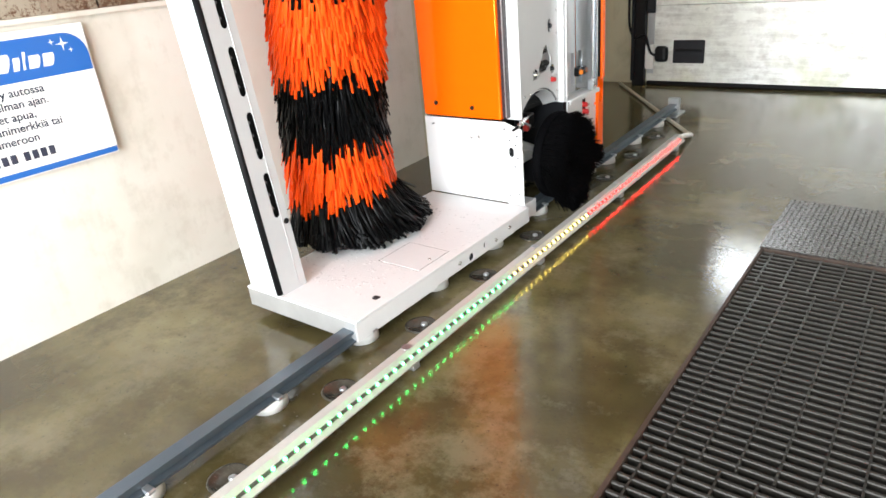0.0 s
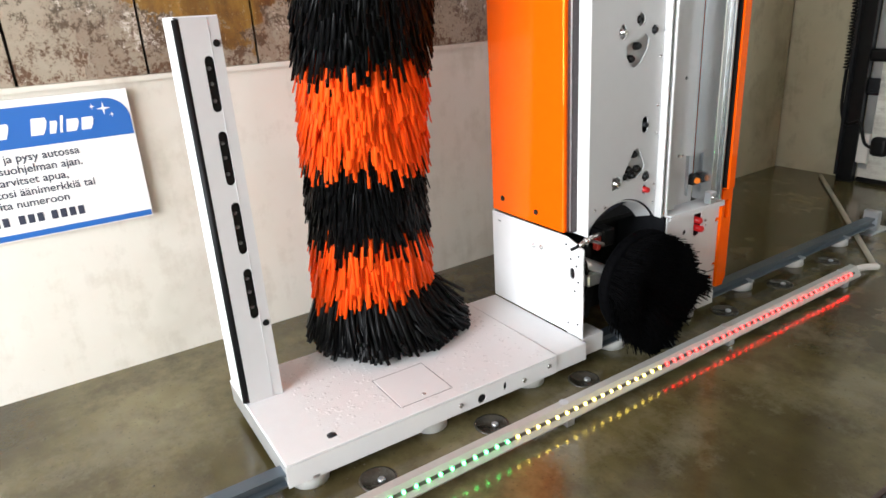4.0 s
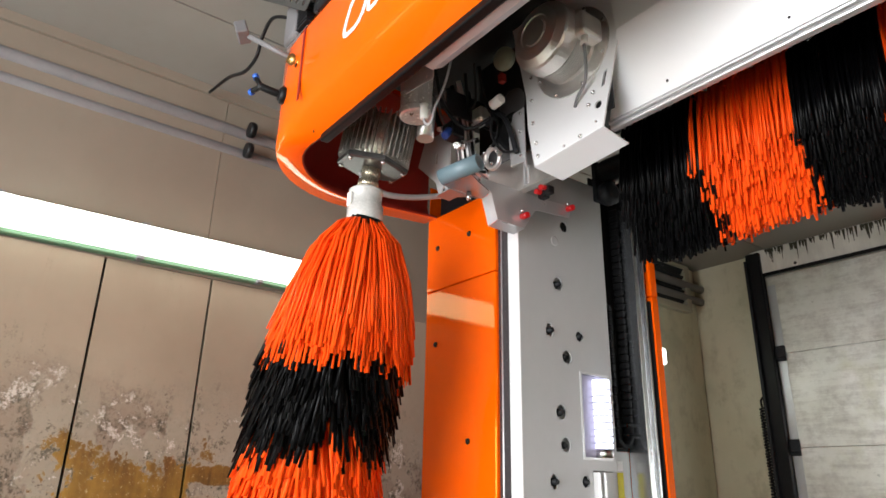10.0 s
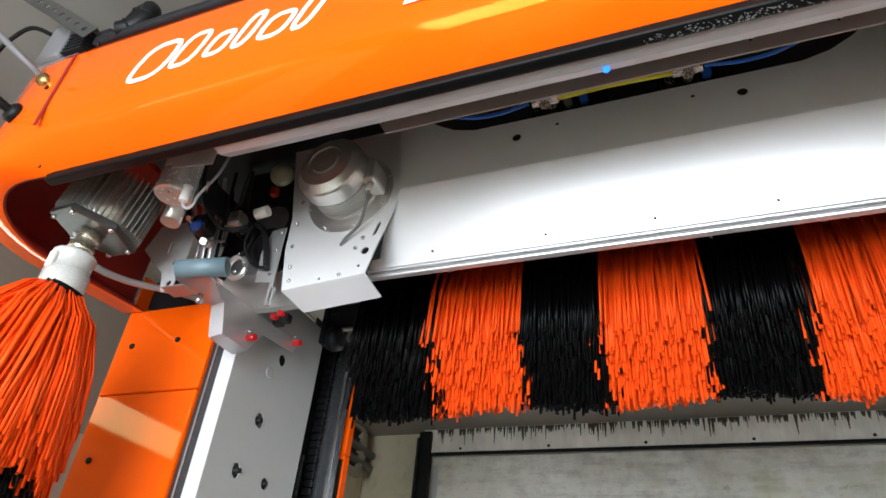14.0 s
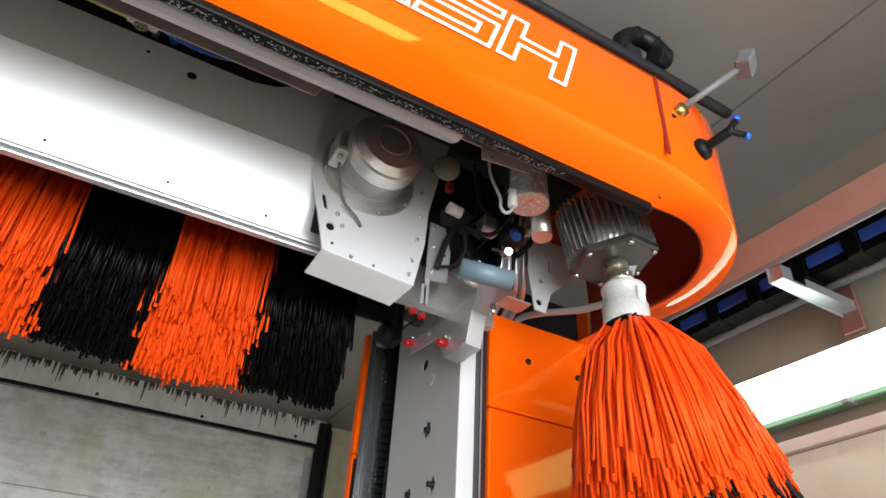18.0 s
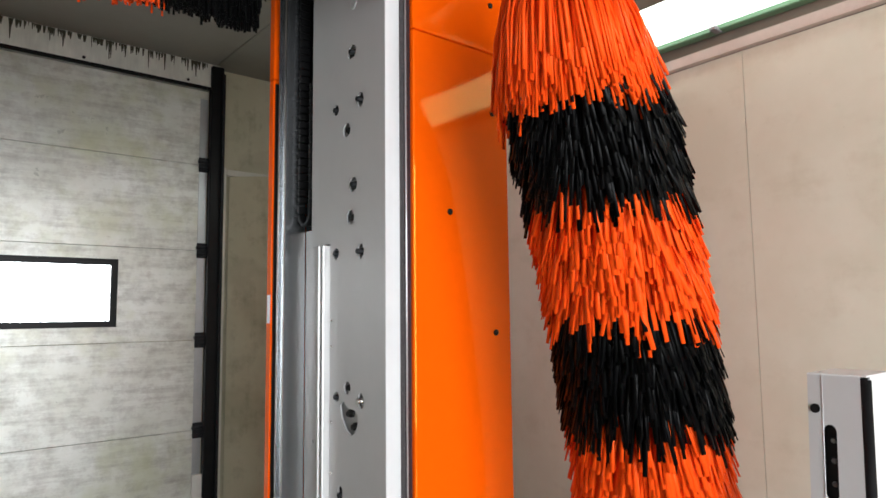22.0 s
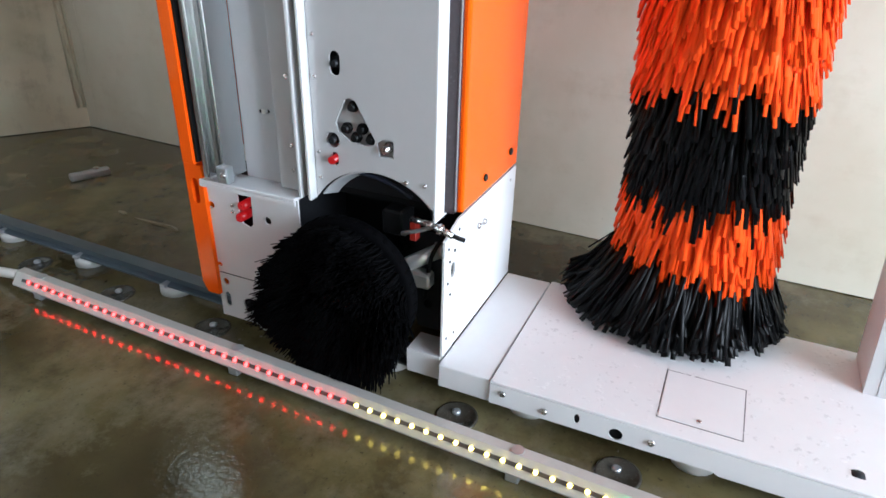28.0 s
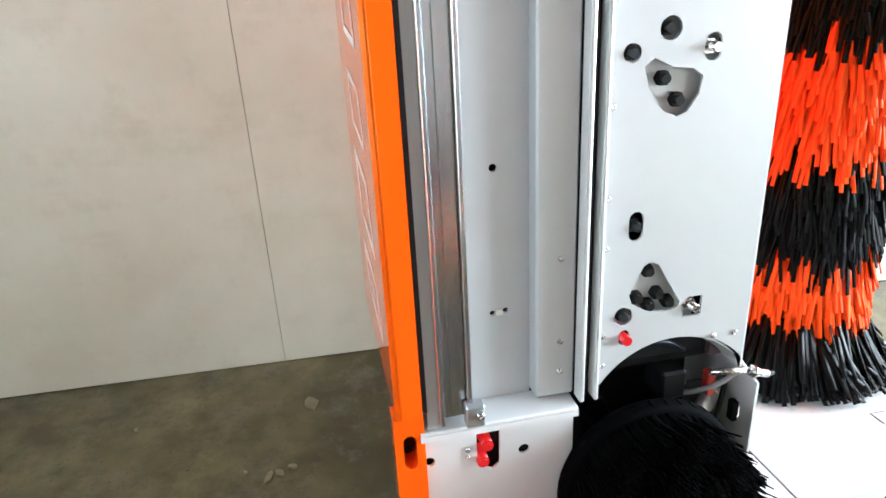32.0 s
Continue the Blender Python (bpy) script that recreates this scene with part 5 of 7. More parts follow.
    part("base_skirt", mbox(sx * 1.846, sx * 1.851, 1.793, 2.79, 0.042, 0.1115), WHITE, base)
    for y, z in ((2.643, 0.075), (2.378, 0.08), (2.755, 0.09)):
        bolt(base, at(1.2785, y, z), (-sx, 0, 0), 0.009, 0.006)
    part("hatch", mbox(sx * 1.333, sx * 1.53, 2.188, 2.378, 0.1207, 0.1222, bevel=0.0005), WHITE, base)
    bm = bmesh.new()
    for a in ((1.329, 1.534, 2.184, 2.1868), (1.329, 1.534, 2.3792, 2.382), (1.329, 1.3318, 2.1868, 2.3792), (1.5312, 1.534, 2.1868, 2.3792)):
        box(bm, sx * a[0], sx * a[1], a[2], a[3], 0.1195, 0.1209)
    part("hatch_gap", bm, FELT, base)
    bolt(base, at(1.353, 2.285, 0.1224), (0, 0, 1), 0.007, 0.003)
    part("rear_base", mbox(sx * 1.286, sx * 1.848, 2.796, 2.9435, 0.045, 0.1165, bevel=0.004, seg=2), WHITE, gantry)
    wet_drops(base, sx * 1.30, sx * 1.84, 1.93, 2.77, 0.1206, 700, 21 + sx, (sx * 1.85, 2.36, 0.2))
    for y in (1.95, 3.45):
        bm = lathe(bmesh.new(), ((0.018, -0.012), (0.022, -0.01), (0.022, 0.01), (0.018, 0.012)), Matrix.Translation(at(1.325 + 0.03 * (y - 1.7), y, 0.1035 if y < 2 else 0.104)) @ pose(0, 0, 0, 0, 90, 0), 18)
        part("wheel", bm, DARK_STEEL, gantry)

    # leaning sensor post
    def lean(x, y, z):
        k = (z - 0.12) / 1.2
        return Vector((sx * (x + 0.178 * k), y + 0.036 * k, z))
    hs = [slot(0.046, z, 0.028, 0.165, 5) for z in (1.126, 0.905, 0.688, 0.476)]
    pst = part("sensor_post", plate([(0, 0.1215), (0.112, 0.1215), (0.112, 1.318), (0, 1.318)], hs, 0.004, lambda u, v, w: lean(1.654 + w, 1.912 - u, v)), PLATE, gantry, "leaning white sensor post")
    bm = bmesh.new()
    for a in ((1.674, 1.72, 1.805, 1.90),):
        vs = [bm.verts.new(lean(x, y, z)) for z in (0.13, 1.31) for x, y in ((a[0], a[2]), (a[1], a[2]), (a[1], a[3]), (a[0], a[3]))]
        for q in ((0, 1, 2, 3), (7, 6, 5, 4), (0, 4, 5, 1), (1, 5, 6, 2), (2, 6, 7, 3), (3, 7, 4, 0)):
            bm.faces.new([vs[i] for i in q])
    part("post_inside", bm, BLACK, pst)
    for x0, x1, y0, y1, z0, z1 in ((1.677, 1.822, 1.787, 1.791, 0.1215, 1.318), (1.818, 1.822, 1.792, 1.912, 0.1215, 1.318), (1.659, 1.817, 1.908, 1.912, 0.1215, 1.318), (1.654, 1.822, 1.787, 1.912, 1.3185, 1.322)):
        bm = bmesh.new()
        vs = [bm.verts.new(lean(x, y, z)) for z in (z0, z1) for x, y in ((x0, y0), (x1, y0), (x1, y1), (x0, y1))]
        for q in ((0, 1, 2, 3), (7, 6, 5, 4), (0, 4, 5, 1), (1, 5, 6, 2), (2, 6, 7, 3), (3, 7, 4, 0)):
            bm.faces.new([vs[i] for i in q])
        part("post_side" if z0 < 1 else "post_cap", bm, WHITE, pst)
    part("rubber_edge", rod(bmesh.new(), lean(1.665, 1.793, 0.125), lean(1.665, 1.793, 1.312), 0.0125, 12), RUBBER, pst, "black rubber edge")
    part("fold_line", tube(bmesh.new(), [lean(1.6535, 1.880, 0.125), lean(1.6535, 1.880, 1.316)], 0.0012, 4), GREY_PLATE, pst)
    for z in (1.242, 0.372):
        bm = lathe(bmesh.new(), ((0.011, 0), (0.011, 0.003)), towards(lean(1.6535, 1.896, z), lean(1.5, 1.896, z))[0], 12)
        part("dot", bm, BLACK, pst)
    for zc in (1.126, 0.905, 0.688, 0.476):
        for dz in (-0.05, 0.0, 0.045):
            bm = lathe(bmesh.new(), ((0.007, 0), (0.005, 0.006)), towards(lean(1.673, 1.866, zc + dz), lean(1.5, 1.853, zc + dz))[0], 8)
            part("sensor_eye", bm, FELT, pst)

    # motor, collar and fittings over the side brush
    a0, a1 = at(1.534, 2.448, 2.607), at(1.489, 2.464, 2.84)
    m, hgt = towards(a0, a1)
    MOTOR = bpy.data.materials["motor_casting"] if "motor_casting" in bpy.data.materials else mat("motor_casting", (0.56, 0.55, 0.52), 0.30, 0.75, 0.15, 14, 0.1, 160)
    mot = part("brush_motor", lathe(bmesh.new(), ((0.092, 0.124), (0.098, 0.13), (0.098, 0.27), (0.07, 0.29)), m, 20), MOTOR, gantry, "ribbed aluminium brush motor")
    bm = lathe(bmesh.new(), ((0.118, 0.100), (0.128, 0.104), (0.128, 0.118), (0.118, 0.124)), m, 6, smooth=False)
    part("flange", bm, mat("worn_dark_cast", (0.075, 0.072, 0.07), 0.34, 0.5, 0.25, 20) if sx < 0 else bpy.data.materials["worn_dark_cast"], mot, "dark cast flange")
    fin = bpy.data.meshes.new("cooling_fin")
    b2 = mbox(0.092, 0.127, -0.0018, 0.0018, 0.126, 0.285)
    b2.to_mesh(fin)
    b2.free()
    for i in range(40):
        hang("cooling_fin", fin, MOTOR, mot).matrix_basis = m @ pose(0, 0, 0, 0, 0, 9 * i)
    for i in range(6):
        p = m @ Vector((0.112 * math.cos(i * 1.047), 0.112 * math.sin(i * 1.047), 0.100))
        bolt(mot, p, m.to_3x3() @ Vector((0, 0, -1)), 0.008, 0.008)
    cp = part("coupling", lathe(bmesh.new(), ((0.026, -0.01), (0.026, 0.03), (0.037, 0.033), (0.037, 0.052), (0.028, 0.055), (0.034, 0.075), (0.034, 0.10)), m, 18), bpy.data.materials["brassy_steel"] if "brassy_steel" in bpy.data.materials else mat("brassy_steel", (0.56, 0.50, 0.38), 0.28, 0.9, 0.12, 20), gantry, "brassy steel coupling")
    bolt(cp, m @ Vector((0.036, 0, 0.043)), m.to_3x3() @ Vector((1, 0, 0)), 0.006, 0.012)
    bm = lathe(bmesh.new(), ((0.045, 0), (0.052, 0.003), (0.054, 0.010), (0.054, 0.022), (0.051, 0.026), (0.051, 0.20), (0.04, 0.21)), Matrix.Translation(at(1.198, 2.42, 2.752)), 24, smooth=False)
    cap = part("capacitor", bm, bpy.data.materials["canister_steel"] if "canister_steel" in bpy.data.materials else mat("canister_steel", (0.66, 0.65, 0.62), 0.26, 0.5, 0.06, 10, rv=0.3), gantry, "silver metal canister")
    part("screw", lathe(bmesh.new(), ((0.007, -0.004), (0.007, 0.001)), Matrix.Translation(at(1.185, 2.395, 2.752)), 8), CHROME, cap)
    part("plug", lathe(bmesh.new(), ((0.008, -0.03), (0.013, -0.028), (0.013, 0.0), (0.010, 0.012), (0.014, 0.02)), Matrix.Translation(at(1.137, 2.408, 2.745)), 10), PLASTIC_WHITE, cap)
    part("lead", tube(bmesh.new(), [at(1.137, 2.408, 2.718), at(1.132, 2.41, 2.70), at(1.118, 2.415, 2.692), at(1.108, 2.42, 2.71), at(1.112, 2.43, 2.75), at(1.10, 2.46, 2.85), at(1.12, 2.5, 2.98)], 0.0042), bpy.data.materials["pale_lead"] if "pale_lead" in bpy.data.materials else mat("pale_lead", (0.42, 0.42, 0.43), 0.5), cap)
    # grey pipe stub on the sensor arm
    bm = bmesh.new()
    mm, hh = towards(at(1.235, 2.555, 2.60), at(1.10, 2.60, 2.617))
    lathe(bm, ((0.022, 0.0), (0.028, 0.0), (0.028, hh), (0.022, hh), (0.022, 0.004)), mm, 18)
    part("pipe_stub", bm, PVC_GREY, gantry, "blue-grey plastic pipe stub")
    arm = part("sensor_arm", plate([(2.69, 2.655), (2.77, 2.615), (2.80, 2.52), (2.925, 2.518), (2.985, 2.605), (3.162, 2.622), (3.18, 2.672), (3.02, 2.660)], [circle(2.72, 2.647, 0.007, 8), circle(3.035, 2.643, 0.006, 8)], 0.003, lambda u, v, w: side(u, v, w, 1.24)), SILVER, gantry, "folded bare aluminium sensor arm")
    for nm, q4, mt in (("arm_end", ((1.2435, 2.772, 2.612), (1.292, 2.774, 2.606), (1.292, 2.802, 2.512), (1.2435, 2.803, 2.52)), WHITE), ("arm_tray", ((1.16, 2.60, 2.606), (1.275, 2.585, 2.596), (1.292, 2.772, 2.606), (1.2435, 2.770, 2.613)), SILVER), ("arm_floor", ((1.2435, 2.804, 2.519), (1.292, 2.803, 2.511), (1.292, 2.925, 2.510), (1.2435, 2.925, 2.517)), SILVER)):
        bm = bmesh.new()
        bm.faces.new([bm.verts.new(at(*p)) for p in q4])
        bmesh.ops.solidify(bm, geom=list(bm.faces), thickness=0.003)
        part(nm, bm, mt, arm)
    for y, z in ((2.915, 2.560), (3.155, 2.655)):
        part("red_sensor", rod(bmesh.new(), at(1.239, y, z), at(1.208, y - 0.003, z - 0.003), 0.011, 10), RED, arm, "red sensor head")
        bolt(arm, at(1.2395, y - 0.004, z + 0.02), (-sx, 0, 0), 0.006, 0.01)
    bolt(arm, at(1.262, 2.69, 2.598), (0, 0, -1), 0.009, 0.03)
    part("clamp_plate", mbox(sx * 1.25, sx * 1.33, 2.60, 2.66, 2.578, 2.583, bevel=0.001), GALV, arm)
    for x, y, z in ((1.10, 2.90, 2.615), (1.14, 2.92, 2.618)):
        b = part("sensor_block", mbox(sx * (x - 0.016), sx * (x + 0.016), y - 0.01, y + 0.02, z - 0.02, z + 0.008, bevel=0.003), BLACK, gantry)
        part("red_sensor", rod(bmesh.new(), at(x, y - 0.011, z), at(x, y - 0.034, z - 0.004), 0.009, 10), RED, b)
    part("tab", mbox(sx * 1.095, sx * 1.11, 2.80, 2.806, 2.60, 2.70), SILVER, gantry)
    # motor mount plates of the top brush
    mp = part("mount_plate", plate([(0.69, 2.968), (0.775, 2.672), (1.06, 2.650), (1.085, 2.80), (1.09, 2.93), (1.125, 3.11), (1.15, 3.24), (0.722, 3.24)], [[(0.744, 2.855), (0.756, 2.852), (0.770, 2.805), (0.758, 2.808)], circle(0.786, 2.752, 0.013), circle(0.80, 2.70, 0.005, 8), circle(0.93, 2.672, 0.005, 8)], 0.006, lambda u, v, w: front(u, v, w, 2.802)), SATIN, gantry, "satin white motor mount plate")
    # black sheet in place of the shade behind the slot and hole
    part("slot_shade", mbox(sx * 0.735, sx * 0.81, 2.809, 2.813, 2.72, 2.87), BLACK, mp)
    bm = bmesh.new()
    vs = [bm.verts.new(at(*p)) for p in ((0.775, 2.8022, 2.669), (1.06, 2.8022, 2.647), (1.035, 2.905, 2.622), (0.765, 2.905, 2.644), (0.775, 2.808, 2.674), (1.06, 2.808, 2.652), (1.035, 2.908, 2.627), (0.765, 2.908, 2.649))]
    for q in ((0, 1, 2, 3), (4, 5, 6, 7), (0, 1, 5, 4), (1, 2, 6, 5), (2, 3, 7, 6), (3, 0, 4, 7)):
        bm.faces.new([vs[i] for i in q])
    part("mount_foot", bm, SATIN, mp)
    for x, z in ((1.062, 2.90), (1.058, 2.81), (1.046, 2.73), (0.80, 2.80), (0.82, 2.765), (1.04, 2.68), (0.86, 2.675), (1.06, 2.99), (1.09, 3.10)):
        bolt(mp, at(x, 2.8018, z), (0, -1, 0), 0.007, 0.006)
    eb = part("edge_bar", plate([(1.092, 2.68), (1.165, 2.69), (1.172, 2.80), (1.15, 2.885), (1.097, 2.89)], [], 0.004, lambda u, v, w: front(u, v, w, 2.795)), SILVER, mp, "bare metal bracket")
    for x, z in ((1.11, 2.87), (1.112, 2.80), (1.112, 2.71), (1.15, 2.78)):
        bolt(eb, at(x, 2.7945, z), (0, -1, 0), 0.006, 0.005)
    part("back_sheet", plate([(1.10, 2.90), (1.42, 2.86), (1.42, 3.24), (1.15, 3.24)], [circle(1.24, 2.99, 0.075, 18)], 0.004, lambda u, v, w: front(u, v, w, 2.872)), DARK_STEEL, gantry)
    ring = part("clamp_ring", tube(bmesh.new(), [at(1.262, 2.80, 2.762) + Vector((0.036 * math.cos(a), -0.006 * math.sin(a), 0.036 * math.sin(a))) for a in np.linspace(0, 6.1, 12)], 0.009, 8), CAST, gantry, "cast metal clamp ring")
    for i in range(5):
        a = 1.257 * i
        bolt(ring, at(1.262, 2.80, 2.762) + Vector((sx * -0.006 + 0.035 * math.cos(a), -0.018, 0.035 * math.sin(a))), (-0.35 * sx, -0.9, -0.2), 0.005, 0.01)
    part("conduit_arch", tube(bmesh.new(), [at(1.12, 2.78, 2.72), at(1.15, 2.77, 2.84), at(1.20, 2.77, 2.90), at(1.27, 2.78, 2.89)], 0.010, 8), DARK_STEEL, gantry)
    mm, _ = towards(at(0.876, 2.801, 2.985), at(0.876, 2.0, 2.985))
    tm = part("top_motor", lathe(bmesh.new(), ((0.152, 0), (0.152, 0.006), (0.136, 0.008), (0.126, 0.011), (0.108, 0.012), (0.106, 0.020)) + tuple((0.111 if i % 4 in (1, 2) else 0.097, 0.024 + 0.0080 * (i // 4) + (0, 0.0004, 0.0036, 0.0040)[i % 4]) for i in range(32)) + ((0.112, 0.090), (0.115, 0.094), (0.113, 0.140), (0.109, 0.148), (0.088, 0.166), (0.058, 0.172), (0.056, 0.167), (0.045, 0.167), (0.043, 0.172), (0.002, 0.173)), mm, 48, smooth=False), CAST, gantry, "round cast aluminium motor")
    for i in range(8):
        p = mm @ Vector((0.144 * math.cos(i * 0.785 + 0.3), 0.144 * math.sin(i * 0.785 + 0.3), 0.0065))
        bolt(tm, p, (0, -1, 0), 0.006, 0.006)
    part("terminal_box", mbox(sx * 0.735, sx * 0.785, 2.69, 2.785, 2.94, 3.02, bevel=0.012, seg=2), CAST, tm)
    part("gland", rod(bmesh.new(), at(0.755, 2.72, 2.941), at(0.755, 2.715, 2.91), 0.011, 10), PLASTIC_WHITE, tm)
    part("lead", tube(bmesh.new(), [at(0.755, 2.715, 2.91), at(0.765, 2.73, 2.87), at(0.80, 2.765, 2.825), at(0.85, 2.785, 2.80), at(0.875, 2.80, 2.785)], 0.005), PIPE_GREY, tm)
    part("pulley", lathe(bmesh.new(), ((0.012, -0.004), (0.04, 0), (0.042, 0.006), (0.036, 0.010), (0.042, 0.014), (0.04, 0.02), (0.012, 0.024)), towards(at(1.10, 2.72, 3.05), at(1.08, 2.6, 3.03))[0], 22), mat("cream_plastic", (0.30, 0.31, 0.23), 0.5) if sx < 0 else bpy.data.materials["cream_plastic"], gantry)
    part("roller", rod(bmesh.new(), at(1.105, 2.70, 2.89), at(1.15, 2.70, 2.885), 0.018, 12), PLASTIC_WHITE, gantry)
    part("red_bit", mbox(sx * 1.10, sx * 1.12, 2.70, 2.72, 2.96, 2.99), RED_IN, gantry)
    # belt wheel, cables and dark machinery behind
    part("belt_wheel", lathe(bmesh.new(), ((0.05, 0), (0.075, 0.002), (0.075, 0.03), (0.06, 0.032), (0.056, 0.02), (0.02, 0.02)), towards(at(1.16, 2.84, 2.83), at(1.10, 2.70, 2.80))[0], 22), RUBBER, gantry)
    part("frame_back", mbox(sx * 1.06, sx * 1.40, 2.90, 2.93, 2.80, 3.09), PIPE_GREY, gantry)
    part("frame_foot", mbox(sx * 1.06, sx * 1.40, 2.90, 2.93, 2.655, 2.798), CAST, gantry)
    part("frame_rib", mbox(sx * 1.30, sx * 1.306, 2.62, 2.90, 2.90, 3.0), DARK_STEEL, gantry)
    part("gusset", plate([(1.62, 2.84), (1.58, 2.93), (1.42, 2.93), (1.415, 2.79), (1.435, 2.655), (1.475, 2.655), (1.50, 2.73)], [circle(1.452, 2.685, 0.011), circle(1.462, 2.765, 0.009), slot(1.50, 2.83, 0.014, 0.05, 4)], 0.005, lambda u, v, w: front(u, v, w, 2.725)), PLATE, gantry, "pale grey gusset plate with holes")
    for i in range(7):
        d = 0.0165 * i
        part("cable", tube(bmesh.new(), [at(1.34 + d * 0.8, 2.70 + 0.012 * (i % 3), 3.08), at(1.345 + d * 0.8, 2.76, 2.92), at(1.36 + d * 0.9, 2.80, 2.80), at(1.40 + d, 2.88, 2.785), at(1.415 + d, 2.965, 2.758), at(1.42 + d, 2.995, 2.72)], 0.0085), (SILVER, PIPE_GREY, SILVER, RUBBER)[i % 4], gantry)
    part("hose", tube(bmesh.new(), [at(1.58, 2.45, 2.72), at(1.63, 2.56, 2.69), at(1.61, 2.70, 2.70), at(1.57, 2.86, 2.745), at(1.55, 2.965, 2.765), at(1.54, 2.995, 2.73)], 0.012), bpy.data.materials["pale_lead"], gantry)
    part("hose", tube(bmesh.new(), [at(1.25, 2.66, 3.05), at(1.30, 2.72, 2.93), at(1.33, 2.76, 2.83), at(1.32, 2.77, 2.74), at(1.27, 2.77, 2.70)], 0.006), RUBBER, gantry)
    part("hose", tube(bmesh.new(), [at(1.22, 2.50, 3.02), at(1.27, 2.58, 2.90), at(1.24, 2.66, 2.82), at(1.16, 2.70, 2.84)], 0.007), RUBBER, gantry)
    part("valve_block", mbox(sx * 1.27, sx * 1.33, 2.62, 2.68, 2.80, 2.86, bevel=0.006), BLACK, gantry)
    part("blue_plug", rod(bmesh.new(), at(1.285, 2.62, 2.82), at(1.285, 2.60, 2.79), 0.014, 10), TRACK_BLUE, gantry)
    part("silver_cylinder", rod(bmesh.new(), at(1.345, 2.56, 2.79), at(1.345, 2.57, 2.95), 0.03, 16), CAST, gantry)
    part("inner_baffle", mbox(sx * 0.95, sx * 1.20, 2.36, 2.364, 2.82, 2.93), PLATE, gantry)
    for pts, r, mt in (([(1.13, 2.60, 3.00), (1.19, 2.66, 2.92), (1.26, 2.70, 2.93), (1.30, 2.72, 3.02)], 0.005, RUBBER), ([(1.20, 2.68, 3.06), (1.23, 2.74, 2.95), (1.20, 2.77, 2.86), (1.24, 2.78, 2.79)], 0.007, RUBBER),
                       ([(1.34, 2.60, 2.98), (1.37, 2.66, 2.90), (1.35, 2.72, 2.84), (1.29, 2.74, 2.83)], 0.005, PIPE_GREY), ([(1.15, 2.70, 2.84), (1.19, 2.73, 2.80), (1.17, 2.76, 2.74), (1.12, 2.77, 2.72)], 0.005, RUBBER),
                       ([(1.40, 2.62, 3.02), (1.42, 2.68, 2.92), (1.40, 2.76, 2.86), (1.34, 2.80, 2.87)], 0.010, RUBBER)):
        part("hose", tube(bmesh.new(), [at(*p) for p in pts], r), mt, gantry)
    for x, y, z, rr in ((1.31, 2.70, 2.80, 0.018), (1.36, 2.66, 2.87, 0.014), (1.24, 2.72, 2.70, 0.012)):
        part("fitting", lathe(bmesh.new(), ((rr, 0), (rr, 0.02), (rr * 0.7, 0.024), (rr * 0.7, 0.045)), towards(at(x, y, z), at(x - 0.02, y - 0.06, z - 0.03))[0], 8, smooth=False), CHROME, gantry)
    part("sheet_tab", plate([(1.00, 2.78), (1.145, 2.80), (1.165, 2.93), (1.00, 2.93)], [circle(1.03, 2.80, 0.005, 8)], 0.003, lambda u, v, w: front(u, v - 0.02, w, 2.34)), PLATE, gantry, "pale grey sheet tab")
    part("hanger_strap", mbox(sx * 1.085, sx * 1.10, 2.80, 2.803, 2.60, 2.665), SILVER, gantry)
    part("valve_body", mbox(sx * 1.255, sx * 1.32, 2.735, 2.79, 2.90, 2.955, bevel=0.006), CAST, gantry)
    # top brush end bearing
    part("bearing", lathe(bmesh.new(), ((0.03, 0), (0.05, 0.005), (0.05, 0.04), (0.03, 0.05)), towards(at(1.27, 3.42, 2.80), at(1.1, 3.42, 2.80))[0], 20), DARK_STEEL, gantry)
    part("bearing_arm", mbox(sx * 1.275, sx * 1.30, 3.38, 3.46, 2.77, 2.95, bevel=0.004), DARK_STEEL, gantry)

    # nozzle and sensor on the hood's end
    part("nozzle", tube(bmesh.new(), [at(1.515, 2.112, 2.863), at(1.523, 2.07, 2.868), at(1.537, 2.03, 2.88)], 0.013), BLACK, gantry, "black spray nozzle with blue tips")
    nz = part("nozzle_fork", tube(bmesh.new(), [at(1.552, 2.02, 2.912), at(1.537, 2.03, 2.88), at(1.575, 2.02, 2.877)], 0.009), BLACK, gantry)
    for p, q in (((1.552, 2.02, 2.912), (1.556, 2.017, 2.926)), ((1.575, 2.02, 2.877), (1.588, 2.018, 2.875))):
        part("blue_tip", rod(bmesh.new(), at(*p), at(*q), 0.011, 10), BLUE, nz)
    part("nozzle_base", lathe(bmesh.new(), ((0.030, 0), (0.030, 0.022), (0.02, 0.032)), towards(at(1.512, 2.118, 2.862), at(1.523, 2.06, 2.868))[0], 14), BLACK, gantry)
    rodp = part("sensor_rod", rod(bmesh.new(), at(1.44, 2.115, 2.955), at(1.545, 1.97, 3.055), 0.009, 10), PIPE_GREY, gantry)
    part("brass_nut", rod(bmesh.new(), at(1.445, 2.112, 2.957), at(1.462, 2.09, 2.973), 0.019, 6), BRASS, rodp)
    b2 = mbox(-0.028, 0.028, -0.02, 0.02, -0.03, 0.03, bevel=0.004)
    bmesh.ops.transform(b2, matrix=Matrix.Translation(at(1.56, 1.955, 3.07)) @ pose(0, 0, 0, 20, sx * 15, sx * 35), verts=b2.verts)
    part("sensor_head", b2, FELT, rodp, "grey ultrasonic sensor block")

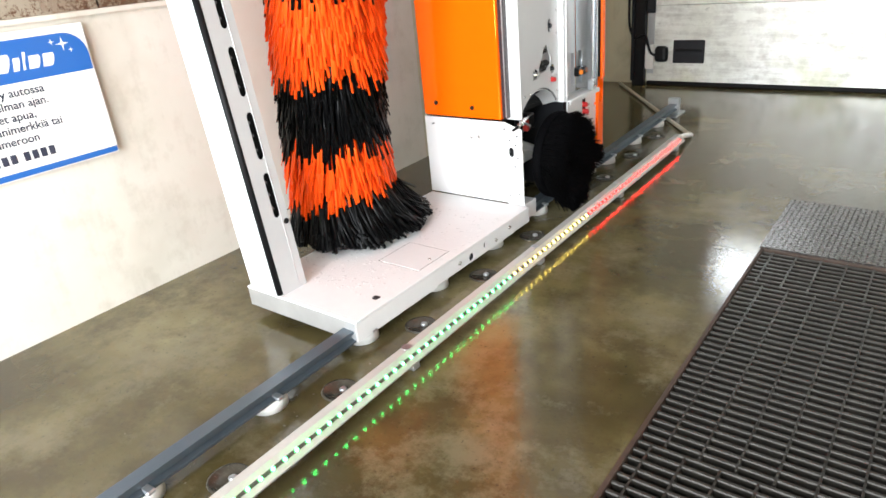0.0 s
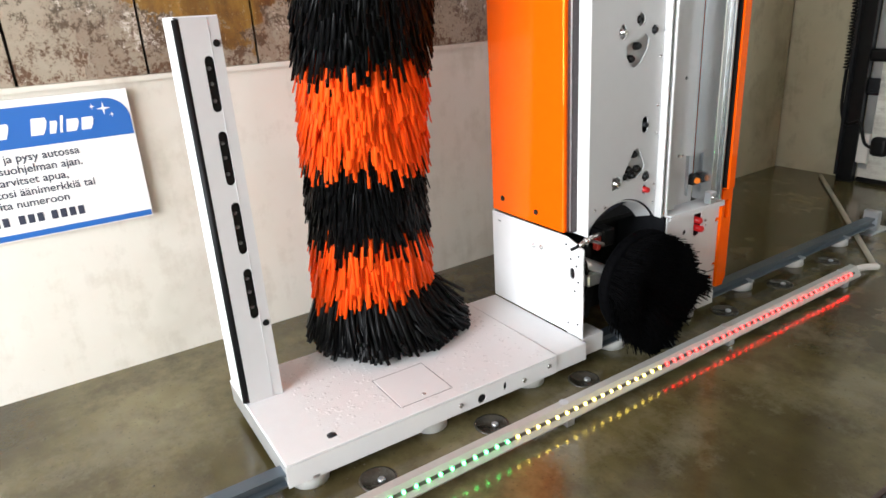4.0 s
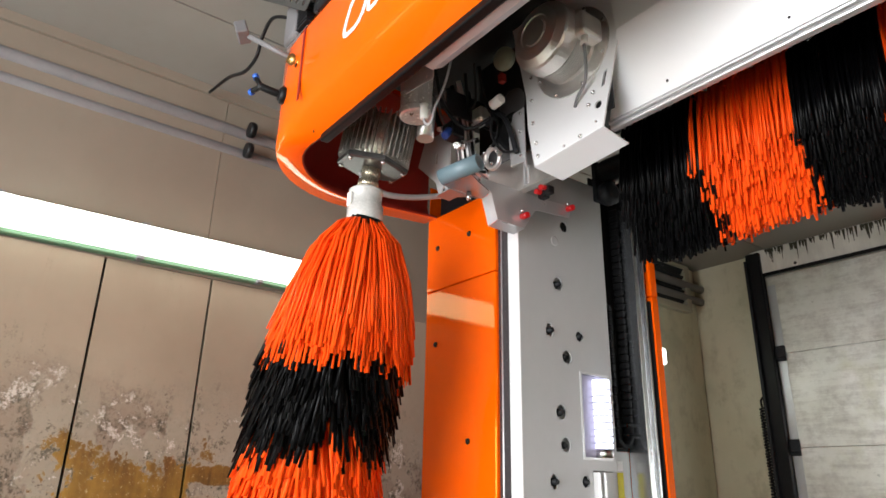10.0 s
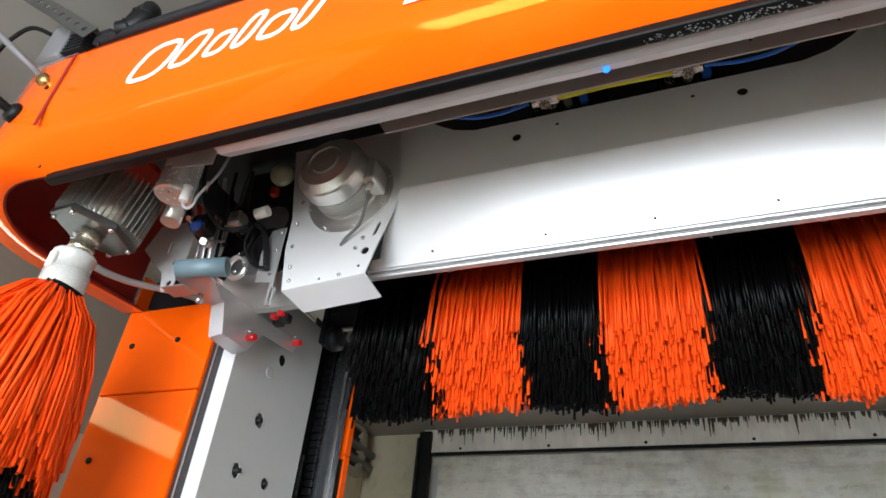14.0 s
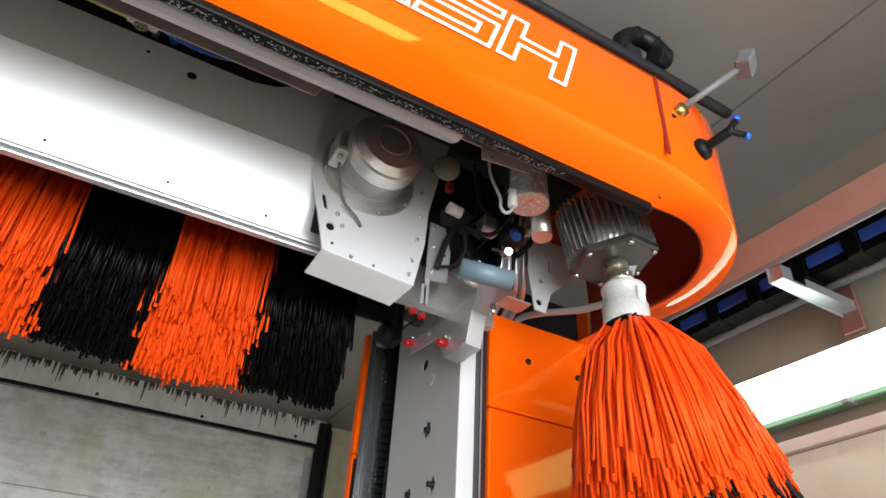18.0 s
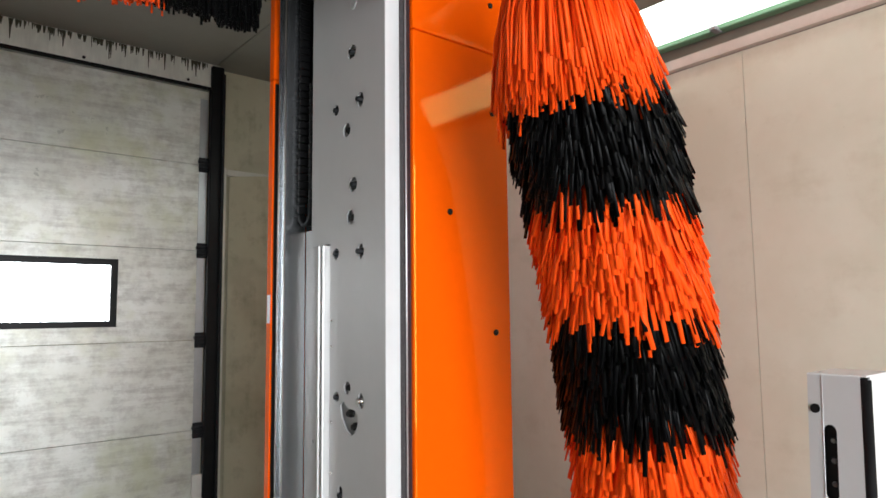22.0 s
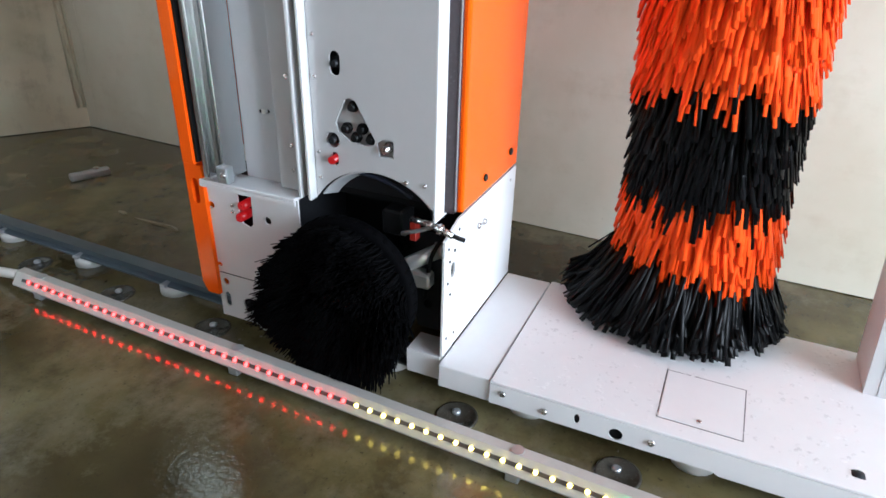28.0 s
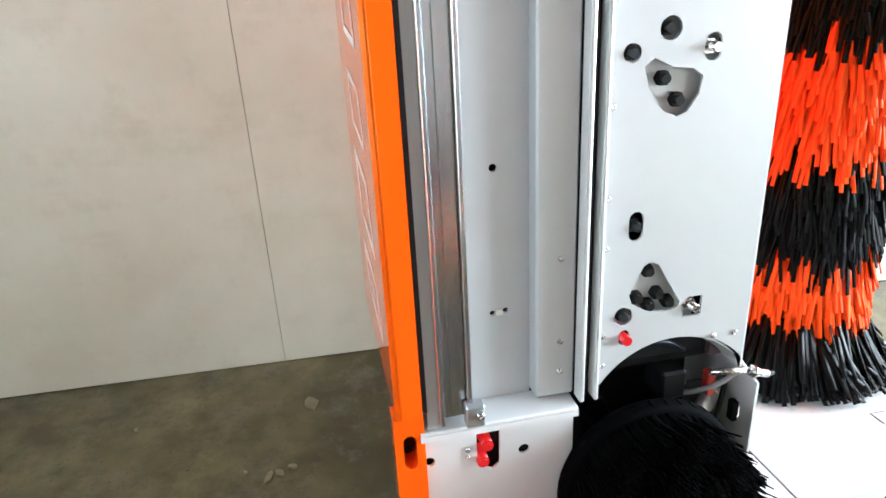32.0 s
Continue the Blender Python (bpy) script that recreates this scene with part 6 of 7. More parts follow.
# lamp in the left plate
lampbox = part("lamp_niche", mbox(-1.40, -1.3365, 3.286, 3.43, 1.766, 2.059), mat("niche_lilac", (0.42, 0.40, 0.52), 0.35, 0.3), gantry)
bmn = bmesh.new()
for a in ((3.278, 3.286, 1.757, 2.068), (3.43, 3.438, 1.757, 2.068), (3.286, 3.43, 1.757, 1.766), (3.286, 3.43, 2.059, 2.068)):
    box(bmn, -1.326, -1.3295, *a)
part("niche_rim", bmn, SILVER, lampbox)
part("lamp_tube", rod(bmesh.new(), (-1.322, 3.385, 1.80), (-1.322, 3.385, 2.045), 0.033, 20), SIGNAL, lampbox, "lit white signal tube")
part("lamp_foot", lathe(bmesh.new(), ((0.034, 0), (0.034, 0.03)), Matrix.Translation((-1.322, 3.385, 1.765)), 18), CHROME, lampbox)
for i in range(9):
    part("grid_ring", lathe(bmesh.new(), ((0.0335, 0), (0.0345, 0.002), (0.0335, 0.004)), Matrix.Translation((-1.322, 3.385, 1.815 + 0.024 * i)), 18), FELT, lampbox)
part("yellow_label", mbox(-1.3745, -1.3755, 3.515, 3.55, 1.61, 1.72), YELLOW, gantry)
part("white_label", mbox(-1.3745, -1.3755, 3.515, 3.55, 1.725, 1.76), LETTER, gantry)
snb = part("sensor_box", mbox(-1.335, -1.3755, 3.55, 3.585, 0.585, 0.625, bevel=0.004), BLACK, gantry)
part("orange_lens", rod(bmesh.new(), (-1.335, 3.565, 0.605), (-1.325, 3.562, 0.605), 0.012, 12), mat("orange_lens", (0.9, 0.25, 0.03), 0.2), snb)
part("sensor_pin", mbox(-1.36, -1.3755, 3.548, 3.556, 0.54, 0.70), GALV, snb)

# ---- hood ----


def hood_path(d):
    """The hood's plan, d inside its outer face, from the left column round to the right one."""
    r = 0.42 - d
    arc = [(1.445 + r * math.sin(a), 2.52 - r * math.cos(a)) for a in np.linspace(0, math.pi / 2, 13)]
    half = [(x, 2.1 + d) for x in (0.0, 0.35, 0.7, 1.05, 1.385)] + arc + [(1.865 - d, 2.72), (1.865 - d, 2.935)]
    return [(-x, y) for x, y in half[:0:-1]] + half


def hood_shell(profile, ends=None):
    """profile holds along the straight front, ends round the corners and back to the columns."""
    bm = bmesh.new()
    rows = []
    for (d0, z0), (d1, z1) in zip(profile, ends or profile):
        row = []
        for (x, y), (xe, ye) in zip(hood_path(d0), hood_path(d1)):
            k = min(1.0, max(0.0, (abs(x) - 1.385) / 0.20))
            k = 1.0 if y > 2.3 else k * k * (3 - 2 * k)
            z = z0 + (z1 - z0) * k
            if z < 2.76:
                z += 0.03 * max(0.0, y - 2.52) / 0.415
            row.append(bm.verts.new((x + (xe - x) * k, y + (ye - y) * k, z)))
        rows.append(row)
    for a, b in zip(rows, rows[1:]):
        for i in range(len(a) - 1):
            f = bm.faces.new((a[i], a[i + 1], b[i + 1], b[i]))
            f.smooth = True
    return bm


hood = part("hood", hood_shell([(0.30, 3.105), (0.05, 3.10), (0.015, 3.08), (0.0, 3.04), (0.0, 2.90), (0.0, 2.845), (0.012, 2.785), (0.018, 2.77), (0.03, 2.752), (0.09, 2.708), (0.105, 2.70)],
                               [(0.30, 3.105), (0.05, 3.10), (0.015, 3.08), (0.0, 3.04), (0.0, 2.90), (0.0, 2.845), (0.0, 2.785), (0.0, 2.75), (0.0005, 2.715), (0.006, 2.699), (0.09, 2.70)]), ORANGE, gantry, "glossy orange hood with rounded ends")
# lining's dark red holds the shade under the hood
part("hood_lining", hood_shell([(0.105, 2.6995), (0.115, 2.704), (0.05, 2.765), (0.03, 2.80), (0.03, 3.06), (0.30, 3.085)], [(0.09, 2.6995), (0.096, 2.704), (0.03, 2.765), (0.02, 2.80), (0.03, 3.06), (0.30, 3.085)]), RED_IN, gantry, "inside of the hood, darkened to red as in shade")
part("roof_sheet", mbox(-1.82, 1.82, 2.38, 3.72, 3.255, 3.262), DARK_STEEL, gantry)
part("roof_front", mbox(-1.82, 1.82, 2.372, 2.379, 3.09, 3.262), DARK_STEEL, gantry)
gk = mbox(-1.41, 1.41, 2.198, 2.228, 2.682, 2.7155, bevel=0.006, seg=2)
part("hood_gasket", gk, mat("wet_black_gasket", (0.005, 0.005, 0.005), 0.38, 0, 0.3, 20, 0.12, 160, spec=0.12), gantry, "wet black rubber gasket")
for sx in (-1, 1):
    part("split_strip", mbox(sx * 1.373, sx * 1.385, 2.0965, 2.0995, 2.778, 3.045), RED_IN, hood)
    bm = lathe(bmesh.new(), ((0.008, 0), (0.008, 0.003)), Matrix.Translation((sx * 1.415, 2.176, 2.716)) @ pose(0, 0, 0, 120, 0, 0), 10)
    part("screw", bm, BLACK, hood)
    bm = lathe(bmesh.new(), ((0.007, 0), (0.007, 0.003)), Matrix.Translation((sx * 1.425, 2.0995, 2.93)) @ pose(0, 0, 0, 90, 0, 0), 10)
    part("screw", bm, BLACK, hood)
LIP = mat("dull_grey_sheet", (0.46, 0.44, 0.44), 0.36, 0.3, 0.06, 4, 0.04, 300)
part("lip_sheet", sheet([(2.230, 2.692), (2.254, 2.692), (2.285, 2.712)], -0.885, 0.885, 0.004), LIP, gantry)
g = np.random.default_rng(61)
bm = bmesh.new()
for i in range(520):
    x, y = g.uniform(0.10, 1.15), g.uniform(2.204, 2.224)
    r, q = g.uniform(0.0006, 0.0016), g.uniform(1.0, 2.2)
    ring = [bm.verts.new((x + q * r * math.cos(a), y + r * math.sin(a), 2.6818)) for a in (0, 1.05, 2.1, 3.14, 4.19, 5.24)]
    low = bm.verts.new((x, y, 2.6818 - r * 0.7))
    for p, q2 in zip(ring, ring[1:] + ring[:1]):
        bm.faces.new((p, q2, low)).smooth = True
part("water_drop", bm, mat("water_beads", (0.30, 0.30, 0.31), 0.08, 0, 0.1, 40), gantry, "bright water beads under the gasket", "stuff")
bm = bmesh.new()
bmesh.ops.create_icosphere(bm, subdivisions=2, radius=0.0075, matrix=Matrix.Translation((0.024, 2.266, 2.690)))
part("blue_led", bm, mat("blue_glow", (0.02, 0.15, 1.0), 0.3, emit=3), gantry, "blue indicator light")
part("cable_tray", plate([(-0.53, 2.797), (0.585, 2.797), (0.60, 2.83), (0.61, 3.08), (-0.56, 3.08), (-0.55, 2.83)], [circle(x, 2.835, 0.006, 8) for x in (-0.42, -0.2, 0.3, 0.46)], 0.004, lambda u, v, w: Vector((u, 2.40 + w, v))), PLATE, gantry)
for x0, x1 in ((-0.275, -0.035), (0.062, 0.312)):
    n = 5
    for i in range(n):
        w = (x1 - x0) / n
        vb = part("valve_block", mbox(x0 + w * i + 0.002, x0 + w * (i + 1) - 0.002, 2.80, 2.87, 3.11, 3.235, bevel=0.005), BLACK, gantry)
        x = x0 + w * (i + 0.5)
        part("fitting", rod(bmesh.new(), (x, 2.80, 3.18), (x, 2.772, 3.17), 0.013, 10), (BLACK, CHROME, FELT, BLUE, BLACK)[i], vb)
    xc = -0.174 if x0 < 0 else 0.18
    t = part("tee_coupling", rod(bmesh.new(), (xc - 0.035, 2.58, 2.982), (xc + 0.035, 2.58, 2.982), 0.013, 10), CHROME, gantry)
    part("nut", rod(bmesh.new(), (xc, 2.58, 2.995), (xc, 2.575, 2.962), 0.017, 6), CHROME, t)
part("hose", tube(bmesh.new(), [(-0.14, 2.58, 2.985), (-0.08, 2.575, 2.982), (0.0, 2.57, 2.98), (0.08, 2.575, 2.982), (0.15, 2.58, 2.985)], 0.009), mat("yellow_hose", (0.62, 0.62, 0.03), 0.4), gantry)
for s in (-1, 1):
    part("hose", tube(bmesh.new(), [(s * 0.22, 2.58, 2.985), (s * 0.30, 2.575, 2.965), (s * 0.38, 2.57, 2.968), (s * 0.48, 2.58, 3.02)], 0.005), BLUE, gantry)
part("back_panel", mbox(-1.10, 1.10, 3.02, 3.05, 2.98, 3.25), DARK_STEEL, gantry)

# ---- cross beam ----
scoop = [(0.64, 3.225), (0.60, 3.19), (0.54, 3.155), (0.47, 3.137), (-0.45, 3.137), (-0.52, 3.155), (-0.58, 3.19), (-0.62, 3.225)]
bmo = plate([(-0.69, 2.961), (0.69, 2.961), (0.72, 3.25), (0.65, 3.25), *scoop, (-0.63, 3.25), (-0.72, 3.25)], [circle(s * 0.314, 3.074, 0.014) for s in (-1, 1)] + [circle(s * 0.19, 3.095, 0.007, 8) for s in (-1, 1)], 0.004, lambda u, v, w: Vector((u, 2.79 - (v - 2.961) * 0.06 + w, v)))
part("beam_upper", bmo, SATIN, gantry, "satin white beam sheet")
bm = bmesh.new()
for off in (0, 0.004):
    vs = [bm.verts.new(p) for p in ((-0.69, 2.7895 + off, 2.9605), (0.69, 2.7895 + off, 2.9605), (0.822, 2.90 + off, 2.745), (-0.822, 2.90 + off, 2.745))]
    bm.faces.new(vs)
bm.verts.ensure_lookup_table()
for i in range(4):
    bm.faces.new((bm.verts[i], bm.verts[(i + 1) % 4], bm.verts[4 + (i + 1) % 4], bm.verts[4 + i]))
beam = part("beam_lower", bm, SATIN, gantry, "satin white slanted beam sheet")
bm = box(bmesh.new(), -0.825, 0.825, 2.893, 2.912, 2.732, 2.7445, bevel=0.004, seg=2)
box(bm, -0.825, 0.825, 2.90, 2.925, 2.716, 2.7305, bevel=0.005, seg=2)
part("beam_lip", bm, SILVER, beam, "ribbed aluminium lip")
for x in (-0.6, -0.25, 0.05, 0.35, 0.62):
    bolt(beam, (x, 2.884, 2.772), (0, -0.9, -0.4), 0.004, 0.002, DARK_STEEL, "rivet")

# ---- lettering on the hood ----


def emblem(outline, stroke):
    """A bold white ring that follows a closed outline, leaning to the right."""
    n = len(outline)
    area = sum(a[0] * b[1] - b[0] * a[1] for a, b in zip(outline, outline[1:] + outline[:1]))
    g = stroke * (1 if area > 0 else -1)
    inner_pts = []
    for k in range(n):
        p, c, q = Vector(outline[k - 1]), Vector(outline[k]), Vector(outline[(k + 1) % n])
        n1, n2 = Vector((-(c - p).y, (c - p).x)).normalized(), Vector((-(q - c).y, (q - c).x)).normalized()
        b = n1 + n2
        inner_pts.append(tuple(c + b / max(0.5, b.length_squared / 2) * g))
    return part("emblem_shape", plate(outline, [inner_pts], 0.0015, lambda u, v, w: Vector((u, 2.0985 + w * 0.5, v))), LETTER, hood, "white outline emblem shape")


def leaning(x, z, w, h, n=14, power=0.7, lean=0.42):
    pts = []
    for i in range(n):
        a = 2 * math.pi * i / n
        u, v = math.cos(a), math.sin(a)
        u, v = math.copysign(abs(u) ** power, u), math.copysign(abs(v) ** power, v)
        pts.append((x + w / 2 * u + lean * h / 2 * v, z + h / 2 + h / 2 * v))
    return pts


emblem(leaning(-1.035, 2.832, 0.125, 0.135), 0.016)
emblem(leaning(-0.925, 2.845, 0.085, 0.120), 0.0145)
emblem(leaning(-0.835, 2.850, 0.070, 0.085), 0.0145)
emblem(leaning(-0.755, 2.852, 0.056, 0.120), 0.0145)
emblem(leaning(-0.675, 2.852, 0.085, 0.090), 0.0145)
emblem(leaning(-0.585, 2.852, 0.060, 0.145), 0.0145)
emblem(leaning(-0.505, 2.935, 0.095, 0.034, lean=0.8), 0.011)


def outlined_word(text, x0, z0, height, step):
    """Block capitals drawn as slanted outlines."""
    t = 0.24
    shapes = {
        "C": [[(0.9, 0), (0, 0), (0, 1), (0.9, 1), (0.9, 1 - t), (t, 1 - t), (t, t), (0.9, t)]],
        "A": [[(0, 0), (0.25, 1), (0.7, 1), (0.95, 0), (0.7, 0), (0.64, 0.24), (0.31, 0.24), (0.25, 0)]],
        "R": [[(0, 0), (0, 1), (0.85, 1), (0.9, 0.9), (0.9, 0.5), (0.72, 0.42), (0.92, 0), (0.64, 0), (0.47, 0.4), (t, 0.4), (t, 0)]],
        "W": [[(0.2, 0), (0, 1), (0.22, 1), (0.33, 0.4), (0.48, 0.85), (0.6, 0.85), (0.74, 0.4), (0.84, 1), (1.06, 1), (0.86, 0), (0.66, 0), (0.53, 0.45), (0.4, 0)]],
        "S": [[(0, 0), (0, t), (0.66, t), (0.66, 0.4), (0, 0.4), (0, 1), (0.9, 1), (0.9, 1 - t), (0.24, 1 - t), (0.24, 0.62), (0.9, 0.62), (0.9, 0)]],
        "H": [[(0, 0), (0, 1), (t, 1), (t, 0.62), (0.66, 0.62), (0.66, 1), (0.9, 1), (0.9, 0), (0.66, 0), (0.66, 0.38), (t, 0.38), (t, 0)]],
    }
    for i, ch in enumerate(text):
        for o in shapes[ch]:
            pts = [(x0 + i * step + u * step * 1.04 + v * height * 0.28, z0 + v * height) for u, v in o]
            area = sum(a[0] * b[1] - b[0] * a[1] for a, b in zip(pts, pts[1:] + pts[:1]))
            g = 0.0098 * (1 if area > 0 else -1)
            inner_pts = []
            n = len(pts)
            for k in range(n):
                p, c, q = Vector(pts[k - 1]), Vector(pts[k]), Vector(pts[(k + 1) % n])
                n1, n2 = Vector((-(c - p).y, (c - p).x)).normalized(), Vector((-(q - c).y, (q - c).x)).normalized()
                b = (n1 + n2)
                b = b / max(0.35, b.length_squared / 2)
                inner_pts.append(tuple(c + b * g))
            part("letter_" + ch.lower(), plate(pts, [inner_pts], 0.0015, lambda u, v, w: Vector((u, 2.0985 + w * 0.5, v))), LETTER, hood)


outlined_word("CARWASH", -0.35, 2.828, 0.16, 0.205)

# things on the hood's roof
drv = thing("roof_motor", (-1.45, 2.16, 3.10), "grey drive motor on a slotted bracket above the hood", "motor")
part("body", mbox(-1.60, -1.50, 2.11, 2.20, 3.105, 3.27, bevel=0.012, seg=2), PIPE_GREY, drv)
for i in range(6):
    part("fin", mbox(-1.498, -1.42, 2.115, 2.195, 3.115 + 0.015 * i, 3.122 + 0.015 * i), DARK_STEEL, drv)
bm = plate([(-0.17, -0.025), (0.17, -0.025), (0.17, 0.025), (-0.17, 0.025)], [circle(-0.14 + 0.04 * i, 0.0, 0.009, 8) for i in range(8)], 0.003, lambda u, v, w: Vector((u, w, v)))
box(bm, -0.17, 0.17, 0.0035, 0.035, 0.022, 0.025)
bmesh.ops.transform(bm, matrix=Matrix.Translation((-1.50, 2.055, 3.225)) @ pose(0, 0, 0, 0, 34, 16), verts=bm.verts)
part("bracket", bm, mat("dark_slotted_steel", (0.09, 0.09, 0.085), 0.45, 0.6), drv, "dark slotted steel bracket")
part("foot", mbox(-1.59, -1.43, 2.125, 2.195, 3.09, 3.1045), GALV, drv)
part("cable", tube(bmesh.new(), [(-1.598, 2.13, 3.24), (-1.70, 2.1, 3.29), (-1.79, 2.1, 3.26), (-1.83, 2.1, 3.19), (-1.95, 2.1, 3.19), (-2.15, 2.1, 3.27), (-2.41, 2.1, 3.33)], 0.007), BLACK, drv)
for sx in (-1, 1):
    xc, yc, zc = ((-1.275, 2.135, 3.19), (1.41, 2.13, 3.225))[sx > 0]
    h = thing("corrugated_hose", (sx * 1.2, 2.15, 3.10), "black corrugated hose lying on the hood", "hose", "roof hoses")
    pts = [(xc + 0.060 * math.cos(a), yc + 0.012 * a, zc + 0.060 * math.sin(a)) for a in np.linspace(-1.6, 4.6, 14)]
    coil = part("coil", tube(bmesh.new(), pts, 0.027, 12), BLACK, h)
    for i in range(5):
        p, q = Vector(pts[2 * i + 1]), Vector(pts[2 * i + 2])
        m = towards(p, q)[0]
        part("hose_rib", lathe(bmesh.new(), ((0.027, -0.004), (0.0305, -0.002), (0.0305, 0.002), (0.027, 0.004)), m, 12), RUBBER, coil)
    part("run", tube(bmesh.new(), [(sx * 0.2, 2.128, 3.112), (sx * 0.8, 2.124, 3.114), (sx * 1.3, 2.122, 3.116), (sx * (1.70 if sx > 0 else 1.34), 2.125, 3.112)], 0.016, 10), DARK_STEEL, h, "dark conduit along the hood's edge")
    part("hose_clamp", mbox(xc - 0.10, xc - 0.045, yc - 0.02, yc + 0.02, 3.108, 3.165, bevel=0.006), DARK_STEEL, h)

# ---- wheel brushes ----
for sx in (-1, 1):
    b = thing("wheel_brush", (sx * 1.25, 3.20, 0.12), "round black wheel brush on the gantry's column", "brush", "wheel brushes")
    c = Vector((sx * 1.283, 3.213, 0.288))
    m = towards(c, c + Vector((-sx, 0, 0)))[0]
    part("disc", lathe(bmesh.new(), ((0.05, -0.05), (0.165, -0.034), (0.196, -0.024), (0.202, -0.016), (0.202, 0.012), (0.190, 0.018), (0.02, 0.020)), m, 48), bpy.data.materials["brush_disc"] if "brush_disc" in bpy.data.materials else mat("brush_disc", (0.002, 0.002, 0.0024), 0.75, 0, 0.3, 12, 0.1, 150, spec=0.02), b, "black plastic disc")
    for i in range(40):
        a = i * 2 * math.pi / 40
        b2 = mbox(0.2015, 0.2035, -0.004, 0.004, -0.012, 0.010)
        bmesh.ops.transform(b2, matrix=m @ pose(0, 0, 0, 0, 0, math.degrees(a)), verts=b2.verts)
        part("rim_rib", b2, BR_WHEEL, b)
    part("axle", rod(bmesh.new(), c + Vector((sx * 0.05, 0, 0)), c + Vector((sx * 0.34, 0, 0)), 0.03, 12), DARK_STEEL, b)
    g = np.random.default_rng(40 + sx)
    # bristles stand in tufts that fall back and downwards from the disc
    n = 9600
    tuft = 31
    tr, ta = 0.168 * np.sqrt(g.uniform(0.03, 1, tuft)), g.uniform(0, 2 * np.pi, tuft)
    tr[:15], ta[:15] = 0.150, np.arange(15) * 2 * np.pi / 15 + g.normal(0, 0.06, 15)
    tl, tb = g.uniform(0.080, 0.112, tuft), g.uniform(0.5, 1.4, tuft)
    k = np.where(g.random(n) < 0.72, g.integers(0, tuft, n), -1)
    loose = k < 0
    r0, a0 = 0.182 * np.sqrt(g.uniform(0, 1, n)), g.uniform(0, 2 * np.pi, n)
    ys = np.where(loose, r0 * np.cos(a0), tr[k] * np.cos(ta[k]) + g.normal(0, 0.017, n))
    zs = np.where(loose, r0 * np.sin(a0), tr[k] * np.sin(ta[k]) + g.normal(0, 0.017, n))
    far = np.sqrt(ys ** 2 + zs ** 2)
    keep = np.minimum(1.0, 0.186 / np.maximum(far, 0.001))
    ys, zs = ys * keep, zs * keep
    ln = np.where(loose, g.uniform(0.055, 0.085, n), tl[k] * g.uniform(0.85, 1.08, n))
    bend = np.where(loose, 0.6, tb[k])
    low = np.clip(1.0 - (zs + 0.02) / 0.12, 0.0, 1.0)
    dy = 0.36 * ys * low * bend + g.normal(0, 0.008, n)
    dz = 0.012 - 0.030 * low * bend + 0.30 * np.minimum(zs, 0) + g.normal(0, 0.008, n)
    p = np.zeros((n, 4, 3))
    for i, f in enumerate((0, 0.35, 0.7, 1.0)):
        p[:, i, 0] = c.x - sx * (0.016 + ln * f)
        p[:, i, 1] = c.y + ys + dy * f ** 1.5
        p[:, i, 2] = c.z + zs + dz * f ** 1.5
    p[:, :, 2] = np.maximum(p[:, :, 2], 0.03)
    side_dir = np.stack([np.zeros(n), g.normal(0, 1, n), g.normal(0, 1, n)], 1)
    strands("bristles", p, g.uniform(0.003, 0.005, n), 0.002, side_dir, BR_WHEEL, b, tip=0.6)

# ---- brushes ----


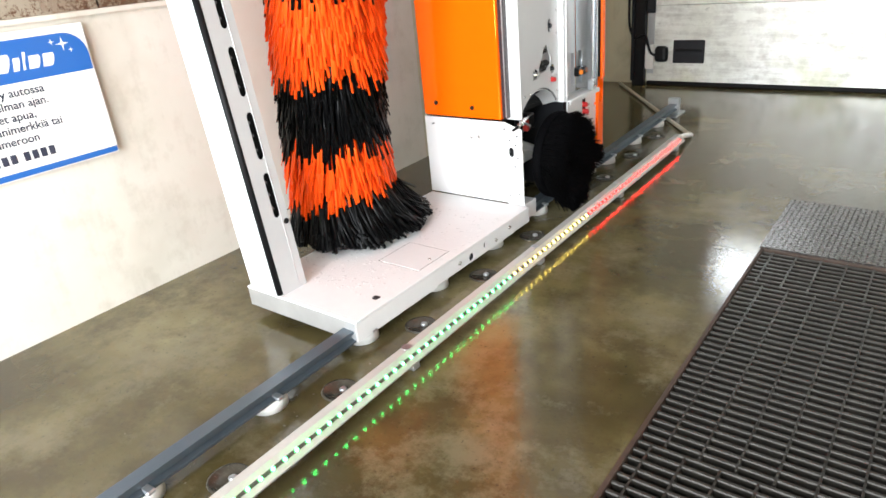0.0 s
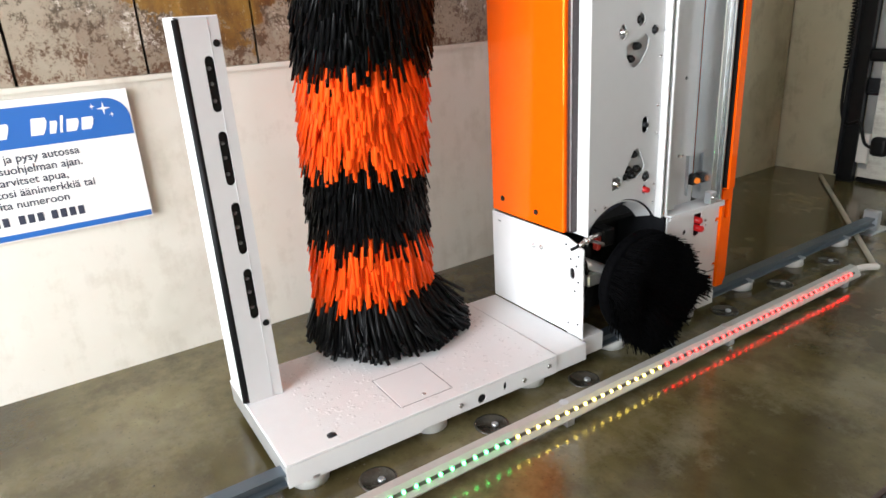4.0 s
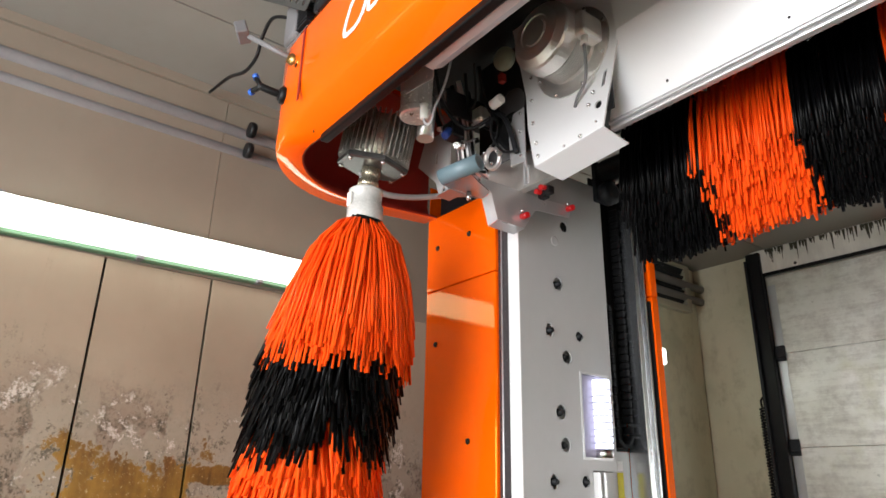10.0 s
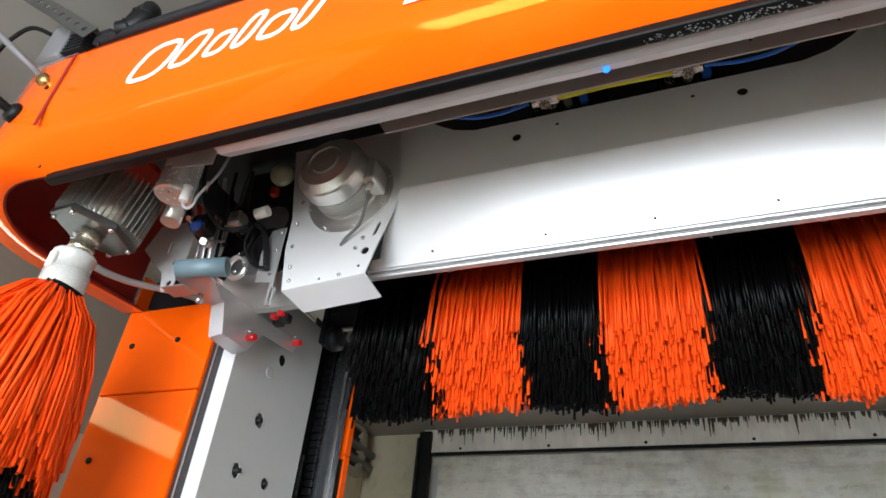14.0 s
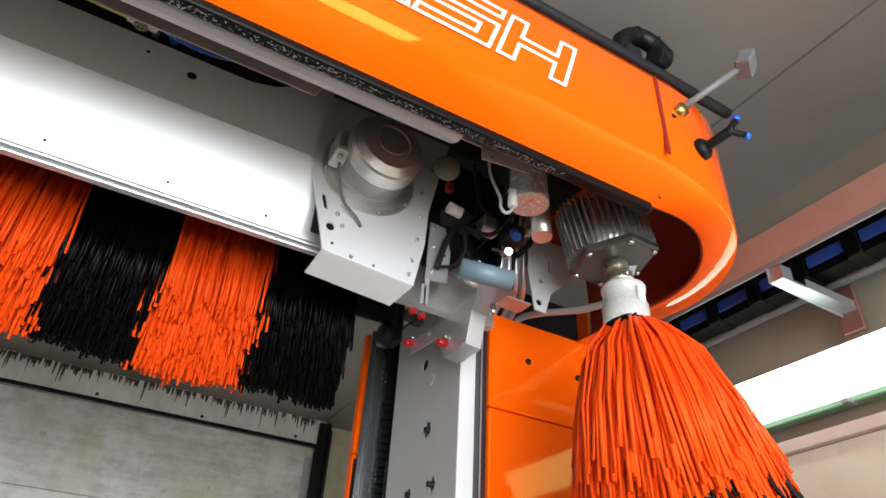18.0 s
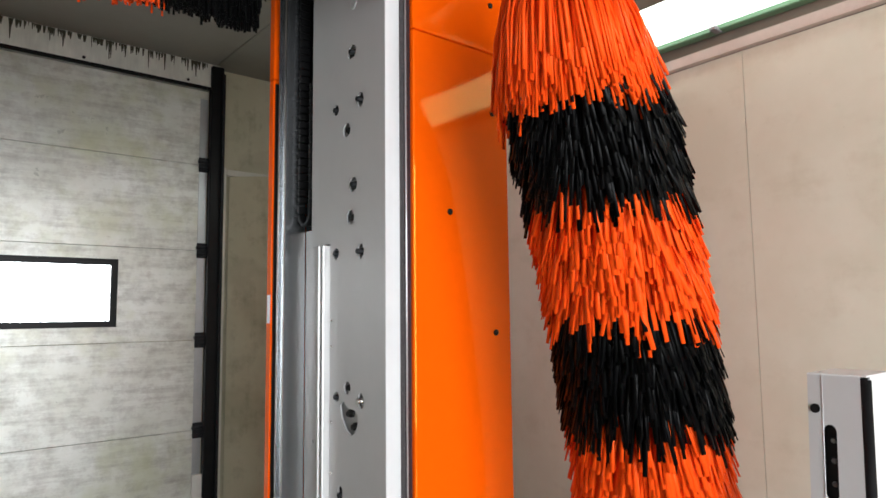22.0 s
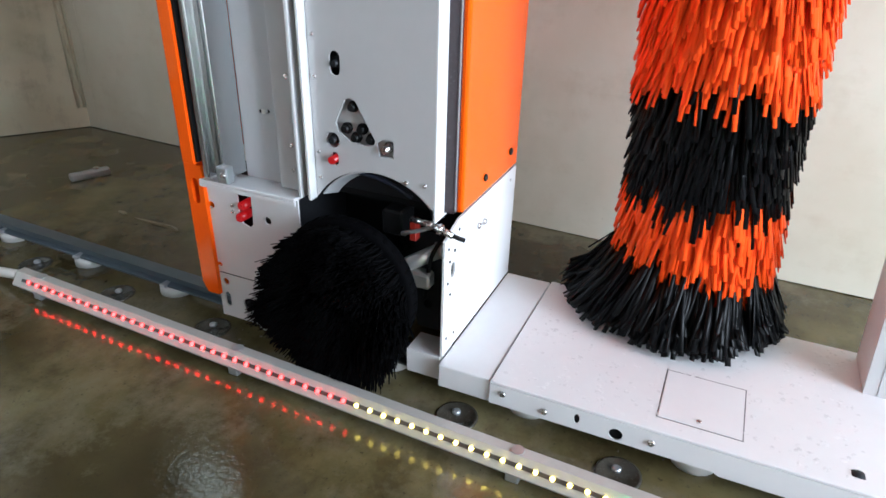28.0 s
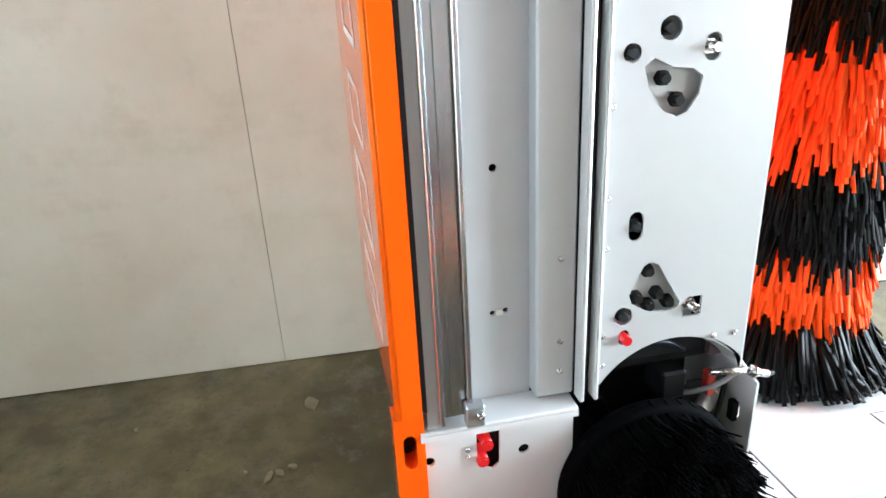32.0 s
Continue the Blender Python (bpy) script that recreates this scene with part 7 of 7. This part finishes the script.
def side_brush(sx):
    top, low = Vector((sx * 1.526, 2.445, 2.50)), Vector((1.912 if sx > 0 else -1.895, 2.385, 0.13))
    b = thing("side_brush", (low.x, low.y, 0.12), "tall hanging side brush with orange and black banded strands", "brush", "side brushes")
    rng = np.random.default_rng(11 + sx)

    def axis(z):
        t = (top.z - z) / (top.z - low.z)
        return top.x + (low.x - top.x) * t + sx * 0.11 * 4 * t * (1 - t), top.y + (low.y - top.y) * t
    for k in range(8):
        n = 1350 if k else 1700
        tip = 2.03 - 0.313 * k
        zr = rng.uniform(tip + 0.23, tip + 0.535, n) if k else rng.uniform(2.34, 2.52, n)
        a = rng.uniform(0, 2 * np.pi, n)
        big = 0.242 - 0.03 * k / 7
        grow = rng.uniform(0.88, 1.03, n) * big
        length = rng.uniform(0.19, 0.285, n) if k else (zr - rng.normal(2.06, 0.04, n))
        rad = np.array([0.15, 0.52, 0.76, 0.91, 1.04]) if k else np.array([0.18, 0.36, 0.62, 0.84, 0.98])
        drop = np.array([0, 0.03, 0.18, 0.56, 1.0]) if k else np.array([0, 0.05, 0.22, 0.58, 1.0])
        if k == 6:
            length = length + 0.008
            grow = grow * 1.05
        if k == 7:
            # the lowest strands stand on the base and splay outwards
            zr = rng.uniform(0.21, 0.46, n)
            length = zr - rng.uniform(0.128, 0.155, n) - np.maximum(rng.normal(-0.01, 0.03, n), 0)
            rad = np.array([0.15, 0.66, 0.91, 1.14, 1.38])
            drop = np.array([0, 0.08, 0.28, 0.64, 1.0])
        z = zr[:, None] - length[:, None] * drop[None]
        r = grow[:, None] * rad[None]
        if k >= 6:
            under = np.maximum(0.126 + rng.uniform(0, 0.04, n)[:, None] - z, 0)
            z = z + under
            r = r + under * 0.32
        if k == 7:
            r = r * (1 + (0.14 * np.maximum(np.sin(a), 0) ** 2 + 0.05 * np.sin(a * 9))[:, None] * drop[None])
        lump = 0.07 * np.sin(a * 5 + k * 1.7)
        clump = 0.06 * np.sin(a * 13 + 2 * np.sin(a * 3)) if k == 7 else 0.0
        twist = a[:, None] + (rng.normal(0, 0.05 if k == 0 else 0.085, n) + lump + clump)[:, None] * drop[None]
        hung = zr[:, None] + 0.45 * (z - zr[:, None])
        ax, ay = axis(hung - 0.08)
        lay = 0.02 * drop[None] ** 2 if k == 7 else 0.0
        lean = 0.045 * drop[None] ** 2 if k == 7 else 0.0
        p = np.stack([ax - sx * lean + r * np.cos(twist), ay + r * np.sin(twist) + lay, z], 2)
        side = np.stack([-np.sin(a), np.cos(a), np.zeros(n)], 1) + rng.normal(0, 0.3, (n, 3))
        strands("bristle_band", p, rng.uniform(0.012, 0.019, n) if k else rng.uniform(0.006, 0.0105, n), 0.003 if k else 0.004, side, (BR_ORANGE, BR_BLACK)[k % 2], b, ("orange", "black")[k % 2] + " plastic strands", 0.95 if k in (0, 7) else 0.7)
    bm = tube(bmesh.new(), [(*axis(z), z) for z in (2.52, 2.0, 1.4, 0.8, 0.125)], 0.06, 12)
    part("shaft", bm, RUBBER, b)
    bm = bmesh.new()
    lathe(bm, ((0.055, -0.02), (0.062, 0), (0.062, 0.045), (0.056, 0.05), (0.056, 0.09), (0.06, 0.094), (0.06, 0.104), (0.045, 0.112)), Matrix.Translation((top.x, top.y, 2.515)))
    co = part("collar", bm, bpy.data.materials["milky_plastic"] if "milky_plastic" in bpy.data.materials else mat("milky_plastic", (0.50, 0.50, 0.48), 0.25, 0, 0.12, 16), b, "milky white plastic collar")
    part("clip", mbox(top.x - 0.012, top.x + 0.012, top.y - 0.068, top.y - 0.055, 2.55, 2.60, bevel=0.003), PLASTIC_WHITE, co)
    return b


for sx in (-1, 1):
    side_brush(sx)

top_brush = thing("top_brush", (0, 3.42, 2.42), "horizontal top brush with hanging black and orange strands", "brush")
rng = np.random.default_rng(5)
edges = (-1.06, -0.755, -0.43, -0.165, 0.135, 0.42, 0.735, 1.05)
for k in range(7):
    n = 2900
    x = edges[k] + (edges[k + 1] - edges[k]) * rng.uniform(0, 1, n)
    a = rng.uniform(0, 2 * np.pi, n)
    oy, oz = np.cos(a), np.sin(a)
    short = rng.uniform(0, 1, n) ** 1.15
    reach = 0.055 + 0.115 * short + rng.uniform(-0.012, 0.012, n)
    high = np.maximum(oz, 0)
    tip = 2.41 + 0.4 * (0.12 + oy * reach) + rng.normal(0, 0.010, n) + 0.27 * short + 0.012 * np.sin(x * 9)
    fan = rng.normal(0, 0.018, n)
    if k == 0:
        fan = fan + rng.uniform(0.0, 0.04, n) * (x > -0.85)
    p = np.zeros((n, 6, 3))
    for i, (f, up) in enumerate(((0.3, 0.05), (0.62, 0.10), (0.9, 0.085), (1.02, 0.0))):
        p[:, i, 0] = x + fan * i / 5
        p[:, i, 1] = 3.42 + oy * reach * f
        p[:, i, 2] = 2.92 + (0.3 + high) * up * 0.8
    p[:, 3, 2] = 2.87 - 0.02 * (1 - high)
    for i, f in ((4, 0.5), (5, 1.0)):
        p[:, i, 0] = x + fan * i / 5
        p[:, i, 1] = 3.42 + oy * reach * (1.02 + 0.12 * f)
        p[:, i, 2] = 2.87 + (tip - 2.87) * f
    side = np.stack([np.ones(n), rng.normal(0, 0.5, n), rng.normal(0, 0.3, n)], 1)
    strands("bristle_band", p, rng.uniform(0.007, 0.0115, n), 0.0035, side, (BR_BLACK, BR_ORANGE)[k % 2], top_brush, ("black", "orange")[k % 2] + " plastic strands", 0.8)
bm = bmesh.new()
rod(bm, (-1.26, 3.42, 2.90), (1.26, 3.42, 2.90), 0.05)
part("shaft", bm, DARK_STEEL, top_brush)

# ---- sign on the left wall ----
sign = thing("wall_sign", (XL, 1.31, 0.61), "white and blue notice sign fixed to the wall", "sign")


def on_wall(u, v, w):
    return Vector((XL + 0.001 + w, u, v))


SY0, SY1, SZ0, SZ1 = 0.90, 1.728, 0.612, 1.095
part("board", plate([(SY0, SZ0), (SY1, SZ0), (SY1, SZ1), (SY0, SZ1)], [], 0.006, on_wall), SIGN_WHITE, sign)
head = [(SY0 + 0.004, 0.932), (SY1 - 0.004, 0.932), (SY1 - 0.004, 0.99)] + [(SY1 - 0.084 + 0.08 * math.cos(a), 0.99 + 0.08 * math.sin(a)) for a in np.linspace(0.15, 1.57, 7)] + [(SY0 + 0.004, 1.07)]
part("blue_header", plate(head, [], 0.001, lambda u, v, w: on_wall(u, v, 0.0063 + w)), SIGN_BLUE, sign)
part("blue_footer", plate([(SY0 + 0.004, 0.616), (SY1 - 0.004, 0.616), (SY1 - 0.004, 0.637), (SY0 + 0.004, 0.637)], [], 0.001, lambda u, v, w: on_wall(u, v, 0.0063 + w)), SIGN_BLUE, sign)
for u, wd, hh in ((1.06, 0.075, 0.058), (1.142, 0.036, 0.043), (1.186, 0.032, 0.043), (1.226, 0.036, 0.060), (1.295, 0.038, 0.050), (1.398, 0.050, 0.058), (1.456, 0.024, 0.043), (1.488, 0.011, 0.058), (1.508, 0.040, 0.043), (1.556, 0.040, 0.043)):
    o = [(u, 0.968), (u + wd * 0.78, 0.968), (u + wd, 0.968 + hh * 0.35), (u + wd + hh * 0.12, 0.968 + hh * 0.75), (u + wd * 0.85 + hh * 0.2, 0.968 + hh), (u + hh * 0.2, 0.968 + hh)]
    part("logo_shape", plate(o, [], 0.0008, lambda u, v, w: on_wall(u, v, 0.0076 + w)), LETTER, sign)
for u, v, r in ((1.640, 1.034, 0.024), (1.604, 1.044, 0.011), (1.664, 1.010, 0.010)):
    o = []
    for i in range(8):
        rr = r if i % 2 == 0 else r * 0.22
        o.append((u + rr * math.sin(i * math.pi / 4), v + rr * math.cos(i * math.pi / 4)))
    part("star", plate(o, [], 0.0008, lambda u, v, w: on_wall(u, v, 0.0076 + w)), LETTER, sign)
turn = Matrix(((0, 0, 1, 0), (1, 0, 0, 0), (0, 1, 0, 0), (0, 0, 0, 1)))
for text, z in (("Ole hyvä ja pysy autossa", 0.888), ("koko pesuohjelman ajan.", 0.848), ("Jos tarvitset apua,", 0.808), ("käytä autosi äänimerkkiä tai", 0.768), ("soita numeroon", 0.728)):
    ob = writing("text_line", text, 0.0395, Matrix(), INK, sign, 0.0005, 0.0, 0.0004)
    wd = max(v.co.x for v in ob.data.vertices)
    ob.data.transform(Matrix.Translation((XL + 0.0078, 1.338 - 0.5 * wd, z)) @ turn)
for i in range(9):
    u = 1.215 + 0.029 * i + (0.02 if i > 1 else 0) + (0.015 if i > 4 else 0)
    part("number_bar", plate([(u, 0.668), (u + 0.02, 0.668), (u + 0.02, 0.70), (u, 0.70)], [], 0.0008, lambda u, v, w: on_wall(u, v, 0.0065 + w)), INK, sign)
